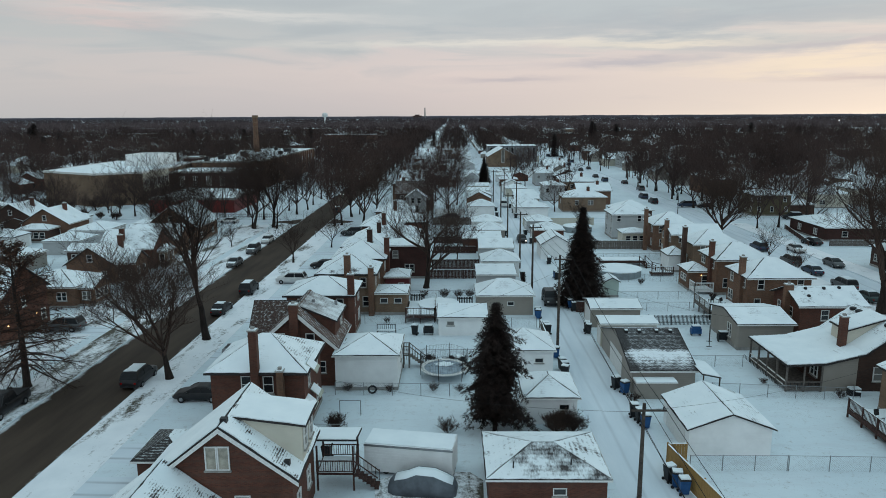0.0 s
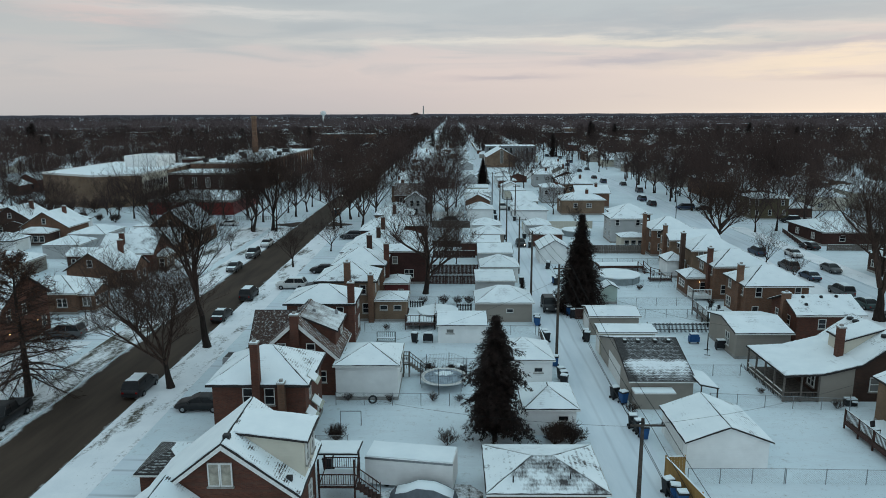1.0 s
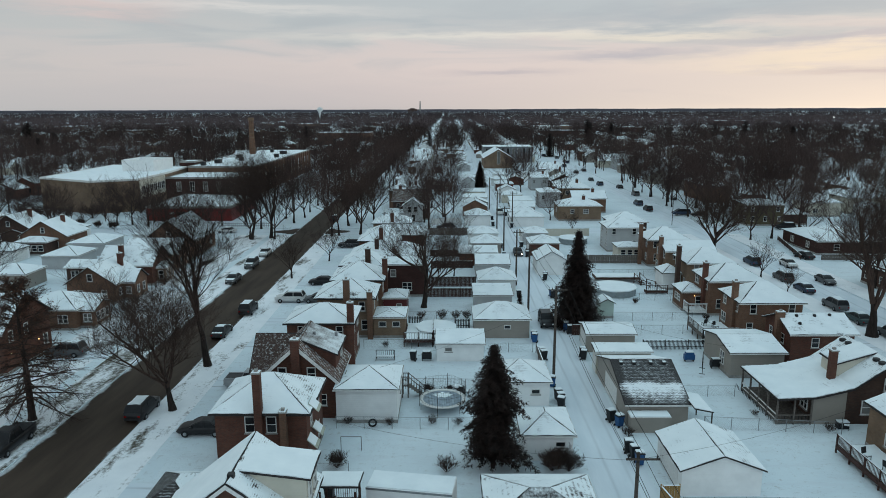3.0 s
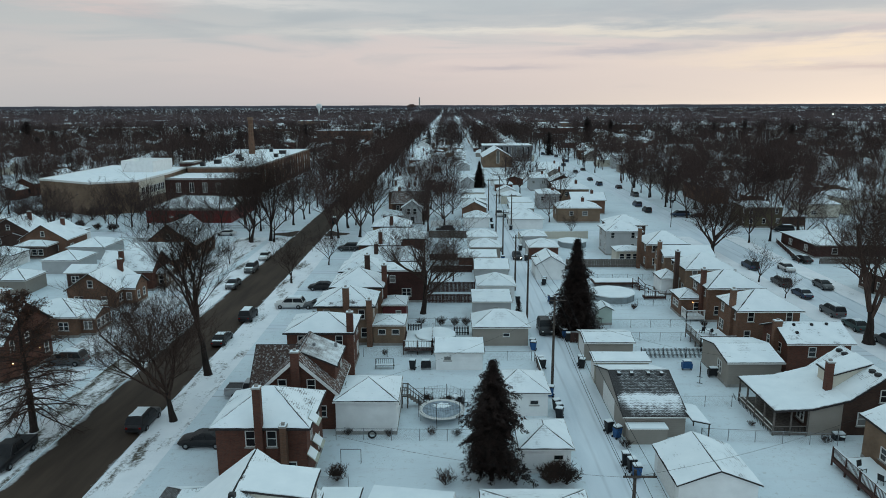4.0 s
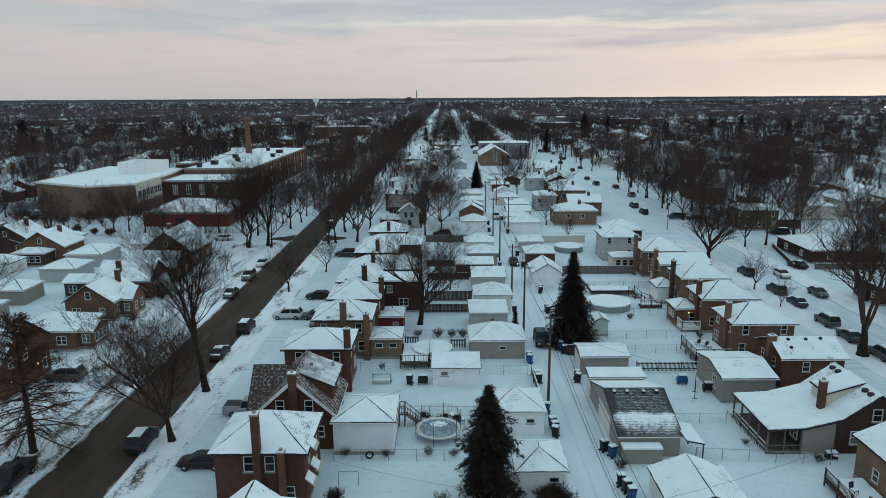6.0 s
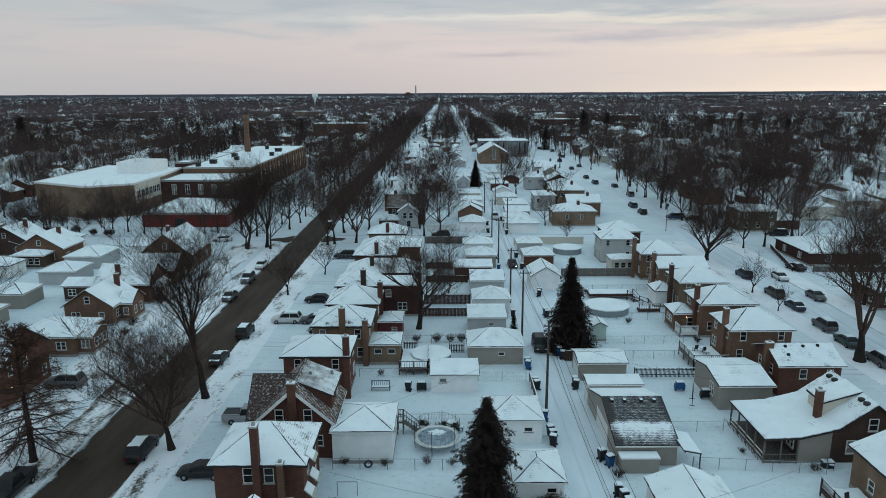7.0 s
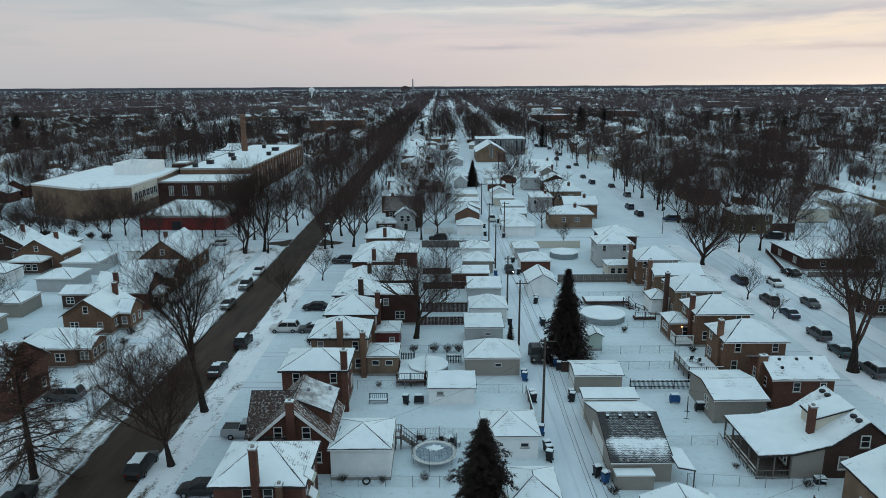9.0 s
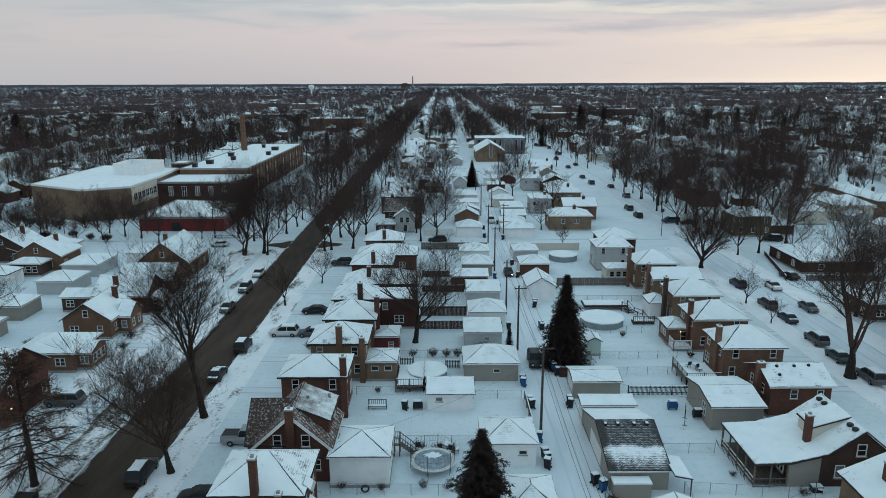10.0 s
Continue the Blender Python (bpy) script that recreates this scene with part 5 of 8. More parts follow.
# ---- houses beyond the side street ----
house(75.0, 90.0, 136.0, 150.4, 2.7, 2.1, "hip", BRICK_MAROON, "long low dark brick house with snowy hip roof", (S_,), [("W", 3.5, 1.5, 1.4, 1.3, "pair"), ("W", -3.0, 1.5, 1.4, 1.3, "pair"), ("S", -3.5, 1.5, 1.2, 1.2, "sash")], [])
house(85.2, 91.4, 172.0, 178.4, 2.7, 0.5, "shed_s", BRICK_DARK, "low dark brick garage with snowy roof beside a corner house", (S_,), [], [], name="garage", category="garage")
house(71.0, 80.0, 107.0, 114.0, 3.2, 1.9, "hip", BRICK_DARK, "dark brick house with snowy hip roof", (S_,), None, [])
house(71.5, 80.0, 92.0, 99.0, 3.2, 1.9, "hip", BRICK_DARK, "dark brick bungalow with snowy hip roof", (S_,), None, [])
house(98.4, 107.4, 185.2, 194.0, 3.8, 2.0, "hip", SIDING_CREAM, "cream house with snowy hip roof", (S_,), None, [])
house(112.0, 123.0, 190.0, 200.0, 4.4, 2.4, "hip", SIDING_CREAM, "pale two-storey house with a broad snowy roof", (S_,), None, [])

house(75.6, 84.8, 170.8, 180.0, 5.3, 1.0, "hip", OLIVE, "olive two-storey house under a snowy hip roof", (S_,), None, [])
# past the cross street: a cream gabled front under a bare brown roof, then mixed roofs on both sides of the alley
house(-14.8, -5.0, 181.2, 190.6, 5.0, 2.7, "gable_x", BRICK_DARK, "dark house with a bare brown shingle roof", (SNOW_BROWN, None, S_, None), [("S", -3.4, 3.8, 0.9, 1.2, "sash"), ("S", 3.7, 3.8, 0.9, 1.2, "sash")], [(-13.2, 187.5, 8.6, 0.8, 0.7, BRICK_RED)])
house(-11.9, -6.8, 177.4, 181.18, 4.1, 2.0, "gable_y", SIDING_GREY, "pale gabled front of a dark house", (M_,), [("S", -0.8, 3.4, 1.0, 1.5, "sash"), ("S", 0.8, 3.4, 1.0, 1.5, "sash"), ("S", 0.2, 1.1, 1.1, 2.0, "plain")], name="front_gable", category="building")
house(-16.8, -11.92, 175.4, 181.18, 2.6, 0.9, "hip", BRICK_DARK, "low dark front porch with thin snow", (H_, M_, M_, H_), [("S", -1.0, 1.4, 1.2, 1.2, "pair"), ("S", 1.0, 1.4, 1.2, 1.2, "pair")], name="front_porch", category="porch")
for x0, x1, y0, y1, e, r, k, m, sn_, lab in ((-16.6, -4.2, 249.6, 259.0, 3.8, 1.6, "hip", BRICK_DARK, H_, "long brown house with thin snow on its roof"), (-13.6, -5.7, 289.8, 299.0, 5.0, 3.0, "gable_y", SIDING_WHITE, S_, "white two-storey house with snowy gable"),
                                             (-5.0, 1.4, 242.4, 247.6, 2.8, 0.8, "hip", BRICK_RED, SNOW_BROWN, "low brown garage with thin snow on its roof"), (-15.8, -6.8, 206.0, 214.0, 4.8, 2.0, "hip", BRICK_RED, M_, "brown brick house with snowy hip roof"),
                                             (-16.2, -7.4, 222.0, 230.0, 4.6, 2.2, "gable_x", BRICK_DARK, H_, "dark brick house with half-bare roof"), (27.4, 33.6, 203.0, 211.6, 4.6, 0.9, "hip", SIDING_GREY, S_, "grey two-storey house with snowy roof"),
                                             (29.4, 40.6, 179.2, 187.4, 3.9, 1.7, "hip", BRICK_TAN, S_, "tan brick house with broad snowy roof"), (30.2, 36.4, 247.0, 257.0, 4.6, 1.6, "gable_x", SIDING_GREY, S_, "grey house with snowy gable roof"),
                                             (36.6, 45.2, 241.6, 250.0, 3.9, 2.3, "gable_y", BRICK_DARK, M_, "dark brick house with snowy gable"), (35.6, 45.0, 193.0, 200.6, 4.0, 1.9, "gable_x", BRICK_ORANGE, S_, "brown brick house with snowy gable roof"),
                                             (34.6, 44.6, 214.0, 222.4, 4.6, 1.8, "hip", BRICK_TAN, S_, "tan two-storey house with hip roof"), (36.0, 45.2, 227.6, 235.4, 4.2, 1.9, "hip", SIDING_TAUPE, M_, "taupe house with snowy hip roof")):
    house(x0, x1, y0, y1, e, r, k, m, lab, (sn_,), [("S", -2.0, e - 1.4, 1.0, 1.2, "sash"), ("S", 1.6, e - 1.4, 1.4, 1.2, "pair"), ("W", 0.0, e - 1.4, 1.0, 1.2, "sash")], [((x0 + x1) / 2 + 1.4, y0 + 3, e + r + 0.7)] if y0 % 2 < 1.2 else [], group="houses past the cross street")
house(-50.58, -48.6, 89.2, 93.6, 2.5, 0.9, "gable_x", BRICK_ORANGE, "small brick entrance porch with a row of white windows", (S_,), [("S", 0.0, 1.5, 1.2, 1.2, "pair"), ("E", -1.2, 1.5, 1.0, 1.3, "sash"), ("E", 0.0, 1.5, 1.0, 1.3, "sash"), ("E", 1.2, 1.5, 1.0, 1.3, "sash")], oh=0.3, name="front_porch", category="porch")

# ---- the school ----
sc = thing("school", "large brick school with flat snowy roofs and tall windows", "school", (0, 0, 0))


def block(parent, name, pts, h, mat, snow_in=0.4, parapet=0.25, label="", edge=CONCRETE):
    b_ = part(name, MB().prism([(x, y, -0.1) for x, y in pts], (0, 0, h + 0.1)), mat, parent, label)
    lp, _ = inset_loop([(x, y, h + 0.004) for x, y in pts], snow_in, 0.0, 50)
    part("snow", MB().prism(lp, (0, 0, 0.12), base=False), SNOW, b_)
    n = len(pts)
    pa = MB()
    for i in range(n):
        a, b2 = Vector((*pts[i], 0)), Vector((*pts[(i + 1) % n], 0))
        d3 = (b2 - a).normalized()
        nn = Vector((d3.y, -d3.x, 0)) * 0.15
        pa.prism([a + nn + Vector((0, 0, h - 0.3)), b2 + nn + Vector((0, 0, h - 0.3)), b2 - nn * 2 + Vector((0, 0, h - 0.3)), a - nn * 2 + Vector((0, 0, h - 0.3))], (0, 0, 0.3 + parapet))
    part("parapet", pa, edge, b_)
    return b_


def wall_windows(parent, a, b2, n, z, w, h, style="far", margin=2.0):
    a, b2 = Vector(a), Vector(b2)
    L = (b2 - a).length
    yaw = math.degrees(math.atan2(b2.y - a.y, b2.x - a.x))
    for i in range(n):
        p = a.lerp(b2, (margin + (L - 2 * margin) * (i + 0.5) / n) / L)
        window(parent, pose(p.x, p.y, z, 0, 0, yaw) @ pose(0, -0.075, 0), w, h, style)


gym = block(sc, "gymnasium", [(-122.7, 203.9), (-101.8, 192.6), (-90.6, 198.5), (-90.6, 221.8), (-92.5, 241.5), (-122.5, 250)], 9.3, BRICK_TAN, label="tan brick gymnasium with snowy roof and white roof edge", edge=TRIM)
pent = block(sc, "penthouse", [(-107.3, 224.6), (-96.4, 223.2), (-95.2, 236), (-107.3, 238)], 10.9, SIDING_WHITE, parapet=2.2, label="white roof screen open at the top", edge=SIDING_WHITE)
hall = block(sc, "classroom_wing", [(-90.5, 217.5), (-65, 217.5), (-65, 236), (-90.5, 236)], 7.8, BRICK_MAROON, label="red brick classroom wing")
main = block(sc, "main_building", [(-90, 236.02), (-66.5, 236.02), (-66.5, 330), (-90, 330)], 9.8, BRICK_ORANGE, label="long orange-brown brick main building")
low_ = block(sc, "red_annex", [(-81, 180.5), (-58.0, 180.0), (-58.3, 204), (-81, 208)], 3.7, RED_PANEL, label="low annex with red panels")
wall_windows(hall, (-90.5, 217.5, 0), (-65, 217.5, 0), 5, 5.0, 1.5, 3.2, "far", 2.07)
block(sc, "stair_block", [(-95.2, 242.4), (-90.1, 242.4), (-90.1, 250), (-95.2, 250)], 11.0, BRICK_MAROON, label="red brick stair block")
part("cladding", MB().box(-90.6, -90.5, 199.0, 217.4, 3.6, 8.9), SIDING_CREAM, gym, "cream wall cladding")
wall_windows(gym, (-90.48, 199.0, 0), (-90.48, 217.4, 0), 6, 6.0, 2.4, 2.2, "far", 0.8)
part("door", MB().box(-72.2, -69.8, 180.1, 180.2, 0, 2.4), DARK_METAL, low_, "dark double door")
wall_windows(main, (-66.5, 236.02, 0), (-66.5, 330, 0), 13, 6.6, 1.6, 2.6)
wall_windows(main, (-66.5, 236.02, 0), (-66.5, 330, 0), 13, 3.0, 1.6, 2.4)
for i in range(21):
    y = 237 + i * 4.6
    part("buttress", MB().box(-66.5, -66.1, y - 0.4, y + 0.4, 0, 9.9), BRICK_ORANGE, main)
for x, y, w in ((-84, 250, 2.2), (-79, 262, 1.6), (-84, 276, 2.0), (-70, 280, 1.6), (-72, 300, 2.6), (-80, 312, 1.4), (-86, 240, 1.5)):
    part("roof_unit", MB().box(x - w / 2, x + w / 2, y - w / 2, y + w / 2, 9.9, 11.2).box(x - w / 2 - 0.2, x + w / 2 + 0.2, y - w / 2 - 0.2, y + w / 2 + 0.2, 11.2, 11.35), DARK_METAL, main)
st = MB()
st.prism([(-85.4 + 1.35 * math.cos(k * math.pi / 4), 300 + 1.35 * math.sin(k * math.pi / 4), 0) for k in range(8)], (0, 0, 16.0))
st.prism([(-85.4 + 1.1 * math.cos(k * math.pi / 4), 300 + 1.1 * math.sin(k * math.pi / 4), 16.004) for k in range(8)], (0, 0, 9.4))
smoke = part("chimney", st, BRICK_ORANGE, sc, "tall orange brick boiler chimney")
part("chimney_cap", MB().prism([(-85.4 + 1.35 * math.cos(k * math.pi / 4), 300 + 1.35 * math.sin(k * math.pi / 4), 24.4) for k in range(8)], (0, 0, 1.2)), BRICK_TAN, smoke)
for k in range(4):
    part("band", MB().prism([(-85.4 + 1.2 * math.cos(a * math.pi / 4), 300 + 1.2 * math.sin(a * math.pi / 4), 17.0 + k * 1.8) for a in range(8)], (0, 0, 0.25)), BRICK_TAN, smoke)

# tan church hall by the alley
ch = thing("church_hall", "tan brick church hall with snowy gable roof", "church", (24.9, 352, 0))
walls(ch, 14, 26, 5.0, BRICK_TAN, [], "y", 4.2)
roof(ch, "gable_y", 14, 26, 0.6, 4.8, 4.4, (S_,))
window(ch, side_pose("S", 14, 26, 0.2, 5.2) @ pose(0, -0.075, 0), 1.5, 6.2, "sash")
fb_ = house(19.4, 46.0, 374, 392, 8.6, 0.7, "flat", SLATE_GREY, "grey block with tall window strips behind the church hall", (S_,), [], [], category="building", name="parish_block")
for i in range(9):
    window(fb_, side_pose("S", 26.6, 18, -11.6 + i * 2.9, 4.7) @ pose(0, -0.075, 0), 1.3, 6.4, "plain")

# ---- trees ----


def bare_tree(seed, h=14.0, spread=0.75, fork=0.28, kids=(6, 6, 6, 5), lean=(0, 0), base=0.38, thick=1.0, flat=False, drop=0.5):
    """Trunk and crown meshes of a leafless tree, grown limb by limb."""
    r = random.Random(seed)
    trunk, crown = MB(), MB()

    def grow(mb, p, d, length, rad, level):
        if level >= len(kids):
            e = p + (d + Vector((r.uniform(-1, 1), r.uniform(-1, 1), r.uniform(-0.5, 0.9))) * 0.2).normalized() * length
            k = len(mb.v)
            w = Vector((r.uniform(-1, 1), r.uniform(-1, 1), r.uniform(-1, 1)))
            w = (d.cross(w)).normalized() * rad
            mb.v += [tuple(p + w), tuple(p - w), tuple(e)]
            mb.f.append((k, k + 1, k + 2))
            mb.s.append(0)
            return [p, e], [rad, 0], d
        segs = (4, 4, 3, 1 if flat else 2, 1)[min(level, 4)]
        sides = (7, 5, 4, 3, 3)[min(level, 4)]
        pts, rads = [p.copy()], [rad]
        q, dd = p.copy(), d.copy()
        for i in range(segs):
            dd = (dd + Vector((r.uniform(-1, 1), r.uniform(-1, 1), r.uniform(-0.5, 0.9))) * (0.13 + 0.05 * level)).normalized()
            q = q + dd * (length / segs)
            pts.append(q.copy())
            rads.append(max(rad * (1 - 0.66 * (i + 1) / segs), 0.006 * thick))
        mb.tube(pts, rads, sides)
        return pts, rads, dd

    def sub(p0, d, length, rad, level):
        pts, rads, dd = grow(crown, p0, d, length, rad, level)
        if level - 1 >= len(kids) - 1:
            return
        n = kids[level]
        for i in range(n):
            f = 0.28 + 0.72 * (i + r.random() * 0.6) / n
            k = min(int(f * (len(pts) - 1)), len(pts) - 2)
            a = pts[k].lerp(pts[k + 1], f * (len(pts) - 1) - k)
            out = Vector((r.uniform(-1, 1), r.uniform(-1, 1), r.uniform(-0.25, 0.75))).normalized()
            nd = (d * 0.55 + out * 0.8 + Vector((0, 0, 0.18))).normalized()
            sub(a, nd, length * r.uniform(0.45, 0.68), max(rads[k] * 0.46, 0.010 * thick), level + 1)

    pts, rads, dd = grow(trunk, Vector((0, 0, -0.15)), Vector((lean[0], lean[1], 1)).normalized(), h * fork, base, 0)
    trunk.tube([(0, 0, -0.1), (0, 0, 0.15), (0, 0, 0.9)], [base * 1.22, base * 1.08, base * 0.55], 9)
    top = pts[-1]
    for i in range(kids[0]):
        w = 2 * math.pi * (i + r.random() * 0.7) / kids[0]
        tilt = spread * r.uniform(0.45, 1.15) if i else 0.12
        d = Vector((math.cos(w) * tilt + lean[0], math.sin(w) * tilt + lean[1], 1)).normalized()
        sub(pts[-1].lerp(pts[1], r.random() * drop), d, h * r.uniform(0.46, 0.64), base * r.uniform(0.3, 0.52), 1)
    return trunk, crown


TREES = {}


def tree_kind(key, **kw):
    t, c = bare_tree(**kw)
    bark = WOODS_MID if key[:3] in ("mid", "far") else BARK
    TREES[key] = (t.mesh("trunk", BARK_DARK, True), c.mesh("crown", bark, True))


def plant(key, x, y, s=1.0, turn=0.0, label="tall bare broadleaf tree standing in snow", group=""):
    ob = thing("tree", label, "tree", (x, y, 0), turn, group)
    ob.scale = (s, s, s)
    t, c = TREES[key]
    part("trunk", t, None, ob)
    part("crown", c, None, ob)
    return ob


for i in range(4):
    tree_kind("big%d" % i, seed=20 + i, h=14, spread=(0.95, 0.7, 0.85, 1.05)[i], fork=(0.24, 0.3, 0.34, 0.28)[i], kids=(7, 6, 6, 6, 6), base=0.37, thick=1.0)
tree_kind("slim", seed=49, h=14, spread=0.30, fork=0.44, drop=0.6, kids=(7, 7, 6, 5, 5), base=0.37, thick=0.95)
tree_kind("old", seed=48, h=14, spread=0.62, fork=0.24, kids=(4, 7, 7, 6, 7), base=0.52, thick=1.15)
tree_kind("wide", seed=43, h=14, spread=1.2, fork=0.26, drop=0.6, kids=(9, 7, 7, 6, 5), base=0.38, thick=1.15)
tree_kind("stem", seed=91, h=14, spread=1.35, fork=0.5, drop=0.95, kids=(10, 6, 6, 5, 5), base=0.46, thick=1.05)
tree_kind("round", seed=44, h=11, spread=1.25, fork=0.3, drop=0.9, kids=(9, 8, 6, 6, 5), base=0.42, thick=1.1)
tree_kind("small", seed=51, h=5, spread=0.95, fork=0.3, kids=(6, 6, 6, 5), base=0.12, thick=1.0)
tree_kind("bush", seed=52, h=1.5, spread=1.3, fork=0.06, kids=(9, 6, 6, 4), base=0.04, thick=0.9)
tree_kind("hedge", seed=53, h=2.2, spread=1.1, fork=0.05, kids=(12, 8, 7, 4), base=0.05, thick=1.3)
for i in range(5):
    tree_kind("mid%d" % i, seed=60 + i, h=13.5, spread=0.8 + 0.14 * i, fork=0.26, kids=(6, 6, 6, 8), base=0.3, thick=1.7, flat=True)
for i in range(4):
    tree_kind("far%d" % i, seed=80 + i, h=13.5, spread=0.75 + 0.17 * i, fork=0.26, kids=(5, 5, 6, 8), base=0.3, thick=2.3, flat=True)



def pin_oak(seed, h, base, reach):
    """A straight-stemmed oak: drooping low limbs, level middle limbs, rising tops, and withered leaves left in the upper crown."""
    r = random.Random(seed)
    trunk, crown = MB(), MB()
    trunk.tube([(0, 0, -0.1), (0.05, 0, h * 0.3), (-0.05, 0.08, h * 0.65), (0, 0, h * 0.97)], [base, base * 0.72, base * 0.36, 0.02], 8)
    trunk.tube([(0, 0, -0.1), (0, 0, 0.15), (0, 0, 0.8)], [base * 1.35, base * 1.15, base * 0.6], 9)
    n = 92
    for i in range(n):
        f = (i + r.random()) / n
        z = h * (0.15 + 0.80 * f)
        a = i * 2.399 + r.uniform(-0.4, 0.4)
        L = reach * (0.95 - 0.75 * f ** 1.5) * r.uniform(0.75, 1.15)
        rise = -0.30 + 1.25 * f + r.uniform(-0.12, 0.12)
        d = Vector((math.cos(a), math.sin(a), rise)).normalized()
        p, pts = Vector((0, 0, z)), [Vector((0, 0, z))]
        for k in range(4):
            d = (d + Vector((r.uniform(-1, 1), r.uniform(-1, 1), r.uniform(-0.6, 0.6) - 0.35 * (1 - f))) * 0.24).normalized()
            p = p + d * L / 4
            pts.append(p.copy())
        rad = 0.034 + 0.06 * (1 - f)
        crown.tube(pts, [rad, rad * 0.85, rad * 0.7, rad * 0.5, rad * 0.3], 4)
        for k in range(14):
            g = 0.15 + 0.85 * (k + r.random()) / 14
            q = min(int(g * 4), 3)
            p0 = pts[q].lerp(pts[q + 1], g * 4 - q)
            dd = (d * 0.8 + Vector((r.uniform(-1, 1), r.uniform(-1, 1), r.uniform(-0.7, 0.5))) * 0.9).normalized()
            m_ = L * 0.34 * r.uniform(0.5, 1.1)
            p1 = p0 + dd * m_
            crown.tube([p0, p0.lerp(p1, 0.5) + Vector((0, 0, 0.06)), p1], [0.02, 0.015, 0.008], 3)
            for t_ in range(8):
                c = p0.lerp(p1, 0.2 + 0.8 * (t_ + r.random()) / 8)
                e = c + (dd + Vector((r.uniform(-1, 1), r.uniform(-1, 1), r.uniform(-0.8, 0.5)))).normalized() * r.uniform(0.25, 0.6)
                w = (e - c).cross(Vector((r.uniform(-1, 1), r.uniform(-1, 1), r.uniform(-1, 1)))).normalized() * 0.017
                crown.poly([c + w, c - w, e])
                if f > 0.22 and r.random() < 0.8:
                    u, v = (Vector((r.uniform(-1, 1), r.uniform(-1, 1), r.uniform(-1, 1))).normalized() * r.uniform(0.05, 0.105) for _ in range(2))
                    crown.poly([e - u, e + v, e + u, e - v * 0.8], 1)
    return trunk, crown


t_, c_ = pin_oak(71, 14.2, 0.36, 5.6)
TREES["pin_oak"] = (t_.mesh("trunk", BARK_DARK, True), c_.mesh("crown", [BARK, DRY_LEAF]))

STREET_TREES = [("wide", -27.7, 63.2, 1.0, 10), ("slim", -28.3, 75.2, 1.26, 40), ("pin_oak", -40.5, 61.0, 1.0, 80), ("small", -27.8, 117.1, 1.5, 0), ("big2", -45.2, 153.7, 1.15, 10),
                ("big1", -41.2, 155.5, 1.25, 200), ("big0", -20.9, 159.9, 1.05, 60), ("big3", -25.5, 172.0, 0.95, 150), ("small", -43.5, 132.0, 0.9, 10)]
LOT_TREES = [("big1", -66, 92, 0.9, 30), ("big2", -64, 72, 1.0, 90), ("stem", -3.7, 99.0, 0.98, 130), ("round", 56.1, 141.3, 1.22, 100), ("old", 55.7, 85.6, 1.42, 200),
             ("small", 55.3, 117.2, 1.25, 30), ("small", 55.0, 106.9, 0.85, 70), ("mid1", -4.8, 167.6, 1.0, 10), ("mid2", -1.3, 185.8, 0.95, 220), ("small", 29.9, 161.9, 1.0, 10),
             ("slim", 70.5, 96.0, 1.05, 10), ("old", 71.0, 110.0, 0.85, 310), ("big1", 68.0, 84.0, 1.05, 90), ("big3", 84.0, 118.0, 0.95, 10)]
SCHOOL_TREES = [("mid3", -88, 178, 0.75, 140), ("mid2", -108, 184, 0.75, 300), ("mid0", -128, 196, 1.0, 70), ("mid4", -84, 190, 0.7, 120), ("big3", -53, 176, 1.15, 60), 
                ("mid1", -49, 222, 1.0, 230), ("mid2", -55, 238, 1.0, 290), ("mid3", -136, 176, 1.0, 80), ("mid2", -68, 176, 0.8, 20), ("mid1", -58, 172, 0.9, 220)]
CORNER_TREES = [("mid2", -96, 151, 0.7, 20), ("mid4", -118, 139, 0.95, 140), ("mid0", -61, 171, 0.6, 0), ("mid2", -77, 172, 0.85, 90), ("mid0", -52, 172, 0.9, 10), ("mid0", -47, 168.5, 1.0, 310),
                ("mid4", -108, 172, 0.8, 30), ("mid1", -128, 158, 1.0, 0), ("mid3", -86, 170, 0.55, 50), ("mid4", -99, 169, 0.6, 130), ("mid2", -124, 172, 0.8, 210), ("mid1", -133, 150, 1.0, 80), ("mid3", -92, 180, 0.5, 10), ("mid1", -100, 178, 0.5, 60), ("mid0", -115, 186, 0.6, 110), ("mid2", -78, 178, 0.55, 160), ("mid4", -124, 184, 0.8, 210), ("mid3", -111, 176, 0.6, 260), ("mid0", -70, 166, 0.75, 20), ("mid1", -82, 174, 0.9, 70), ("mid2", -104, 174, 0.85, 120), ("mid4", -95, 186, 0.8, 170), ("mid3", -118, 176, 0.9, 220), ("mid1", -90, 165.5, 0.5, 40)]
CROSSING_TREES = [("big3", -19.4, 175.3, 0.95, 20), ("mid4", -0.8, 171.6, 0.95, 70), ("mid3", 1.5, 258.8, 1.1, 60), ("mid0", 21.0, 238.4, 1.0, 110), ("mid2", 25.2, 234.7, 1.0, 160),
                  ("mid2", -5, 203, 1.05, 80), ("mid1", -9, 219, 0.95, 200), ("mid3", -1, 231, 0.9, 250), ("mid4", -13, 241, 1.0, 40),
                  ("mid1", -21, 262, 1.05, 90), ("mid3", -5, 283, 1.0, 130), ("mid0", -21, 287, 1.1, 170), ("mid2", 0, 297, 0.9, 220), ("mid1", 3, 334, 1.0, 300), ("mid3", 29, 285, 0.9, 20), ("mid0", 36, 318, 1.0, 70)]
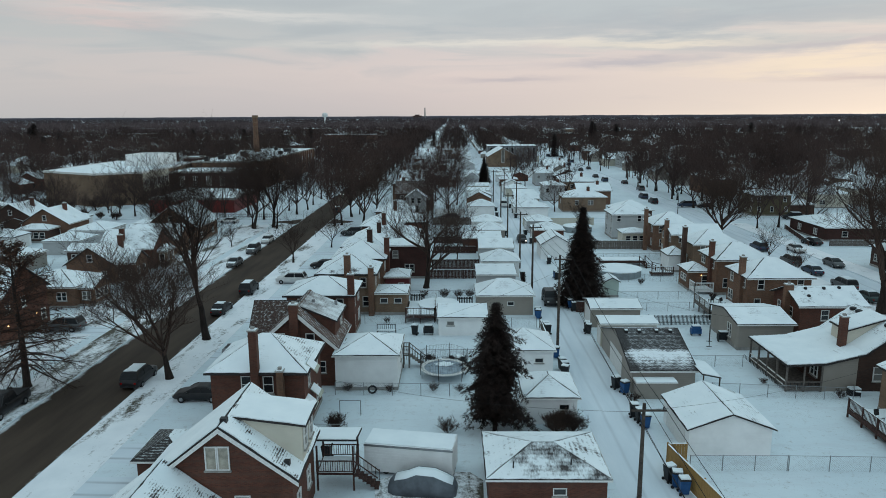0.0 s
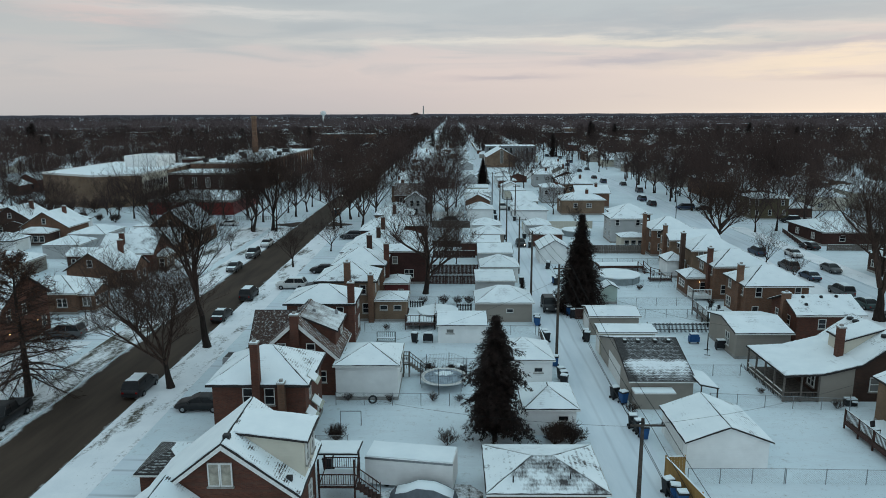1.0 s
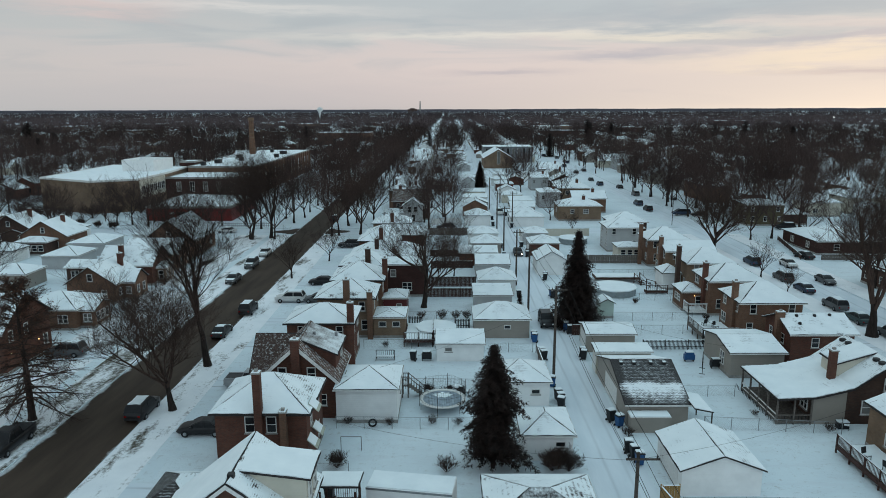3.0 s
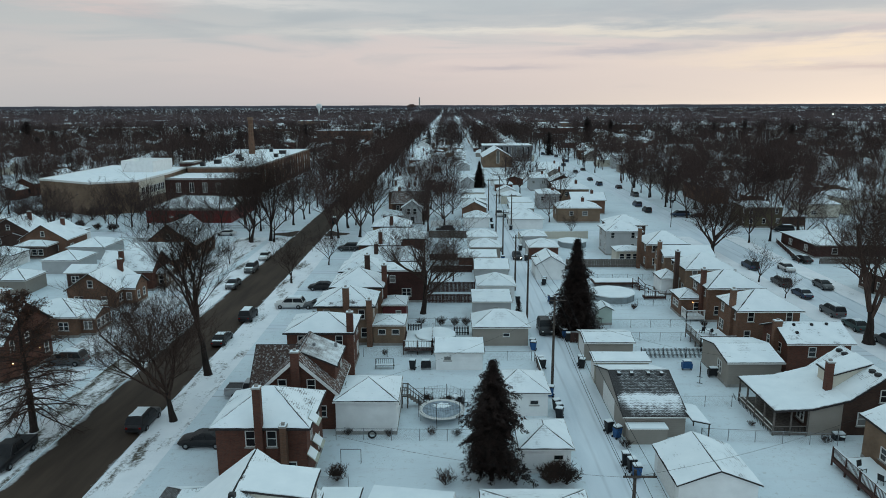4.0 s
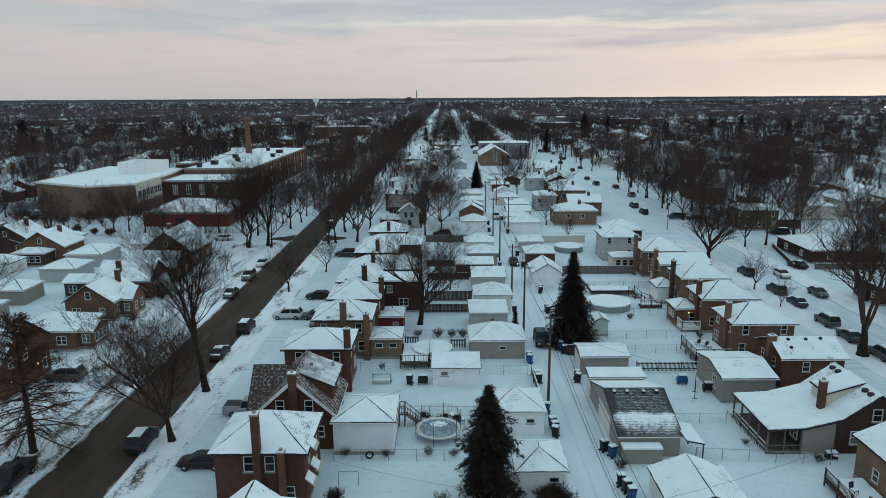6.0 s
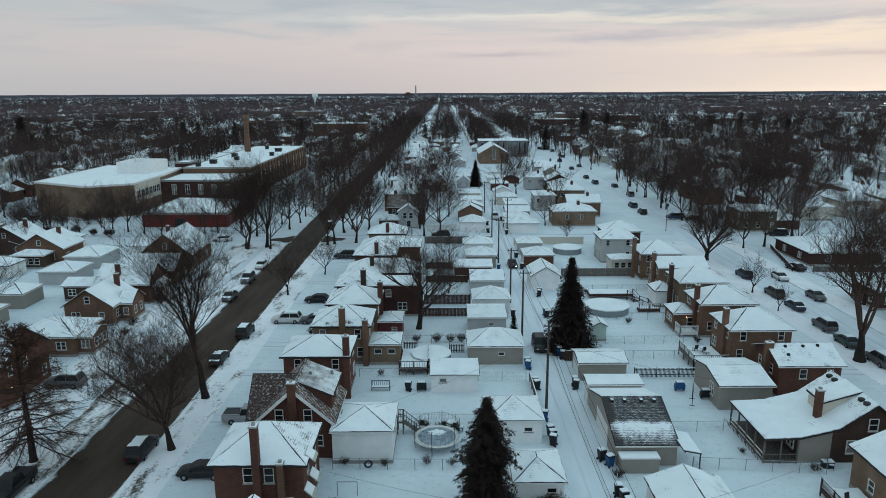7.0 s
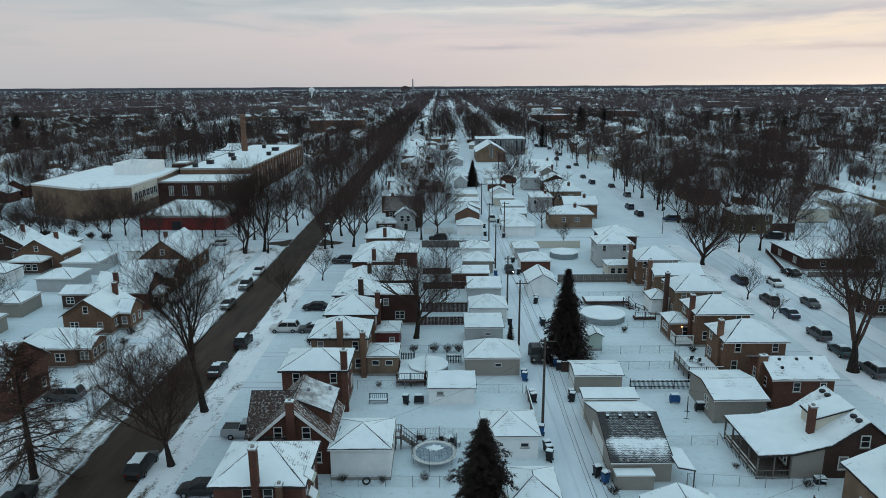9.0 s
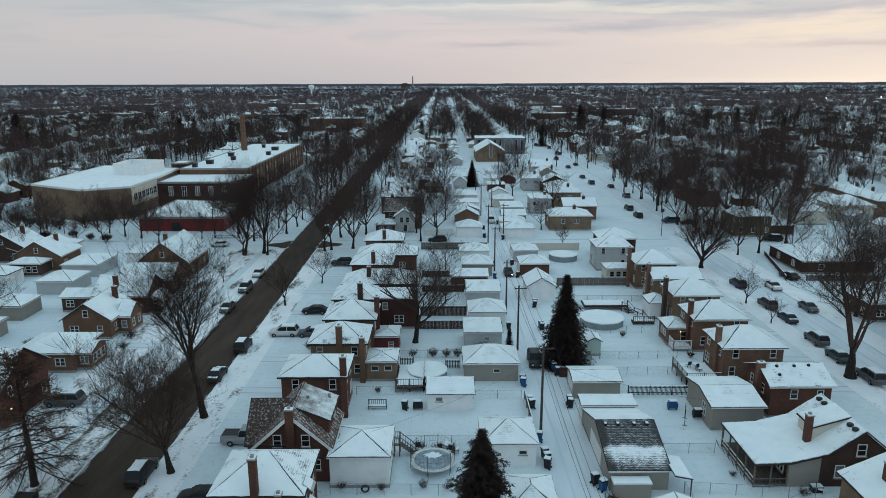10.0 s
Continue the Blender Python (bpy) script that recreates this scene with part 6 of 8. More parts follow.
BACKYARD_TREES = [("mid4", -0.8, 128.5, 0.5, 20), ("mid2", 1.2, 140.5, 0.55, 90), ("mid1", -8.5, 113.5, 0.6, 10), ("mid2", 1.0, 118.0, 0.5, 40), ("mid3", -23.5, 131.0, 0.55, 80),
                  ("mid2", 1.5, 194, 0.9, 100), ("mid1", -9, 226, 1.0, 260)]
FAR_LOT_TREES = [("mid1", 69, 88, 1.0, 40), ("mid3", 75, 103.5, 0.9, 70), ("mid0", 84, 110, 1.0, 130), ("mid2", 70, 184, 1.5, 10), ("mid4", 80, 187, 1.55, 60), ("mid0", 85, 163, 1.3, 100),
                 ("mid1", 89, 180, 1.55, 150), ("mid2", 80.5, 151, 0.8, 200), ("mid3", 100, 162, 0.9, 240), ("mid4", 74, 202, 1.5, 290), ("mid0", 71, 174, 1.2, 330),
                 ("mid1", 88, 196, 1.55, 20), ("mid2", 97, 206, 1.5, 80), ("mid3", 106, 196, 1.4, 140), ("mid1", 70, 216, 1.4, 10), ("mid4", 84, 223, 1.5, 70),
                 ("mid0", 100, 228, 1.5, 130), ("mid3", 78, 240, 1.5, 200), ("mid2", 92, 250, 1.5, 240), ("mid1", 70, 255, 1.4, 280)]
for k, x, y, s, a in STREET_TREES + LOT_TREES + SCHOOL_TREES + CORNER_TREES + CROSSING_TREES + BACKYARD_TREES + FAR_LOT_TREES:
    plant(k, x, y, s, a, "small bare ornamental tree standing in snow" if k == "small" else "tall bare broadleaf tree standing in snow")


def spruce(seed, h, rad, bare=0.12, dens=1.0, lump=0.0, full=1.0, spray=0.40, sprays=4, even=0.7, taper=0.75):
    r = random.Random(seed)
    trunk, crown = MB(), MB()
    trunk.tube([(0, 0, -0.1), (0, 0, h * 0.5), (0, 0, h * 0.97)], [h * 0.018, h * 0.012, 0.02], 6)
    z = h * bare
    while z < h * 0.985:
        f = (z - h * bare) / (h * (1 - bare))
        R = rad * min(1.0, (1 - f) * full) ** taper * r.uniform(0.62 / full ** 0.5, 1.12) + 0.15
        n = max(4, int((8 - 3 * f) * dens))
        off = r.random() * 6
        for i in range(n):
            a = off + 2 * math.pi * (i + r.uniform(-0.3, 0.3)) / n
            L = R * r.uniform(even, 1.12) * (1 + lump * noise.noise((math.cos(a) * 1.3, math.sin(a) * 1.3, z * 0.75 + seed)) * 2.2)
            d = Vector((math.cos(a), math.sin(a), 0))
            p0 = Vector((0, 0, z))
            droop = 0.25 + 0.25 * (1 - f)
            m = max(3, int(L / (0.55 * spray)))
            for j in range(m):
                g_ = (j + 0.6) / m
                side = Vector((-d.y, d.x, 0)) * r.uniform(-0.26, 0.26) * L * (1.1 - 0.6 * g_)
                c = p0 + d * L * g_ + side + Vector((0, 0, -droop * L * g_ * g_ + 0.12 * L * g_ - abs(r.gauss(0, 0.06))))
                wdt = (spray * (1 - g_ * 0.4)) * min(1, 0.4 + L / 2)
                for _ in range(sprays):
                    w = a + r.uniform(-1.7, 1.7)
                    u = Vector((math.cos(w), math.sin(w), r.uniform(-0.75, 0.1))) * wdt * r.uniform(0.9, 1.8)
                    v = Vector((-math.sin(w), math.cos(w), r.uniform(-0.5, 0.5))) * 0.15 * spray
                    o_ = c + Vector((r.gauss(0, 0.3), r.gauss(0, 0.3), r.gauss(0, 0.25))) * spray
                    crown.poly([o_ - v, o_ + u, o_ + v])
        z += h * 0.018 / dens + 0.06
    return trunk, crown


SPR = {}
for k, a in (("near", (3, 10.6, 2.3, 0.13, 1.75, 0.30, 2.2, 0.26, 12, 0.8, 0.9)), ("tall", (5, 12.9, 3.6, 0.04, 2.2, 0.16, 1.08, 0.34, 9, 0.75, 0.95)), ("far", (9, 12.0, 2.7, 0.03, 0.72, 0.2, 1.15, 0.95, 5))):
    t, c = spruce(*a)
    SPR[k] = (t.mesh("trunk", BARK_DARK), c.mesh("crown", NEEDLES))


def evergreen(k, x, y, s=1.0, turn=0, label="dark evergreen spruce standing in snow"):
    ob = thing("spruce", label, "tree", (x, y, 0), turn)
    ob.scale = (s, s, s)
    part("trunk", SPR[k][0], None, ob)
    part("crown", SPR[k][1], None, ob)


evergreen("near", 3.7, 52.1, 1.04, 0, "ragged dark evergreen spruce in a back yard")
evergreen("tall", 17.6, 90.0, 1.05, 40, "tall dense dark spruce beside the alley")
evergreen("tall", 12.1, 257.8, 0.78, 100, "dark spruce at the alley's far stretch")
for x, y, s in ((-205, 343, 1.35), (-214, 352, 1.1), (114.7, 216.7, 1.15), (120.1, 253.7, 1.25), (-226, 394, 1.4), (-160, 425, 1.5), (-152, 428, 1.45), (-127, 421, 1.5), (-118, 424, 1.3), (-96.4, 470, 1.5),
                (153, 476, 1.3), (-58, 352, 1.2), (200, 520, 1.4), (112.5, 560, 1.7), (116, 566, 1.5), (150, 300, 1.1), (-32, 430, 0.9), (-262, 430, 1.8), (-268, 436, 1.6), (214, 430, 1.5), (223, 520, 1.6), (62, 420, 1.2), (-12, 455, 1.2), (132, 560, 1.5)):
    evergreen("far", x, y, s, x)

# ---- poles and wires ----


def pole(x, y, h, arm=2.4, label="weathered wooden utility pole with a crossarm"):
    p = thing("utility_pole", label, "utility pole", (x, y, 0), group="poles along the alley")
    part("shaft", MB().tube([(0, 0, -0.2), (0, 0, h)], [0.17, 0.11], 8, True), WOOD_POLE, p)
    if arm:
        a = part("crossarm", MB().box(-arm / 2 + 0.3, arm / 2 + 0.3, -0.17, -0.07, h - 0.5, h - 0.38), WOOD_POLE, p)
        for u in (-arm / 2 + 0.45, 0.05, arm / 2 + 0.1):
            part("insulator", MB().tube([(u, -0.12, h - 0.37), (u, -0.12, h - 0.18)], 0.05, 6, True), DARK_METAL, a)
    return p


POLES = [(12.9, 8.0, 7.2), (12.8, 42.0, 6.8), (11.7, 71.2, 10.7), (11.7, 95.7, 10.1), (11.5, 112.0, 9.6), (11.6, 139.3, 9.6), (12.0, 165.2, 9.6), (16.2, 170.0, 9.0), (12.2, 200.0, 9.5), (16.4, 214.0, 9.0), (12.2, 232.0, 9.5)]
for x, y, h in POLES:
    pole(x, y, h, 2.3 if y < 50 else 1.8)


def wire(a, b, sag, r=0.02):
    pts = [Vector(a).lerp(Vector(b), i / 10) - Vector((0, 0, sag * 4 * (i / 10) * (1 - i / 10))) for i in range(11)]
    single("wire", MB().tube(pts, r, 3), RUBBER, "thin black overhead cable between poles", "cable", group="overhead cables")


line = [p for p in POLES if p[0] < 14]
for (ax, ay, ah), (bx, by, bh) in zip(line, line[1:]):
    for u, dz in ((-0.75, -0.2), (0.35, -0.2), (1.3, -0.2), (0.1, -1.6)):
        wire((ax + u, ay - 0.12, ah + dz), (bx + u, by - 0.12, bh + dz), (by - ay) * 0.02)
wire((12.8, 42, 6.2), (-9.3, 50.5, 5.0), 0.6, 0.011)
wire((12.8, 42, 6.3), (38, 56, 4.4), 0.6, 0.011)
wire((11.7, 71.2, 9.0), (31.5, 71.5, 3.6), 0.7, 0.011)
wire((11.7, 71.2, 9.0), (-10.6, 62.0, 3.9), 0.7, 0.011)

# ---- vehicles ----


def loft(mb, secs):
    """Skin over cross-sections given as lists of points of equal count, closed at both ends."""
    n, m = len(mb.v), len(secs[0])
    for s in secs:
        mb.v += [tuple(p) for p in s]
    for i in range(len(secs) - 1):
        for j in range(m):
            k = (j + 1) % m
            mb.f.append((n + i * m + j, n + i * m + k, n + (i + 1) * m + k, n + (i + 1) * m + j))
            mb.s.append(0)
    mb.f.append(tuple(n + j for j in reversed(range(m))))
    mb.f.append(tuple(n + (len(secs) - 1) * m + j for j in range(m)))
    mb.s += [0, 0]
    return mb


def ring(y, w, z0, z1, c=0.12):
    """A rounded rectangle across a thing at y."""
    return [(-w + c, y, z0), (w - c, y, z0), (w, y, z0 + c), (w, y, z1 - c), (w - c, y, z1), (-w + c, y, z1), (-w, y, z1 - c), (-w, y, z0 + c)]


def hull(y, w, z0, z1):
    """A car body's cross-section at y: tucked sills, full flanks, rounded shoulders."""
    m = z0 + (z1 - z0) * 0.55
    half = [(w * 0.86, z0), (w * 0.97, z0 + 0.10), (w, m), (w * 0.975, z1 - 0.13), (w * 0.90, z1 - 0.03), (w * 0.74, z1), (w * 0.4, z1 + 0.015)]
    return [(x, y, z) for x, z in half] + [(-x, y, z) for x, z in reversed(half)]


# length, half width, height of the body along it from tail to nose, glasshouse on the belt, its roof
CARS = {"sedan": dict(L=4.6, W=0.9, top=(0.70, 0.88, 0.96, 0.97, 0.97, 0.95, 0.88, 0.76, 0.58), belt=0.95, roofz=1.43, cab=(-1.72, 1.18), slope=(0.78, 0.98)),
        "suv": dict(L=4.7, W=0.95, top=(0.92, 1.06, 1.10, 1.10, 1.10, 1.09, 1.05, 0.96, 0.72), belt=1.08, roofz=1.76, cab=(-2.22, 1.2), slope=(0.42, 0.85)),
        "van": dict(L=5.0, W=0.98, top=(0.92, 1.05, 1.08, 1.08, 1.08, 1.06, 1.0, 0.9, 0.68), belt=1.06, roofz=1.76, cab=(-2.4, 1.7), slope=(0.32, 1.1)),
        "pickup": dict(L=5.6, W=0.98, top=(1.08, 1.12, 1.12, 1.12, 1.14, 1.14, 1.12, 1.04, 0.8), belt=1.12, roofz=1.86, cab=(-0.8, 1.35), slope=(0.2, 0.75))}


def car(kind, paint, x, y, turn, label, snow=0.8, lights=False, z=0.0, pillars=True):
    """turn 0: nose towards +y."""
    k = CARS[kind]
    L, W = k["L"], k["W"]
    c = thing("car" if kind != "pickup" else "pickup_truck", label, "car" if kind != "pickup" else "pickup truck", (x, y, z), turn)
    e = L / 2
    ys_ = (-e, -e + 0.12, -e * 0.72, -e * 0.3, e * 0.1, e * 0.48, e * 0.72, e - 0.22, e)
    ws_ = (0.86, 0.94, 0.99, 1.0, 1.0, 1.0, 0.985, 0.93, 0.80)
    zs_ = (0.42, 0.32, 0.25, 0.24, 0.24, 0.24, 0.26, 0.32, 0.40)
    body = part("body", loft(MB(), [hull(a, W * b, z0, z1) for a, b, z0, z1 in zip(ys_, ws_, zs_, k["top"])]), PAINTS[paint], c, smooth=True)
    c0, c1 = k["cab"]
    s0, s1 = k["slope"]
    zr, zb = k["roofz"], k["belt"] - 0.04
    gw, rw = W * 0.90, W * 0.70
    q = lambda f, w, z_: [(-w, c0 + s0 * f, z_), (w, c0 + s0 * f, z_), (w, c1 - s1 * f, z_), (-w, c1 - s1 * f, z_)]
    part("window", loft(MB(), [q(0, gw, zb), q(0.55, gw * 0.55 + rw * 0.47, zb + (zr - zb) * 0.6), q(1.0, rw + 0.02, zr - 0.06)]), CAR_GLASS, c, "dark car glazing")
    rf_ = loft(MB(), [q(0.94, rw + 0.045, zr - 0.09), q(0.98, rw + 0.02, zr - 0.03), q(1.18, rw - 0.14, zr + 0.005)])
    part("roof", rf_, PAINTS[paint], c)
    for sx in (-1, 1):
        mid = 0.52 * c0 + 0.48 * c1
        for ya, yb in ((c0 + 0.03, c0 + s0), (c1 - 0.03, c1 - s1), (mid, mid)) if pillars else ():
            part("pillar", MB().tube([(sx * (gw + 0.004), ya, zb), (sx * (gw * 0.53 + rw * 0.49), ya * 0.45 + yb * 0.55, zb + (zr - zb) * 0.6), (sx * (rw + 0.03), yb, zr - 0.06)], 0.05, 4, True), PAINTS[paint], c)
    for sx in (-1, 1):
        for wy in (-e * 0.6, e * 0.62):
            w_ = part("wheel", MB().tube([(sx * (W - 0.2), wy, 0.34), (sx * (W + 0.012), wy, 0.34), (sx * (W + 0.022), wy, 0.34)], [0.34, 0.34, 0.27], 14, True), RUBBER, c)
            part("rim", MB().tube([(sx * (W - 0.1), wy, 0.34), (sx * (W + 0.03), wy, 0.34)], [0.2, 0.17], 10, True), METAL, w_)
        hz = k["top"][-2]
        part("headlight", MB().box(min(sx * 0.48, sx * 0.76) * W, max(sx * 0.48, sx * 0.76) * W, e - 0.12, e + 0.012, hz * 0.72, hz * 0.86), LIT_WHITE if lights else CLEAR_LENS, c)
        part("taillight", MB().box(min(sx * 0.58, sx * 0.80) * W, max(sx * 0.58, sx * 0.80) * W, -e - 0.012, -e + 0.08, k["belt"] * 0.64, k["belt"] * 0.80), LAMP_GLASS, c)
        if pillars:
            part("mirror", MB().box(min(sx * W, sx * (W + 0.16)), max(sx * W, sx * (W + 0.16)), c1 - 0.42, c1 - 0.28, zb, zb + 0.15), PAINTS[paint], c)
    part("bumper", MB().box(-W * 0.8, W * 0.8, -e - 0.05, -e + 0.05, 0.40, 0.56), DARK_METAL if paint in ("black", "blue", "green") else PAINTS[paint], c)
    if kind == "pickup":
        for sx in (-1, 1):
            part("bed_side", MB().box(min(sx * W * 0.80, sx * W * 0.93), max(sx * W * 0.80, sx * W * 0.93), -e + 0.1, c0 - 0.05, k["belt"], k["belt"] + 0.12), PAINTS[paint], c)
        part("bed", MB().box(-W * 0.79, W * 0.79, -e + 0.12, c0 - 0.06, k["belt"] + 0.012, k["belt"] + 0.05), DARK_METAL, c)
    if snow > 0.3:
        lp, _ = inset_loop([(-rw, c0 + s0, zr + 0.006), (rw, c0 + s0, zr + 0.006), (rw, c1 - s1, zr + 0.006), (-rw, c1 - s1, zr + 0.006)], 0.05, 0.12, 0.4)
        part("snow", MB().prism(lp, (0, 0, 0.06)), SNOW, c)
    if snow > 0.7:
        h0, h1 = k["top"][5], k["top"][7]
        lp, _ = inset_loop([(-W * 0.78, c1 + 0.12, h0 + 0.02), (W * 0.78, c1 + 0.12, h0 + 0.02), (W * 0.7, e - 0.3, h1 + 0.05), (-W * 0.7, e - 0.3, h1 + 0.05)], 0.03, 0.14, 0.4)
        part("snow", MB().prism(lp, (0, 0, 0.05)), SNOW, c)
        if kind == "sedan":
            lp, _ = inset_loop([(-W * 0.75, -e + 0.14, 0.93), (W * 0.75, -e + 0.14, 0.93), (W * 0.75, c0 - 0.02, 0.985), (-W * 0.75, c0 - 0.02, 0.985)], 0.03, 0.1, 0.4)
            part("snow", MB().prism(lp, (0, 0, 0.05)), SNOW, c)
    return c


WEST_CARS = [("suv", "black", -30.4, 62.6, 0, 0.5, "dark maroon-black suv parked at the kerb with snow on its roof"),
             ("sedan", "black", -22.8, 58.2, 90, 0.2, "black sedan parked on a driveway"), ("pickup", "silver", -21.4, 69.2, -90, 0.0, "silver pickup truck parked on a driveway"),
             ("sedan", "black", -30.3, 86.6, 0, 0.9, "dark sedan parked at the kerb under snow"), ("suv", "black", -29.6, 96.6, 0, 0.9, "dark suv parked at the kerb with snowy roof"),
             ("suv", "white", -24.6, 102.2, 90, 0.4, "white suv parked on a driveway"), ("sedan", "grey", -20.2, 102.0, 90, 0.4, "grey sedan beside a house"),
             ("sedan", "black", -21.6, 112.8, 90, 0.3, "black sedan parked on a driveway"), ("suv", "black", -21.4, 144.4, 90, 0.2, "black suv parked on a driveway"),
             ("sedan", "white", -37.6, 136.6, 180, 0.9, "white sedan parked at the kerb"), ("suv", "grey", -37.4, 126.0, 180, 0.9, "grey suv parked at the kerb under snow"),
             ("sedan", "grey", -37.4, 114.6, 180, 0.9, "snow-covered sedan parked at the kerb"), ("pickup", "black", -39.2, 55.4, 180, 0.2, "black pickup truck parked at the kerb"),
             ("suv", "grey", -46.8, 78.6, 90, 0.5, "grey suv parked on a driveway"), ("suv", "black", -0.6, 166.6, 90, 0.0, "black suv standing in the cross street"),
             ("sedan", "white", -54.0, 163.0, 90, 0.6, "white sedan parked on the cross street"), ("suv", "black", -30.4, 180.0, 0, 0.5, "black suv parked at the kerb"),
             ("sedan", "black", -35.4, 221.0, 180, 0.3, "dark car on the wet street with its headlights lit")]
EAST_CARS = [("suv", "black", 13.6, 90.6, 180, 0.3, "black suv parked in the alley"), ("sedan", "black", 14.3, 136.6, 180, 0.1, "dark car in the alley with its headlights lit"),
             ("suv", "white", 14.6, 190.4, 180, 0.4, "white suv in the alley"), ("suv", "grey", 58.4, 115.6, 0, 0.6, "grey suv parked at the kerb"),
             ("sedan", "blue", 58.4, 108.4, 0, 0.8, "dark blue sedan parked at the kerb"), ("suv", "grey", 57.8, 98.2, 0, 0.9, "grey suv parked at the kerb with snow on its hood"),
             ("sedan", "green", 57.4, 91.6, 0, 0.6, "dark green sedan parked at the kerb"), ("suv", "grey", 57.8, 84.6, 0, 0.8, "grey suv parked at the kerb under snow"),
             ("sedan", "grey", 64.8, 113.8, 180, 0.6, "grey sedan parked at the kerb"), ("suv", "blue", 58.4, 128.0, 0, 0.7, "dark blue suv parked at the kerb"),
             ("sedan", "white", 64.6, 126.4, 180, 0.9, "white sedan parked at the kerb"), ("suv", "black", 83.3, 166.4, 80, 0.5, "dark suv parked by a corner house"), ("sedan", "black", 70.9, 133.0, 12, 0.7, "dark sedan parked beside a low brick house"), ("sedan", "black", 69.4, 186.6, 85, 0.5, "black sedan parked at a snowy corner"),
             ("van", "blue", 65.2, 189.0, 90, 0.6, "dark blue van parked by the street"), ("suv", "black", 58.4, 197.6, 0, 0.5, "black suv parked at the kerb")]
for k, p, x, y, a, s, lab in WEST_CARS + EAST_CARS:
    car(k, p, x, y, a, lab, s, "lit" in lab, pillars=y < 120, z=LOW if (abs(x - WEST) < 3.7 or abs(x - EAST) < 3.7 or abs(y - CROSS) < 4) else 0.012)
PARKED = [car("sedan", "black", 0, -60, 0, "dark sedan parked on the snowy side street", 0.6, pillars=False), car("suv", "grey", 4, -60, 0, "grey suv parked on the snowy side street", 0.6, pillars=False), car("van", "blue", 8, -60, 0, "blue van parked on the snowy side street", 0.6, pillars=False)]
for i in range(12):
    copy_thing(rng.choice(PARKED), pose(EAST + rng.choice((-2.7, 2.7)), 212 + i * 19 + rng.uniform(-8, 8), LOW))
for o in [q for c_ in PARKED for q in (*c_.children_recursive, c_)]:
    bpy.data.objects.remove(o)

# car under a grey cover
cc = MB()
secs = []
for y, w, t in ((-2.35, 0.55, 0.5), (-2.1, 0.85, 0.85), (-1.5, 0.98, 1.12), (-0.8, 0.98, 1.42), (0.4, 0.98, 1.48), (1.1, 0.99, 1.15), (1.9, 0.92, 0.95), (2.35, 0.6, 0.55)):
    secs.append([(-w, y, 0.02), (w, y, 0.02), (w * 0.98, y, t * 0.55), (w * 0.72, y, t * 0.96), (0, y, t), (-w * 0.72, y, t * 0.96), (-w * 0.98, y, t * 0.55)])
cv = thing("covered_car", "car under a grey fitted cover with snow on top", "car", (-1.8, 42.9, 0), 84)
part("cover", loft(cc, secs), COVER_GREY, cv, smooth=True)
rows_ = [(s[3][0] * 0.85, s[3][1], s[3][2], s[4][2]) for s in secs[1:-1]]
part("snow", loft(MB(), [[(w, y, zs - 0.05), (w * 0.95, y, zs + 0.04), (0, y, zc + 0.09), (-w * 0.95, y, zs + 0.04), (-w, y, zs - 0.05)] for w, y, zs, zc in rows_]), SNOW, cv, smooth=True)

# ---- farther houses on the same street grid ----


def simple_house(w, d, e, r, kind, mat, lab, seed):
    h_ = thing("house", lab, "house", (0, -60, 0), group="houses farther off")
    wins = two_storey(w, d, seed) if e > 4.6 else one_storey(w, d, seed)
    b_ = MB()
    walls(h_, w, d, e + 0.2, mat, [(*q[:5], "far") for q in wins if q[0] == "S"][:2], {"gable_x": "x", "gable_y": "y"}.get(kind, ""), r - 0.2)
    roof(h_, kind, w, d, 0.4, e, r, (SNOW_ROOF,), gutters=False)
    chimney(h_, -w * 0.3, d * 0.1, e + r + 0.6, 0.7, 0.6, BRICK_RED, e)
    return h_


MODELS = [simple_house(7.6, 8.6, 5.1, 2.0, "hip", BRICK_ORANGE, "two-storey brown brick house with snowy hip roof", 1), simple_house(8, 9, 3.3, 2.6, "gable_y", SIDING_TAUPE, "taupe house with snowy gable roof", 2),
          simple_house(9.4, 7.4, 3.2, 2.3, "gable_x", SIDING_CREAM, "pale house with snowy gable roof", 3), simple_house(8, 8, 3.1, 1.9, "hip", BRICK_TAN, "tan bungalow with snowy hip roof", 4),
          simple_house(8.4, 9.6, 4.9, 2.4, "gable_x", SIDING_GREY, "grey two-storey house with snowy roof", 5)]
GAR = [garage(-3, 3, -80, -74.5, 2.4, 1.3, "hip", SIDING_WHITE, "white garage with snowy roof", (S_,), "W", False), garage(-3, 3, -90, -84.5, 2.4, 1.4, "gable_y", SIDING_GREY, "grey garage with snowy gable", (S_,), "W", False)]
CROSSES = (CROSS, 300.0, 440.0, 580.0)


def clearing(x, y):
    """Open stretches among the far trees, where roofs and streets show."""
    return noise.noise((x / 130.0, y / 260.0, 4.2)) + 0.5 * noise.noise((x / 48.0, y / 110.0, 9.1)) > 0.10 + 0.10 * min(1.0, y / 1500)


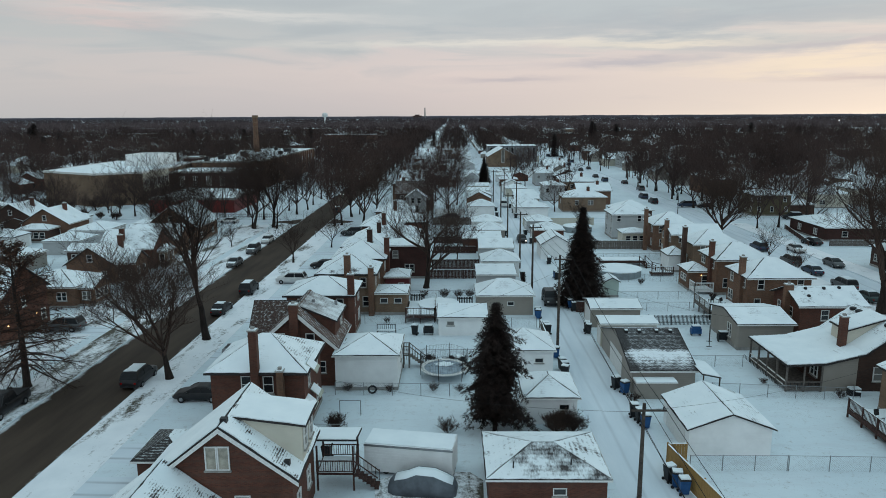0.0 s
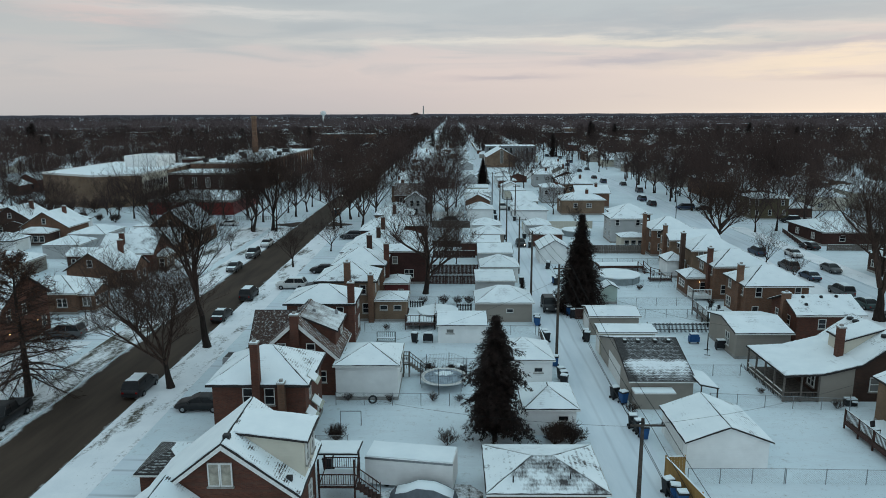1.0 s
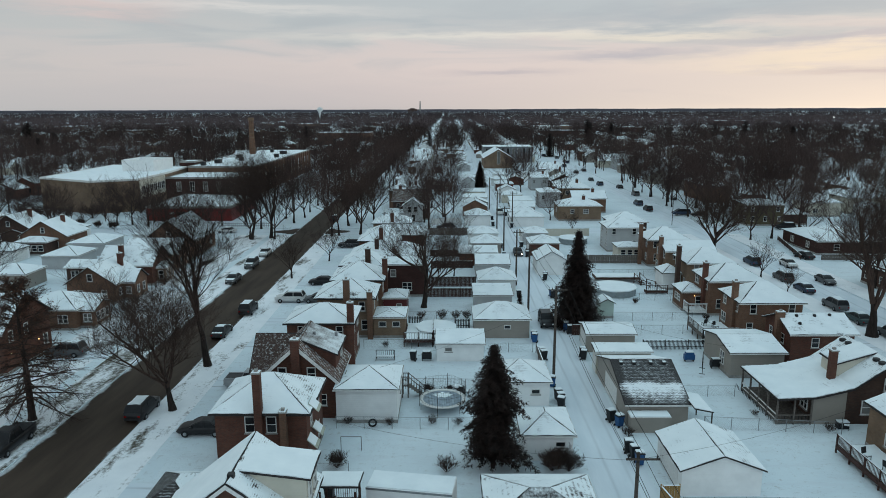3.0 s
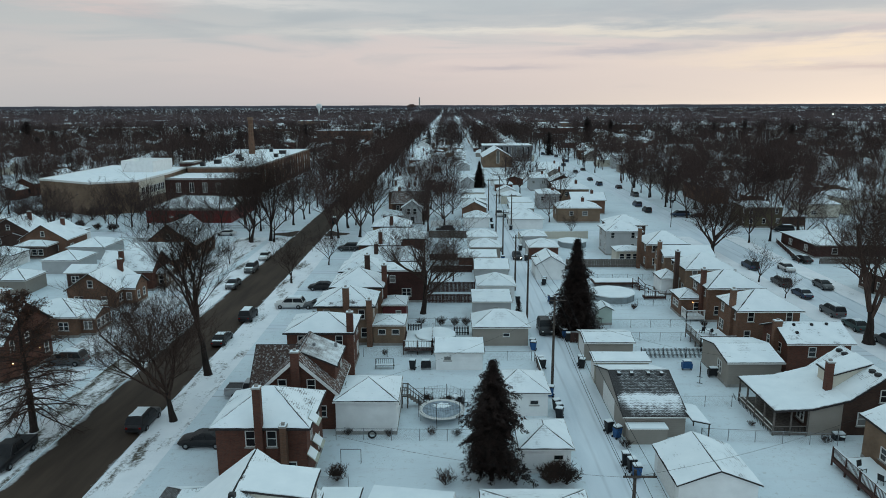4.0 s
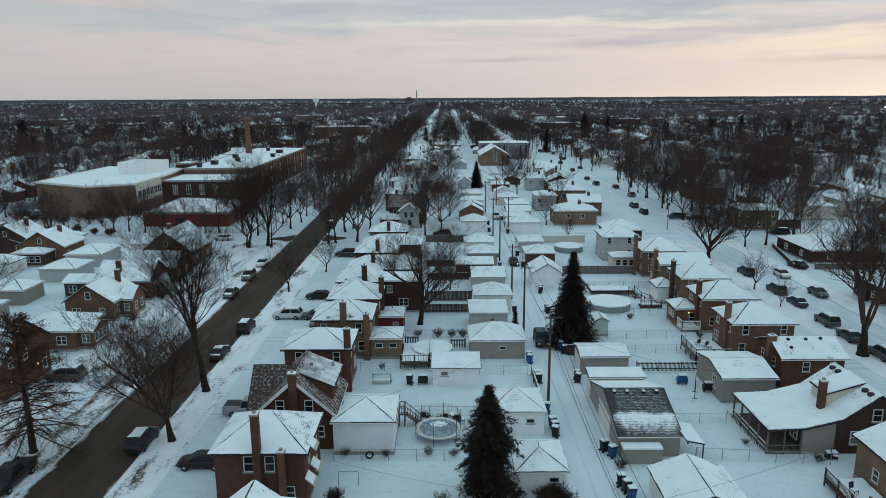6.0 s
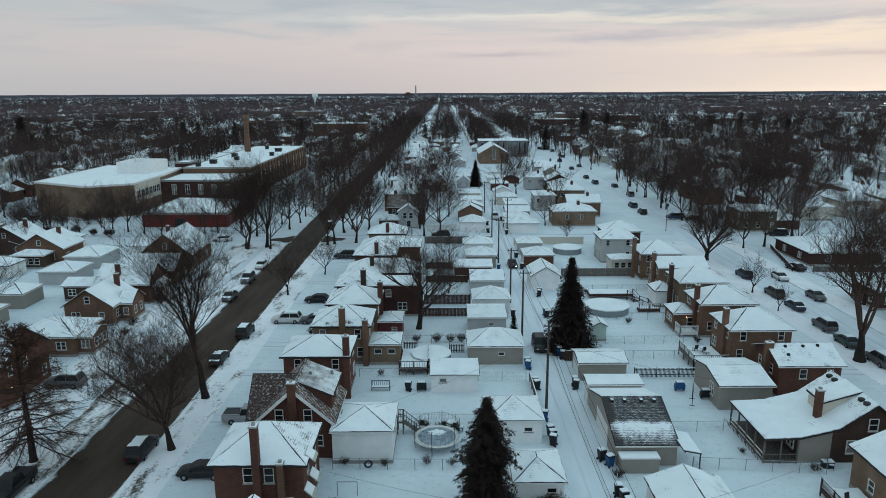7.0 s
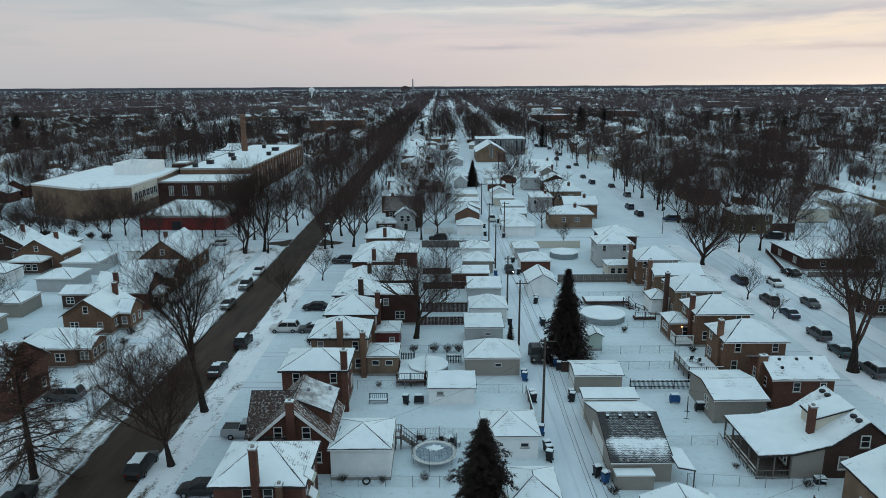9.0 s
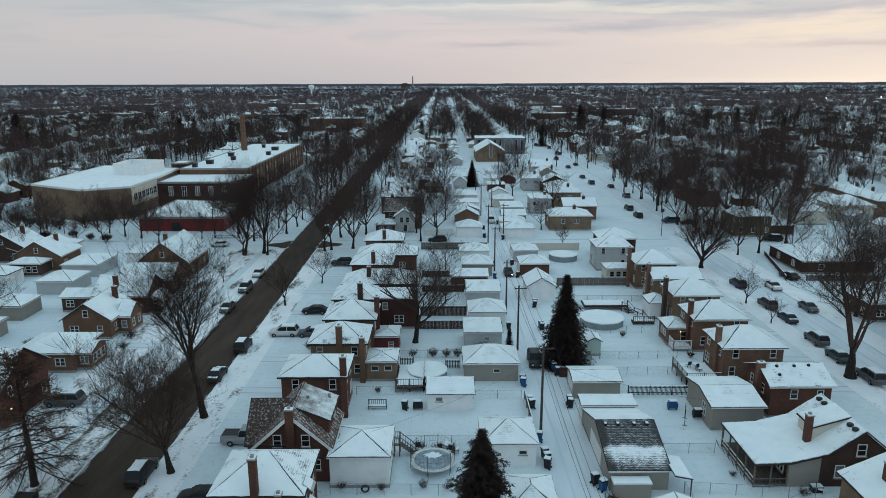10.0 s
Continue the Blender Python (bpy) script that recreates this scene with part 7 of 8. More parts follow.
count = 0
far_spots, tree_spots = [], []
r2 = random.Random(11)
for kblk in sorted(range(-30, 32), key=abs):
    al = ALLEY + 95 * kblk
    for side in (-1, 1):
        for j in range(0, 240):
            y = 36 + 10.7 * j
            hx = al + side * 28 + r2.uniform(-1.2, 1.2)
            gx = al + side * 6.6
            if abs(hx) > 0.72 * y + 60 or y > 2600:
                continue
            if any(abs(y - c) < 9 for c in CROSSES) or (y > 600 and j % 13 == 0):
                continue
            near = (kblk == 0 and (y < 204 if side < 0 else y < 262)) or (kblk == 0 and side < 0 and (216 < y < 236 or 244 < y < 304)) or (kblk == -1 and side > 0 and y < 162) or (kblk == -1 and 170 < y < 335 and -128 < hx < -50)
            if kblk == 1 and side < 0 and 90 < y < 150:
                near = True
            if kblk == 0 and side > 0 and 310 < y < 372:
                near = True
            if kblk == 1 and side < 0 and (y < 192 or r2.random() < 0.4):
                near = True
            if kblk == 1 and side < 0:
                hx += r2.uniform(-3, 5)
            if not near:
                yy = y + r2.uniform(-0.8, 0.8)
                if y < 400 and count < 84 and abs(kblk) < 4 and (kblk or y > 204):
                    copy_thing(r2.choice(MODELS), pose(hx, yy, 0, 0, 0, r2.choice((0, 180))))
                    count += 1
                    if r2.random() < 0.5 and not (kblk == 0 and y < 275):
                        copy_thing(r2.choice(GAR), pose(gx + r2.uniform(-0.8, 1.6) * side, yy + r2.uniform(-1.5, 2.5), 0, 0, 0, 180 if side < 0 else 0))
                else:
                    if y > 420 and abs(hx) > 60 and r2.random() < (0.12 if clearing(hx, y) else 0.72 if y < 900 else 0.9):
                        continue
                    wob = min(14.0, max(0.0, (y - 420) * 0.03)) if abs(hx) > 60 else 0.0
                    hx, yy, gx = hx + r2.uniform(-wob, wob), yy + r2.uniform(-wob, wob), gx + r2.uniform(-wob, wob)
                    far_spots.append((hx, yy, 3.0 + r2.random() * 2.6, r2.choice((0, 1))))
                    if r2.random() < ((0.95 if y > 275 else 0.0) if kblk == 0 else 0.6 if y < 500 else 0.25):
                        far_spots.append((gx, yy, 2.4, 0))
            if kblk in (0, 1, -1) and not near and y < 620:
                for q in range(2):
                    if r2.random() < (0.3 if kblk == 0 else 0.4) and not (kblk == 0 and y < 270):
                        far_spots.append((al + side * (18.5 - 5.5 * q) + r2.uniform(-2.6, 2.6), y + r2.uniform(-4, 4), r2.uniform(2.2, 2.9), r2.choice((0, 1))))
            if not near or y > 150:
                for q in range(0 if kblk == 0 and side > 0 and y < 430 else 2 if y < 700 else 1):
                    tree_spots.append((al + side * r2.choice((41.5, 41.5, 41.8, 21, 16, 34) if kblk or y > 430 else (41.5, 41.8, 38.5)) + r2.uniform(-1.5, 1.5), y + r2.uniform(-5, 5)))
for h_ in MODELS + GAR:
    for o in (*h_.children_recursive, h_):
        bpy.data.objects.remove(o)

# far roofs and walls in one sheet of small forms
far_spots += [(-126, 392, 4.2, 1), (-193.5, 348, 4.5, 1), (-212, 424, 5.2, 0), (-80, 514, 5.6, 0), (-62, 498, 3.4, 0), (-90, 462, 3.2, 0)]
fm = MB()
for x, y, e, k in far_spots:
    w, d = (8.2, 7.6) if e > 3 else (6.0, 5.6)
    w, d = (w * r2.uniform(0.9, 1.2), d * r2.uniform(0.9, 1.1))
    slot = r2.choice((0, 1, 1, 2, 2, 5, 6))
    rr = 2.2 if e > 3 else 1.3
    x0, x1, y0, y1 = x - w / 2, x + w / 2, y - d / 2, y + d / 2
    for p in ([(x0, y0), (x1, y0)], [(x1, y0), (x1, y1)], [(x0, y1), (x0, y0)]):
        fm.poly([(*p[0], 0), (*p[1], 0), (*p[1], e), (*p[0], e)], slot)
    o = 0.4
    a, b_, c_, d2 = (x0 - o, y0 - o, e), (x1 + o, y0 - o, e), (x1 + o, y1 + o, e), (x0 - o, y1 + o, e)
    if k:
        p, q = (x, y0 - o, e + rr), (x, y1 + o, e + rr)
        fm.poly([b_, c_, q, p], 3), fm.poly([d2, a, p, q], 3), fm.poly([(x0, y0, e), (x1, y0, e), (x, y0, e + rr)], slot)
    else:
        p, q = (x - 0.8, y, e + rr), (x + 0.8, y, e + rr)
        fm.poly([a, b_, q, p], 3), fm.poly([b_, c_, q], 3), fm.poly([c_, d2, p, q], 3), fm.poly([d2, a, p], 3)
    for sx in (-0.25, 0.25):
        if e > 3 and y < 900:
            fm.poly([(x + sx * w - 0.5, y0 - 0.02, 1.0), (x + sx * w + 0.5, y0 - 0.02, 1.0), (x + sx * w + 0.5, y0 - 0.02, 2.4), (x + sx * w - 0.5, y0 - 0.02, 2.4)], 4)
for i in range(150):
    y = 700 + 3000 * r2.random() ** 1.4
    x, w, d, e = r2.uniform(-0.66, 0.66) * y, r2.uniform(16, 34) * (1 + y / 1500), r2.uniform(16, 40), r2.uniform(4.5, 8.5)
    if abs(x) < 60 + 0.06 * y and y < 1500:
        continue
    fm.box(x - w / 2, x + w / 2, y - d / 2, y + d / 2, -0.1, e, r2.choice((0, 1, 2, 6, 7)))
    fm.box(x - w / 2 + 0.3, x + w / 2 - 0.3, y - d / 2 + 0.3, y + d / 2 - 0.3, e + 0.01, e + 0.3, 3)
single("far_houses", fm, [BRICK_RED, SIDING_WHITE, BRICK_TAN, SNOW, GLASS, SIDING_TAUPE, SIDING_GREY, BRICK_DARK], "many snowy roofs of houses far off", "houses", kind="stuff")

# trees of the middle distance, each a thing; the rest as woods
tree_spots.sort(key=lambda p: p[1])
woods = []
n_mid = 0
for x, y in tree_spots:
    if y < 60 or (abs(x - ALLEY) < 3) or abs(x - WEST) < 4.5 or abs(x - EAST) < 4.5 or (-125 < x < -55 and 175 < y < 335) or (17 < x < 48 and 315 < y < 365) or (abs(x - WEST) < 9 and 165 < y < 400):
        continue
    if y < 430 and n_mid < 110 and abs(x) < 0.72 * y + 25:
        kind = "mid%d" % r2.randrange(5) if y < 195 else "far%d" % r2.randrange(4)
        plant(kind, x, y, r2.uniform(0.7, 1.1), r2.uniform(0, 360), "bare broadleaf street tree among snowy houses", "bare trees of the district")
        n_mid += 1
    else:
        woods.append((x, y))
# double rows along the wet street past the crossing
for i in range(22):
    for x in (WEST - 6.6, WEST + 6.0):
        y = 176 + i * 10.5 + r2.uniform(-2, 2)
        west = x < WEST
        if (west and 300 < y) or (not west and y < 205):
            continue
        plant("mid%d" % r2.randrange(5) if y < 290 else "far%d" % r2.randrange(4), x + r2.uniform(-0.8, 0.8), y, (r2.uniform(0.85, 1.1) if y < 225 else r2.uniform(1.15, 1.45)) if west else r2.uniform(0.85, 1.1) if y < 290 else r2.uniform(1.0, 1.3), r2.uniform(0, 360), "bare street tree lining the wet street", "street trees")

for k in range(-14, 15):                    # rows of street trees
    for sx in (-6.2, 6.2):
        for j in range(110):
            x, y = WEST + 95 * k + sx + r2.uniform(-1.2, 1.2), 330 + 11 * j + r2.uniform(-3.5, 3.5)
            if abs(x) < 0.70 * y + 10 and not (k == 0 and y < 640 and (sx < 0 and y < 450 or r2.random() < 0.4)) and not (k == 1 and y < 520 and r2.random() < 0.6) and r2.random() < (0.50 if clearing(x, y) else 0.95):
                woods.append((x, y))
for i in range(7600):                       # trees of yards and gardens
    y = 330 + 1200 * r2.random() ** 0.8
    x = r2.uniform(-0.70, 0.70) * y
    m_ = (x - ALLEY + 47.5) % 95 - 47.5
    if abs(m_) < 4 or abs(m_) > 44 or abs(abs(m_) - 28) < 6 or (-30 < x < 58 and (y < 400 or r2.random() < 0.35)) or r2.random() < (0.72 if clearing(x, y) else 0.08):
        continue
    woods.append((x, y))
for i in range(9000):                       # the far distance
    y = 1400 + 1250 * r2.random()
    x = r2.uniform(-0.70, 0.70) * y
    if clearing(x, y) and r2.random() < 0.9:
        continue
    woods.append((x, y))


def tuft(seed, limbs, twigs, wd, ln, core=0):
    """A leafless crown for trees far away: a stem, rising limbs and a cloud of short twigs round them."""
    r = random.Random(seed)
    R, zc, rz = r.uniform(3.4, 4.6), r.uniform(7.0, 8.2), r.uniform(4.0, 5.2)
    tri = [((-0.22, 0, 0), (0.22, 0, 0), (0, 0, 7.5)), ((0, -0.22, 0), (0, 0.22, 0), (0, 0, 7.5))]

    def spot(lo):
        while True:
            p = Vector((r.uniform(-1, 1), r.uniform(-1, 1), r.uniform(-1, 1)))
            if lo < p.length < 1:
                return Vector((p.x * R, p.y * R, zc + p.z * rz))
    for i in range(core):
        p = spot(0.0) * 0.55 + Vector((0, 0, zc * 0.45))
        u, w = (Vector((r.uniform(-1, 1), r.uniform(-1, 1), r.uniform(-1, 1))) for _ in range(2))
        tri.append((tuple(p + u * R * 0.4), tuple(p + w * R * 0.25), tuple(p - (u + w) * R * 0.3)))
    for i in range(limbs):
        root, tip = Vector((0, 0, 2.2 + 3 * r.random())), spot(0.55)
        tip.z = max(tip.z, root.z + 1.5)
        d = tip - root
        s = Vector((-d.y, d.x, 0)).normalized() * wd * r.uniform(0.6, 1.0)
        tri.append((tuple(root + s), tuple(root - s), tuple(tip)))
    for i in range(twigs):
        p = spot(0.3)
        d = ((p - Vector((0, 0, zc - 4))).normalized() + Vector((r.uniform(-1, 1), r.uniform(-1, 1), r.uniform(-0.6, 0.8))) * 0.8).normalized() * ln * r.uniform(0.6, 1.3)
        s = d.cross(Vector((r.uniform(-1, 1), r.uniform(-1, 1), r.uniform(-1, 1)))).normalized() * wd * r.uniform(0.4, 0.7)
        tri.append((tuple(p + s), tuple(p - s), tuple(p + d)))
    return np.array(tri)


def wood(name, spots, templates, label, rs, mat):
    out = []
    for x, y in spots:
        t = templates[rs.randrange(len(templates))]
        a, s = rs.random() * 6.283, rs.uniform(0.65, 1.4)
        c, sn = math.cos(a) * s, math.sin(a) * s
        p = np.empty_like(t)
        p[..., 0], p[..., 1], p[..., 2] = t[..., 0] * c - t[..., 1] * sn + x, t[..., 0] * sn + t[..., 1] * c + y, t[..., 2] * s
        out.append(p)
    v = np.concatenate(out).reshape(-1, 3)
    me = bpy.data.meshes.new(name)
    n = len(v) // 3
    me.vertices.add(len(v)), me.loops.add(len(v)), me.polygons.add(n)
    me.vertices.foreach_set("co", v.ravel())
    me.loops.foreach_set("vertex_index", np.arange(len(v)))
    me.polygons.foreach_set("loop_start", np.arange(n) * 3)
    me.update(calc_edges=True)
    me.materials.append(mat)
    single(name, me, None, label, "woods", kind="stuff")


for i in range(70):                         # trees crowding the alley far off
    woods.append((ALLEY + r2.choice((-1, 1)) * r2.uniform(3.5, 13), r2.uniform(400, 900)))
near_w, mid_w, far_w = [p for p in woods if p[1] < 700], [p for p in woods if 700 <= p[1] < 1400], [p for p in woods if p[1] >= 1400]
yard = []
for i in range(1900):
    y = 172 + 320 * r2.random() ** 1.1
    x = r2.uniform(-0.72, 0.72) * y
    m_ = (x - ALLEY + 47.5) % 95 - 47.5
    if abs(m_) < 4 or abs(m_) > 43.5 or abs(abs(m_) - 28) < 6 or (-128 < x < -52 and 172 < y < 338) or (15 < x < 50 and 312 < y < 366) or (-4 < x < 60 and y < 420 and i % 9) or abs(x - EAST) < 6 or (100 < x < 130 and 180 < y < 205):
        continue
    if y < 255:
        if i % 4 == 0:
            plant("far%d" % r2.randrange(4), x, y, r2.uniform(0.6, 0.95), r2.uniform(0, 360), "bare broadleaf yard tree among snowy houses", "bare trees of the district")
        continue
    if -30 < x < 10 and i % 3:
        continue
    yard.append((x, y))
for i in range(190):                        # the dark wood behind the school
    x, y = r2.uniform(-240, -96), r2.uniform(262, 440)
    if not (-150 < x < -98 and 312 < y < 362):
        yard.append((x, y))
wood("yard_trees", yard, [tuft(i + 50, 26, 150, 0.1, 1.5) for i in range(8)], "bare dark yard trees among the houses", r2, WOODS_MID)
wood("bare_woods", near_w, [tuft(i, 14, 96, 0.21, 1.9, 0) for i in range(8)], "bare dark trees between far houses", r2, WOODS_MID)
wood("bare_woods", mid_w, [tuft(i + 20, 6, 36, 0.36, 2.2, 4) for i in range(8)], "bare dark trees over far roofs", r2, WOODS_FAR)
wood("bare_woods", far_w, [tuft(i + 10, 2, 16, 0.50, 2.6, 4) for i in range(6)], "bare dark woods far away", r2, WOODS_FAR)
rim = []
for i in range(7500):
    y = 2600 + 2300 * r2.random()
    rim.append((r2.uniform(-0.72, 0.72) * y, y))
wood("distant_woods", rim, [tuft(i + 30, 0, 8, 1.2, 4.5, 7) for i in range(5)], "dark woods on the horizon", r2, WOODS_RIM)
# the last rise of woodland at the horizon
bk = MB()
n = 260
ridge = [(-3600 + 7200 * i / n, 4900, 17 + 3.0 * noise.noise((i * 0.13, 0, 0)) + 1.2 * noise.noise((i * 0.9, 3, 0))) for i in range(n + 1)]
for (ax, ay, az), (bx, by, bz) in zip(ridge, ridge[1:]):
    bk.poly([(ax, 4900, -2), (bx, 4900, -2), (bx, 4900, bz), (ax, 4900, az)])
    bk.poly([(ax, 4900, az), (bx, 4900, bz), (bx, 4990, -2), (ax, 4990, -2)])
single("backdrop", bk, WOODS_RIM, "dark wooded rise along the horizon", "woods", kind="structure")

# ---- yards: fences, decks, pools, bins and other small things ----


def chain_fence(p, q, h=1.2, label="galvanised chain-link fence along a snowy yard"):
    p, q = Vector((*p, 0)), Vector((*q, 0))
    L = (q - p).length
    yaw = math.degrees(math.atan2(q.y - p.y, q.x - p.x))
    f = thing("chain_link_fence", label, "fence", (p.x, p.y, 0), yaw, "chain-link fences")
    n = max(1, round(L / 2.6))
    for i in range(n + 1):
        part("post", MB().tube([(L * i / n, 0, -0.1), (L * i / n, 0, h + 0.05)], 0.035, 5, True), METAL, f)
    part("rail", MB().tube([(0, 0, h), (L, 0, h)], 0.022, 4, True), METAL, f)
    w = MB()
    s, step = 0.0, 0.17
    while s < L - 0.01:
        e = min(s + h * 0.95, L)
        w.tube([(s, 0.012, 0.04), (e, 0.012, 0.04 + (e - s))], 0.0035, 3)
        w.tube([(s, -0.012, 0.04 + (e - s)), (e, -0.012, 0.04)], 0.0035, 3)
        s += step
    part("wire_mesh", w, METAL, f, "woven wire mesh")
    return f


for p, q in (((-10.6, 59.2), (2.6, 58.9)), ((-4.6, 68.4), (4.4, 68.2)), ((17.4, 45.6), (24.4, 45.6)), ((24.5, 45.6), (36.0, 45.3)), ((24.0, 59.2), (36.2, 58.0)), ((24.0, 57.0), (24.0, 59.1)),
             ((-10.6, 80.9), (-1.6, 80.9)), ((4.4, 79.6), (10.4, 79.6)), ((22.9, 86.6), (34.0, 86.6)), ((-10.8, 50.6), (-8.2, 50.6)),
             ((-9.6, 92.9), (3.6, 92.7)), ((-9.4, 113.6), (4.8, 113.4)), ((23.2, 92.2), (34.4, 92.2)), ((22.4, 102.6), (37.2, 102.6)), ((21.6, 118.4), (37.6, 118.4)), ((24.2, 66.4), (29.8, 66.4)), ((-29.0, 143.0), (-18.4, 143.0))):
    chain_fence(p, q)


def board_fence(p, q, h, mat, label, board=0.3, gap=0.02, name="wooden_fence"):
    p, q = Vector((*p, 0)), Vector((*q, 0))
    L = (q - p).length
    f = thing(name, label, "fence", (p.x, p.y, 0), math.degrees(math.atan2(q.y - p.y, q.x - p.x)))
    n = max(1, round(L / board))
    me = MB().box(0, L / n - gap, -0.012, 0.012, 0.06, h).mesh("board", mat)
    me2 = MB().box(0, L / n - gap, -0.012, 0.012, 0.06, h - 0.03).mesh("board", mat)
    for i in range(n):
        part("board", me if i % 3 else me2, None, f, m=pose(i * L / n, 0, 0))
    for z in (0.35, h - 0.3):
        part("rail", MB().box(0, L, 0.014, 0.06, z, z + 0.09), mat, f)
    m = max(1, round(L / 2.4))
    for i in range(m + 1):
        part("post", MB().box(L * i / m - 0.05, L * i / m + 0.05, 0.062, 0.16, 0, h + 0.06), mat, f)
    part("snow", MB().box(0.02, L - 0.02, -0.03, 0.08, h + 0.001, h + 0.035), SNOW, f)
    return f


board_fence((16.0, 46.3), (17.4, 46.35), 1.75, WOOD_YELLOW, "yellow new wooden fence panel at the alley", 0.2)
board_fence((15.95, 46.2), (17.2, 39.0), 1.75, WOOD_YELLOW, "yellow new wooden fence along the alley", 0.2)
board_fence((24.2, 80.4), (32.6, 80.4), 1.3, DARK_METAL, "dark picket fence with snow on its rail", 0.16, 0.09, "picket_fence")
board_fence((-5.4, 88.9), (-3.6, 88.9), 1.75, DARK_METAL, "dark railing at the back of a pool deck", 0.22, 0.1, "railing")
board_fence((0.9, 89.0), (2.9, 89.0), 1.3, DARK_METAL, "dark railing panel behind a snowed-over pool", 0.22, 0.1, "railing")
board_fence((73.4, 131.0), (88.0, 130.4), 1.2, WOOD_GREY, "low grey wooden fence before a brick house", 0.2)
board_fence((-3.4, 104.6), (4.6, 104.6), 1.5, WOOD_DECK, "dark brown wooden fence behind a yard", 0.22)
# added fence that stands in for the dark area behind this yard
board_fence((-3.2, 111.0), (4.6, 111.0), 1.8, WOOD_DECK, "tall dark wooden fence added to darken a yard", 0.22)
board_fence((23.0, 128.4), (36.6, 128.4), 1.7, WOOD_GREY, "grey-brown wooden privacy fence", 0.45)
board_fence((-4.4, 158.4), (11.2, 158.0), 1.8, WOOD_GREY, "long grey wooden fence by the cross street", 0.5)
board_fence((-3.6, 134.8), (4.4, 134.8), 1.4, WOOD_DECK, "dark brown wooden fence between yards", 0.5)
board_fence((-3.2, 124.6), (4.6, 124.6), 1.4, WOOD_DECK, "brown wooden fence between yards", 0.5)
board_fence((10.9, 70.4), (10.9, 79.4), 1.1, WOOD_GREY, "weathered fence along the alley", 0.4)
board_fence((16.6, 156.8), (33.0, 157.2), 1.8, SIDING_CREAM, "pale fence along the cross street", 0.6)
board_fence((69.6, 131.4), (74.6, 151.6), 1.0, WOOD_DECK, "dark wooden rail along a low brick house", 0.6)
board_fence((-4.2, 173.0), (3.4, 174.0), 1.7, TRIM, "white board fence by the cross street", 0.4)
board_fence((16.4, 86.0), (21.0, 85.6), 1.5, WOOD_DECK, "reddish wooden fence under the spruce", 0.3)
board_fence((-44.6, 170.4), (-58.0, 170.4), 1.2, METAL, "low railing before the school grounds", 0.5, 0.4, "railing")

BINS = {}


def bin_(x, y, mat, turn=0, label=""):
    if mat not in BINS:
        b = MB()
        n = [(-0.24, -0.28), (0.24, -0.28), (0.24, 0.28), (-0.24, 0.28)]
        loft(b, [[(u * 0.85, v * 0.85, 0.08) for u, v in n], [(u * 1.15, v * 1.12, 0.98) for u, v in n]])
        BINS[mat] = (b.mesh("body", mat), loft(MB(), [[(u * 1.22, v * 1.2, 0.985) for u, v in n], [(u * 1.2, v * 1.16, 1.05) for u, v in n], [(u * 0.8, v * 0.8, 1.1) for u, v in n]]).mesh("lid", BLACK_BIN),
                     MB().prism([(-0.25, -0.3, 1.09), (0.25, -0.3, 1.09), (0.22, 0.3, 1.09), (-0.22, 0.27, 1.09)], (0, 0, 0.09)).mesh("snow", SNOW), MB().tube([(-0.29, 0.26, 0.1), (-0.22, 0.26, 0.1)], 0.1, 8, True).mesh("wheel", RUBBER))
    t = thing("wheelie_bin", label or "plastic wheeled rubbish bin with snow on its lid", "rubbish bin", (x, y, 0.012), turn, "bins along the alley")
    t.scale = (1.15, 1.15, 1.1)
    b, l_, s, w = BINS[mat]
    part("body", b, None, t), part("lid", l_, None, t), part("snow", s, None, t)
    part("wheel", w, None, t), part("wheel", w, None, t, m=pose(0.51, 0, 0))
    return t


BL, BK_ = "blue plastic wheeled bin with snowy lid", "black plastic wheeled bin with snowy lid"
NEAR_BINS = [(15.6, 60.7, 0), (16.15, 59.6, 1), (15.7, 54.6, 0), (15.95, 53.6, 0), (16.1, 52.5, 1), (15.5, 44.2, 0), (15.75, 43.4, 1), (15.95, 42.5, 1), (11.2, 69.0, 1), (11.3, 65.6, 0), (11.4, 64.6, 0), (11.3, 63.6, 0), (11.1, 84.2, 1), (11.1, 83.2, 1), (11.3, 77.9, 0), (11.4, 77.0, 0), (16.2, 78.0, 0), (16.2, 77.1, 0), (15.9, 88.0, 1), (15.7, 89.0, 0), (16.2, 86.6, 0), (-4.2, 76.8, 0), (-9.2, 47.2, 0)]
FAR_BINS = [(16.6, 104.0, 0), (16.5, 105.0, 1), (16.9, 115.4, 0), (17.1, 116.6, 0), (11.2, 104.4, 0), (11.3, 125.4, 0), (11.2, 133.6, 1), (16.0, 134.4, 0), (15.8, 144.0, 0), (11.3, 143.0, 0), (11.4, 170.8, 0), (11.5, 171.8, 0), (16.0, 168.6, 0), (11.8, 180.6, 0), (16.2, 178.0, 0), (16.2, 187.4, 0)]
for x, y, c in NEAR_BINS + FAR_BINS:
    bin_(x, y, BLUE_BIN if c else BLACK_BIN, rng.uniform(-25, 25) + (90 if x > 13 else -90), BL if c else BK_)

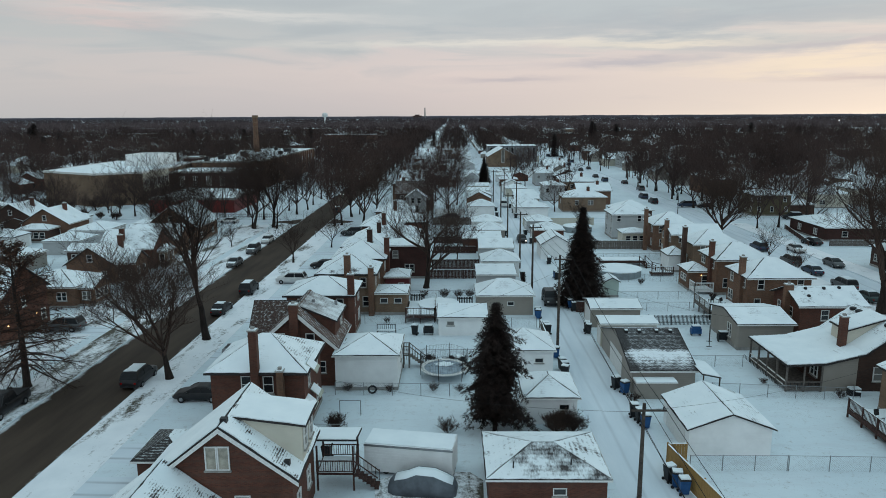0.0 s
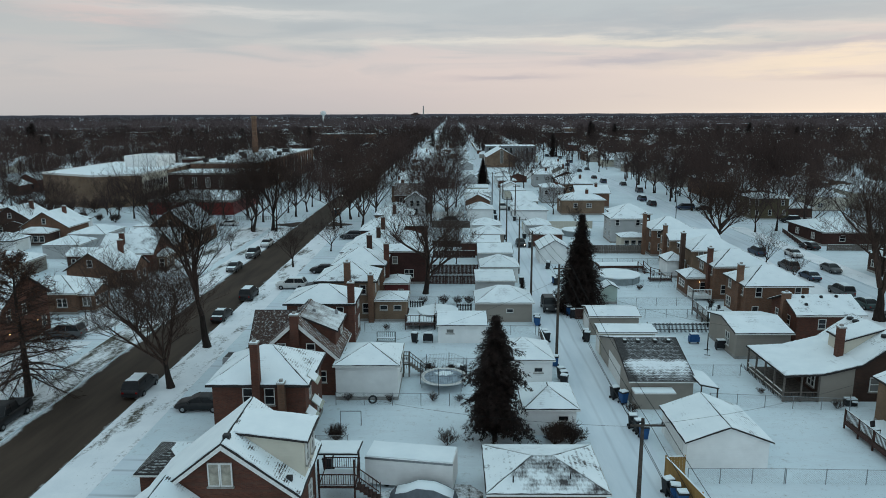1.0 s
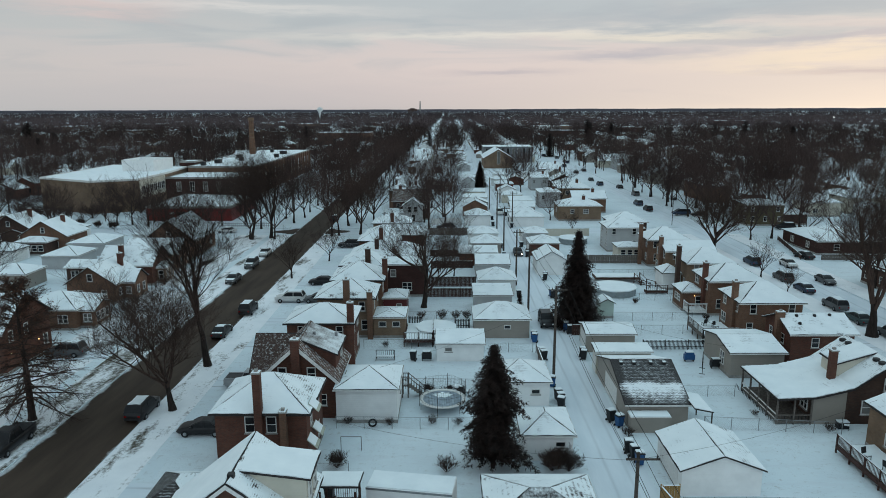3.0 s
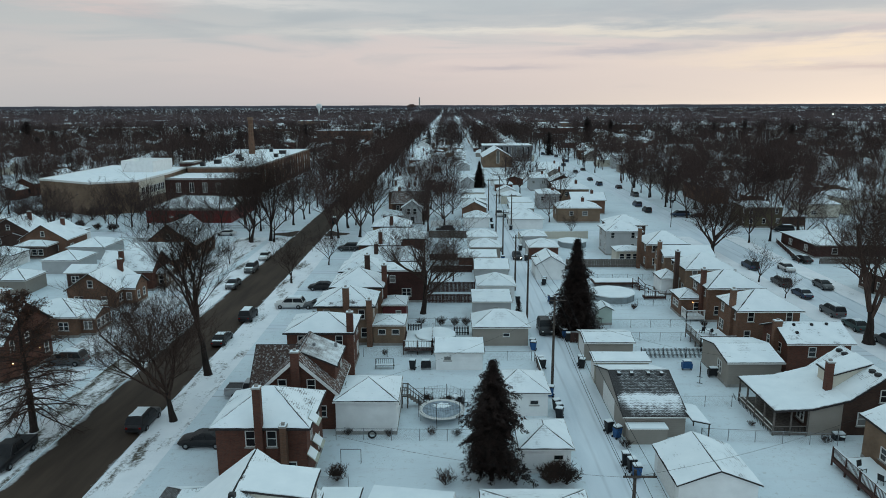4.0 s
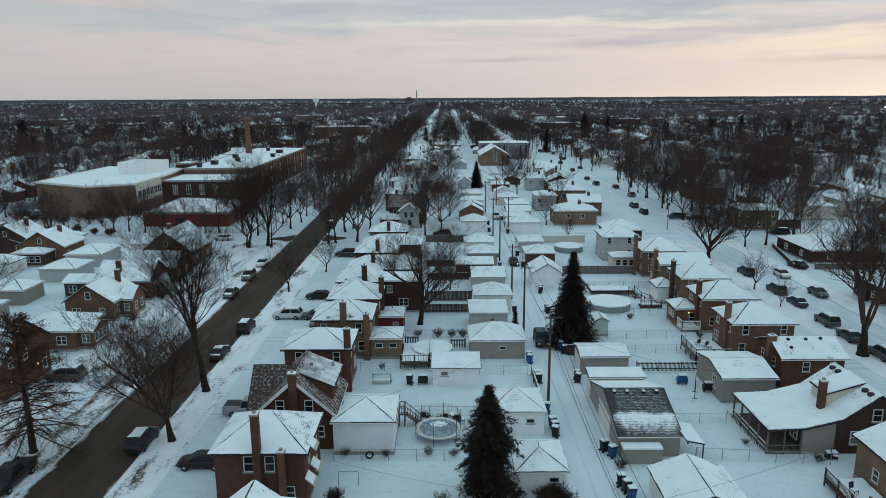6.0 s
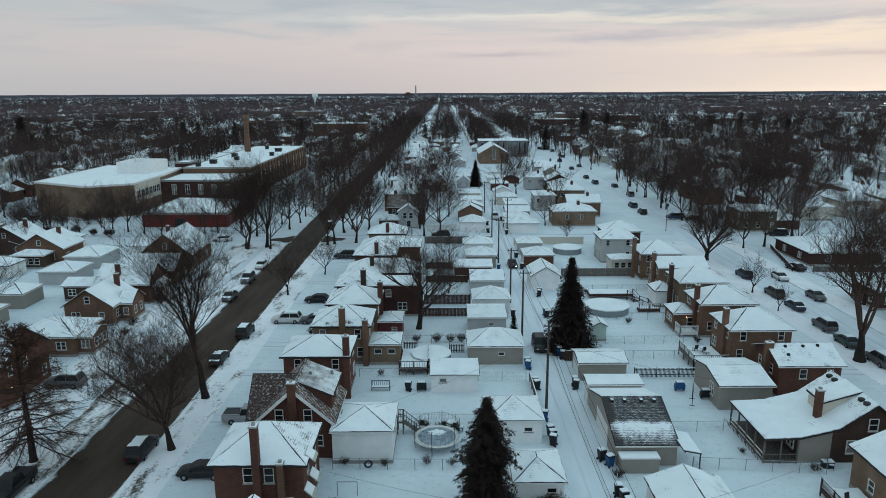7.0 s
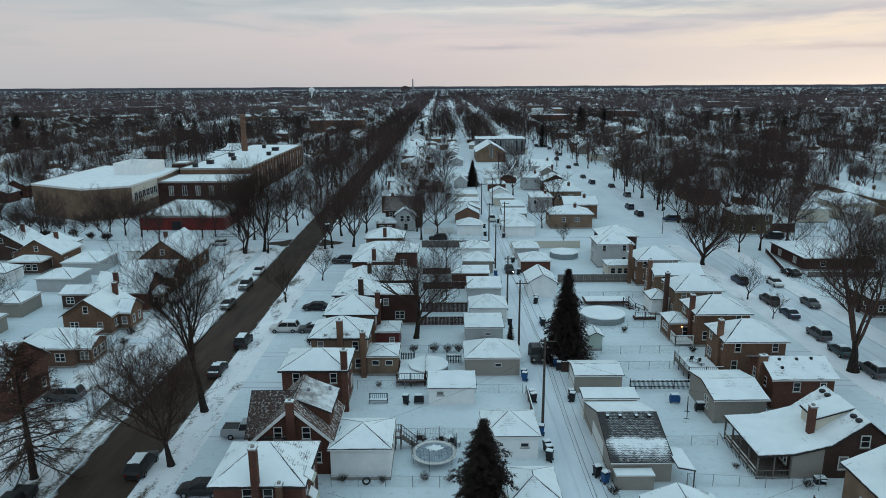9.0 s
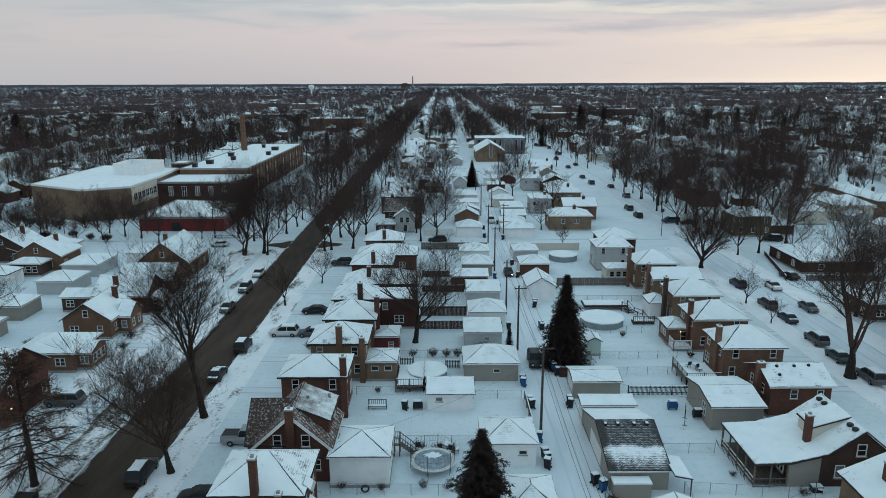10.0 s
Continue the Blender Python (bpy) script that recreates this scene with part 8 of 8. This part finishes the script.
# trampoline with its safety net
tp = thing("trampoline", "round trampoline with snowy grey mat and dark safety net", "trampoline", (-0.6, 63.9, 0))
tp.scale = (1.14, 1.14, 1.06)
N = 28
cs = [(math.cos(2 * math.pi * i / N), math.sin(2 * math.pi * i / N)) for i in range(N)]
part("mat", MB().prism([(c * 1.72, s * 1.72, 0.84) for c, s in cs], (0, 0, 0.02)), MAT_GREY, tp, "taut grey jumping mat dusted with snow")
pad = MB()
for i in range(N):
    (c, s), (c2, s2) = cs[i], cs[(i + 1) % N]
    pad.prism([(c * 1.74, s * 1.74, 0.83), (c * 2.08, s * 2.08, 0.83), (c2 * 2.08, s2 * 2.08, 0.83), (c2 * 1.74, s2 * 1.74, 0.83)], (0, 0, 0.07))
part("rim_pad", pad, TRIM, tp, "pale padded rim")
for i in range(6):
    a = 2 * math.pi * (i + 0.3) / 6
    part("leg", MB().tube([(2.0 * math.cos(a), 2.0 * math.sin(a), 0), (2.0 * math.cos(a), 2.0 * math.sin(a), 0.85)], 0.03, 6, True), METAL, tp)
    part("net_pole", MB().tube([(2.12 * math.cos(a), 2.12 * math.sin(a), 0.4), (2.12 * math.cos(a), 2.12 * math.sin(a), 2.5)], 0.025, 6, True), DARK_METAL, tp)
net = MB()
for k in range(3):
    ring_ = [(2.0 * c, 2.0 * s, 1.0 + k * 0.72 - (0.12 if i % 5 and k == 2 else 0)) for i, (c, s) in enumerate(cs)]
    net.tube(ring_ + ring_[:1], 0.009, 3)
for i in range(84):
    a = 2 * math.pi * i / 84
    net.tube([(2.0 * math.cos(a), 2.0 * math.sin(a), 0.9), (2.0 * math.cos(a + 0.05), 2.0 * math.sin(a + 0.05), 2.4)], 0.007, 3)
part("safety_net", net, DARK_METAL, tp, "dark safety netting")
part("snow", MB().prism([(c * (0.75 + 0.2 * math.sin(i * 2.1)), 0.7 + s * (0.5 + 0.12 * math.cos(i * 1.7)), 0.864) for i, (c, s) in enumerate(cs)], (0, 0, 0.05)), SNOW, tp)


def pool(x, y, r, h, label):
    p = thing("swimming_pool", label, "swimming pool", (x, y, 0))
    n = 24
    for i in range(n):
        a, b = 2 * math.pi * i / n, 2 * math.pi * (i + 1) / n
        me = MB().prism([(r * math.cos(a), r * math.sin(a), 0), (r * math.cos(b), r * math.sin(b), 0), ((r - 0.05) * math.cos(b), (r - 0.05) * math.sin(b), 0), ((r - 0.05) * math.cos(a), (r - 0.05) * math.sin(a), 0)], (0, 0, h))
        part("wall_panel", me, POOL_BLUE, p)
        if i % 2 == 0:
            part("upright", MB().box(-0.04, 0.04, -0.03, 0.03, 0, h + 0.04), POOL_BLUE, p, m=pose((r + 0.035) * math.cos(a), (r + 0.035) * math.sin(a), 0, 0, 0, math.degrees(a) + 90))
    rim_ = [((r + 0.02) * math.cos(2 * math.pi * i / n), (r + 0.02) * math.sin(2 * math.pi * i / n), h + 0.03) for i in range(n + 1)]
    part("rim", MB().tube(rim_, 0.07, 5), TRIM, p)
    part("snow", MB().prism([((r + 0.08 + 0.06 * math.sin(i * 2.3)) * math.cos(2 * math.pi * i / n), (r + 0.08 + 0.06 * math.sin(i * 2.3)) * math.sin(2 * math.pi * i / n), h - 0.02) for i in range(n)], (0, 0, 0.16)), SNOW, p, "smooth snow on the pool cover")


pool(26.9, 107.2, 3.5, 1.05, "round above-ground pool under a sheet of snow")
pool(-1.6, 86.2, 2.6, 1.15, "round above-ground pool beside a deck, snowed over")
pool(27.8, 149.0, 3.1, 1.2, "round above-ground pool in a far yard, snowed over")


def rail_run(parent, a, b, z, mat, h=0.95, step=0.16, solid=False):
    a, b = Vector((*a, z)), Vector((*b, z))
    v = b - a
    part("handrail", MB().tube([a + Vector((0, 0, h)), b + Vector((0, 0, h))], 0.05, 4, True), mat, parent)
    part("bottom_rail", MB().tube([a + Vector((0, 0, 0.12)), b + Vector((0, 0, 0.12))], 0.035, 4, True), mat, parent)
    n = max(1, int(v.length / step))
    me = MB().box(-0.018, 0.018, -0.018, 0.018, 0.12, h).mesh("baluster", mat)
    for i in range(n + 1):
        q = a + v * (i / n)
        part("baluster", me, None, parent, m=pose(q.x, q.y, q.z))
    m = max(1, round(v.length / 1.8))
    for i in range(m + 1):
        q = a + v * (i / m)
        part("post", MB().box(q.x - 0.06, q.x + 0.06, q.y - 0.06, q.y + 0.06, 0, z + h + 0.08), mat, parent)
    part("snow", MB().tube([a + Vector((0, 0, h + 0.06)), b + Vector((0, 0, h + 0.06))], 0.04, 4, True), SNOW, parent)


def deck(x0, x1, y0, y1, z, mat, sides, label, step=0.16):
    d = thing("deck", label, "deck", (0, 0, 0))
    n = max(2, int((x1 - x0) / 0.45))
    for i in range(n):
        part("board", MB().box(x0 + (x1 - x0) * i / n, x0 + (x1 - x0) * (i + 1) / n - 0.015, y0, y1, z - 0.05, z), mat, d)
    part("fascia", MB().box(x0 - 0.03, x1 + 0.03, y0 - 0.05, y0 - 0.003, z - 0.35, z), mat, d)
    part("fascia", MB().box(x0 - 0.05, x0 - 0.003, y0, y1, z - 0.35, z), mat, d)
    part("snow", MB().prism(inset_loop([(x0, y0, z + 0.004), (x1, y0, z + 0.004), (x1, y1, z + 0.004), (x0, y1, z + 0.004)], 0.08, 0.12)[0], (0, 0, 0.07)), SNOW, d)
    runs = {"S": ((x0, y0), (x1, y0)), "N": ((x0, y1), (x1, y1)), "W": ((x0, y0), (x0, y1)), "E": ((x1, y0), (x1, y1))}
    for s in sides:
        rail_run(d, *runs[s], z, mat, step=step)
    return d


deck(33.8, 37.1, 46.6, 54.6, 0.75, WOOD_DECK, "SW", "reddish-brown raised deck with railings and snow")
deck(-5.6, -2.0, 81.6, 88.4, 0.9, WOOD_DECK, "SE", "dark wooden pool deck with railings", 0.3)
deck(-1.9, 3.2, 82.1, 83.2, 1.0, WOOD_DECK, "S", "narrow dark walkway beside the pool", 0.3)
deck(32.4, 36.9, 82.6, 88.2, 1.1, WOOD_GREY, "SW", "grey wooden deck with railings behind a brick house", 0.24)
deck(32.0, 35.4, 106.4, 107.6, 0.5, WOOD_DECK, "S", "low dark pool steps with rails", 0.3)
deck(25.4, 33.0, 113.7, 116.8, 0.9, WOOD_DECK, "", "low dark wooden pool deck under deep snow", 0.3)
ps = thing("pool_stairs", "dark wooden stairs with sloping rails beside a pool", "stairs", (32.4, 113.6, 0), 28)
for i in range(5):
    part("step", MB().box(-0.6, 0.6, -0.32 * (i + 1), -0.32 * i, 0.72 - 0.16 * i, 0.77 - 0.16 * i), WOOD_DECK, ps)
for x in (-0.62, 0.62):
    part("handrail", MB().tube([(x, 0, 1.75), (x, -1.7, 0.95), (x + 0.2, -3.6, 0.9)], 0.05, 4, True), WOOD_DECK, ps)
    part("bottom_rail", MB().tube([(x, 0, 1.1), (x, -1.7, 0.3), (x + 0.2, -3.6, 0.25)], 0.05, 4, True), WOOD_DECK, ps)
    for y, z in ((0, 1.8), (-1.7, 1.0), (-3.6, 0.95)):
        part("post", MB().box(x - 0.06 + (0.2 if y < -3 else 0), x + 0.06 + (0.2 if y < -3 else 0), y - 0.06, y + 0.06, 0, z), WOOD_DECK, ps)
deck(34.8, 37.4, 94.9, 97.0, 0.7, TRIM, "SW", "small white porch with railings", 0.2)
stair_porch((-4.5, 66.6, 0), 0, 0.7, 1.1, 1.4, 6, "grey wooden back steps with railings", WOOD_GREY, False)


def frame_thing(x, y, w, h, d, label, category, name, mat=DARK_METAL, turn=0):
    t = thing(name, label, category, (x, y, 0), turn)
    for u in (-w / 2, w / 2):
        part("upright", MB().tube([(u, 0, 0), (u, 0, h)], 0.04, 5, True), mat, t)
        part("foot", MB().tube([(u, -d / 2, 0.04), (u, d / 2, 0.04)], 0.04, 5, True), mat, t)
    part("crossbar", MB().tube([(-w / 2, 0, h), (w / 2, 0, h)], 0.04, 5, True), mat, t)
    return t


t = frame_thing(-7.6, 77.4, 2.2, 1.1, 1.2, "dark metal garden bench frame in snow", "bench", "garden_bench")
for i in range(9):
    part("slat", MB().box(-1.0 + i * 0.25 - 0.02, -1.0 + i * 0.25 + 0.02, -0.02, 0.02, 0.15, 1.08), DARK_METAL, t)
part("seat", MB().box(-1.1, 1.1, -0.6, -0.05, 0.42, 0.47), DARK_METAL, t)
part("snow", MB().box(-1.05, 1.05, -0.58, -0.08, 0.474, 0.53), SNOW, t)
frame_thing(29.0, 73.4, 1.9, 2.0, 0.6, "dark metal swing frame standing in the snow", "swing", "swing_frame", turn=70)
frame_thing(-8.6, 55.0, 1.8, 1.3, 0.4, "thin metal clothes frame in a snowy yard", "clothes frame", "clothes_frame", METAL)


def grill(x, y, label, mat=BLACK_BIN):
    g_ = thing("barbecue", label, "barbecue", (x, y, 0))
    part("body", MB().box(-0.6, 0.6, -0.3, 0.3, 0.25, 0.85), mat, g_)
    part("lid", loft(MB(), [ring(-0.3, 0.5, 0.86, 1.15), ring(0.3, 0.5, 0.86, 1.15)]), mat, g_)
    part("snow", MB().box(-0.45, 0.45, -0.28, 0.28, 1.152, 1.24), SNOW, g_)
    for u in (-0.5, 0.5):
        part("leg", MB().box(u - 0.03, u + 0.03, -0.25, 0.25, 0, 0.25), DARK_METAL, g_)


grill(28.6, 76.6, "covered dark blue barbecue with snow on top", BLUE_BIN)
grill(30.9, 74.4, "black covered barbecue beside a rear wall")
grill(-2.6, 76.9, "small dark garden machine by the shed")

db = thing("deck_box", "dark garden storage box with snow on its lid", "storage box", (37.0, 59.3, 0))
part("body", MB().box(-0.5, 0.5, -0.3, 0.3, 0, 0.55), BLACK_BIN, db)
part("lid", MB().box(-0.54, 0.54, -0.34, 0.34, 0.552, 0.62), DARK_METAL, db)
part("snow", MB().box(-0.5, 0.5, -0.3, 0.3, 0.622, 0.72), SNOW, db)

# bare wet concrete round the covered car
single("driveway", MB().prism([(-4.9, 40.2, 0.018), (-2.2, 40.4, 0.018), (0.4, 40.0, 0.018), (2.3, 40.6, 0.018), (2.4, 44.2, 0.018), (1.5, 45.3, 0.018), (-0.8, 45.4, 0.018), (-3.4, 45.2, 0.018), (-5.2, 44.1, 0.018)], (0, 0, 0.012)), SLUSH, "wet concrete drive with melting snow under a covered car", "driveway", kind="structure")
single("driveway", MB().prism([(16.4, 156.0, 0.018), (22.6, 155.8, 0.018), (22.5, 152.4, 0.018), (16.5, 152.4, 0.018)], (0, 0, 0.012)), SLUSH, "wet concrete apron with melting snow before a garage", "driveway", kind="structure")
# tyre leaning in the snow by the fence
ty = MB()
tn = 18
sec_ = [[((0.34 + 0.09 * math.cos(b)) * math.cos(a), 0.09 * math.sin(b), 0.43 + (0.34 + 0.09 * math.cos(b)) * math.sin(a)) for b in [k * math.pi / 3 for k in range(6)]] for a in [2 * math.pi * i / tn for i in range(tn)]]
for i in range(tn):
    for j in range(6):
        ty.poly([sec_[i][j], sec_[i][(j + 1) % 6], sec_[(i + 1) % tn][(j + 1) % 6], sec_[(i + 1) % tn][j]])
single("tyre", ty, RUBBER, "old black tyre standing in the snow by a fence", "tyre", (-7.2, 59.5, -0.02), 10)

# shrubs
for x, y, k, s in ((-9.4, 52.0, "hedge", 0.8), (-0.2, 51.4, "bush", 1.1), (8.6, 51.6, "hedge", 1.0), (10.0, 51.5, "hedge", 1.05), (9.3, 52.2, "hedge", 0.9), (-3.9, 93.4, "bush", 0.95), (-1.0, 93.3, "bush", 1.1), (1.0, 93.3, "bush", 1.0),
                   (2.7, 93.3, "bush", 1.05), (-5.6, 59.9, "bush", 0.6), (-9.6, 60.2, "bush", 0.7), (-1.6, 60.2, "bush", 0.7), (0.9, 60.0, "bush", 0.65), (-2.0, 67.3, "bush", 0.9), (0.0, 67.0, "bush", 0.9), (1.2, 66.6, "bush", 0.8),
                   (16.5, 57.6, "bush", 0.8), (24.6, 100.2, "bush", 0.6), (35.4, 58.6, "bush", 0.7), (30.0, 62.0, "bush", 0.5), (6.3, 95.4, "bush", 1.2), (-8.0, 81.6, "bush", 0.6), (-6.6, 92.0, "bush", 0.8), (4.4, 39.6, "hedge", 0.6), (22.2, 126.0, "hedge", 0.7), (28.8, 101.1, "bush", 0.75), (-112, 170, "hedge", 1.2), (-107, 168, "hedge", 0.9), (-101, 171, "hedge", 1.3), (-95, 173, "hedge", 1.1), (-89, 170, "hedge", 1.0), (-84, 168, "hedge", 1.2), (-119, 189, "bush", 3.2), (-114, 186, "bush", 3.0), (-109, 184, "bush", 3.4), (-104, 183, "bush", 3.0), (-98, 185, "bush", 3.2), (-93, 189, "bush", 3.0), (-89, 195, "bush", 3.2),
                   (-48.4, 101.0, "bush", 1.2), (-48.6, 112.6, "bush", 1.3), (-47.6, 96.6, "bush", 1.0), (-62.0, 97.0, "bush", 1.3), (36.6, 92.6, "bush", 0.8), (36.4, 103.8, "bush", 0.9), (-8.8, 103.4, "bush", 1.0), (-19.8, 86.0, "bush", 1.0), (-19.6, 96.4, "bush", 1.0), (-19.9, 76.6, "bush", 0.9)):
    ob = plant(k, x, y, s, rng.uniform(0, 360), "leafless brown shrub in a snowy yard", "yard shrubs")
    ob.name = "shrub"
    ob["category"] = "shrub"
evergreen("far", 10.6, 97.2, 0.24, 0, "small narrow evergreen by the alley")

# lean-to, low shed, mint shed, alley odds and ends
lt = thing("lean_to", "snowy lean-to roof on two posts beside a garage", "lean-to", (23.5, 60.6, 0))
part("roof", MB().prism([(-0.85, -2.4, 2.35), (0.9, -2.4, 2.0), (0.9, 1.6, 2.0), (-0.85, 1.6, 2.35)], (0, 0, 0.1)), SHINGLE, lt)
part("snow", MB().prism([(-0.82, -2.35, 2.456), (0.85, -2.35, 2.116), (0.85, 1.55, 2.116), (-0.82, 1.55, 2.456)], (0, 0, 0.07)), SNOW, lt)
for y in (-2.3, 1.5):
    part("post", MB().box(0.75, 0.85, y - 0.05, y + 0.05, 0, 2.04), WOOD_POLE, lt)
ls = thing("storage_box", "low tan storage shed with flat snowy lid", "shed", (18.7, 58.9, 0))
part("body", MB().box(-1.8, 1.8, -0.6, 0.6, 0, 1.5), SIDING_TAUPE, ls)
part("lid", MB().box(-1.88, 1.88, -0.66, 0.66, 1.5, 1.58), TRIM, ls)
part("snow", MB().box(-1.84, 1.84, -0.62, 0.62, 1.584, 1.66), SNOW, ls)
g_ = house(21.7, 23.6, 93.4, 96.0, 2.2, 0.6, "gable_y", SIDING_MINT, "small pale green garden shed with snowy roof", (S_,), [], oh=0.2, name="shed", category="shed")
for x in (17.6, 18.9, 20.5, 21.7):
    single("roof_vent", MB().box(-0.12, 0.12, -0.12, 0.12, 0, 0.4).box(-0.2, 0.2, -0.2, 0.2, 0.4, 0.48), METAL, "small metal roof vent on a dark roof", "roof vent", (x, 65.6, 3.95), group="vents on the garage roof")
single("skylight", MB().box(-0.55, 0.55, -0.5, 0.5, 0, 0.12), GLASS, "dark skylight on a snowy roof", "skylight", (-9.7, 63.6, 3.75))

# far landmarks
wt = thing("water_tower", "white water tower far off above the trees", "water tower", (-276, 1500, 0))
part("stem", MB().tube([(0, 0, 0), (0, 0, 8), (0, 0, 22)], [3.4, 1.7, 2.0], 14), TRIM, wt)
part("tank", MB().tube([(0, 0, 21), (0, 0, 23), (0, 0, 27), (0, 0, 30), (0, 0, 31.5)], [2, 5.6, 6.6, 4.8, 0.4], 18), TRIM, wt, smooth=True)
sk = thing("smokestack", "tall grey smokestack on the horizon", "chimney", (-134.8, 3400, 0))
part("shaft", MB().tube([(0, 0, 0), (0, 0, 60)], [4.2, 2.6], 12, True), CONCRETE, sk)
single("power_plant", MB().box(-22, 22, -10, 10, 0, 22).box(-12, 10, -8, 8, 22, 27), BRICK_DARK, "dark block of a power plant on the horizon", "building", (-171, 3390, 0))
for x, y, h in ((-141, 1000, 15.0), (378, 1300, 14.0)):
    sp = thing("church_steeple", "white pointed church steeple among far trees", "church", (x, y, 0))
    part("tower", MB().box(-2, 2, -2, 2, 0, h * 0.45), SIDING_WHITE, sp)
    part("spire", MB().tube([(0, 0, h * 0.45), (0, 0, h * 1.0)], [2.2, 0.1], 8), TRIM, sp)
fb = thing("flat_roofed_block", "long brick block with flat snowy roof among trees", "building", (-82, 560, 0))
part("body", MB().box(-22, 20, -9, 14, 0, 10), BRICK_ORANGE, fb)
part("snow", MB().box(-21.5, 19.5, -8.5, 13.5, 10.004, 10.3), SNOW, fb)
for x, y, z in ((498, 900, 15.5), (480, 900, 6.5), (484, 905, 6.0), (531, 900, 5.6), (569, 900, 16.0), (463, 880, 5.5), (555, 940, 8.0)):
    lp_ = thing("street_lamp", "lit street lamp far away at dusk", "street lamp", (x, y, 0), group="far street lamps")
    part("post", MB().tube([(0, 0, 0), (0, 0, z)], 0.12, 6, True), METAL, lp_)
    part("lamp", MB().box(-0.55, 0.55, -0.4, 0.4, z, z + 0.7), LIT_WARM if z < 7 and x < 490 else LIT_WHITE, lp_)
lp_ = thing("street_lamp", "dark street lamp standing in a snowy corner lot", "street lamp", (57.2, 172.0, 0))
part("post", MB().tube([(0, 0, 0), (0, 0, 6.4)], [0.09, 0.06], 6, True), DARK_METAL, lp_)
part("lantern", MB().box(-0.28, 0.28, -0.28, 0.28, 6.4, 7.1), DARK_METAL, lp_)
for y_ in (73.2, 78.5):
    lp_ = thing("porch_lamp", "small lit warm lamp on a dark brick wall", "lamp", (-49.96, y_, 2.2))
    part("backplate", MB().box(-0.05, 0.0, -0.08, 0.08, -0.12, 0.12), DARK_METAL, lp_)
    part("bulb", MB().box(0.0, 0.09, -0.045, 0.045, -0.06, 0.06), LIT_WARM, lp_)
pl = thing("porch_lamp", "small lit warm porch lamp on a brick wall", "lamp", (36.4, 97.1, 2.2))
part("bulb", MB().tube([(0, 0, 0), (0, 0, 0.16)], 0.035, 6, True), LIT_WARM, pl)

# garden furniture left out in the snow
for x, y, a in ((0.2, 66.6, 20), (1.1, 66.3, -30), (1.9, 66.8, 80), (-2.2, 66.9, 10), (35.0, 85.2, 30), (34.0, 86.6, 190), (35.4, 50.2, 120), (34.8, 52.0, 20), (37.2, 59.0, 60)):
    c = thing("garden_chair", "dark garden chair standing under snow", "chair", (x, y, 1.1 if 82 < y < 88 else (0.75 if y < 55 else 0)), a, "garden chairs")
    part("seat", MB().box(-0.26, 0.26, -0.26, 0.26, 0.4, 0.45), DARK_METAL, c)
    part("backrest", MB().prism([(-0.26, 0.24, 0.45), (0.26, 0.24, 0.45), (0.26, 0.36, 1.0), (-0.26, 0.36, 1.0)], (0, 0.04, 0)), DARK_METAL, c)
    for u in (-0.23, 0.23):
        for v in (-0.23, 0.23):
            part("leg", MB().box(u - 0.02, u + 0.02, v - 0.02, v + 0.02, 0, 0.4), DARK_METAL, c)
    part("snow", MB().box(-0.24, 0.24, -0.24, 0.2, 0.452, 0.54), SNOW, c)
for x, y, z, r in ((0.9, 67.4, 0, 0.55), (34.8, 86.0, 1.1, 0.5)):
    t = thing("garden_table", "round dark garden table with a cap of snow", "table", (x, y, z))
    part("top", MB().tube([(0, 0, 0.68), (0, 0, 0.72)], r, 14, True), DARK_METAL, t)
    part("leg", MB().tube([(0, 0, 0), (0, 0, 0.68)], 0.05, 6, True), DARK_METAL, t)
    part("snow", MB().tube([(0, 0, 0.724), (0, 0, 0.82)], [r * 0.95, r * 0.8], 14, True), SNOW, t)
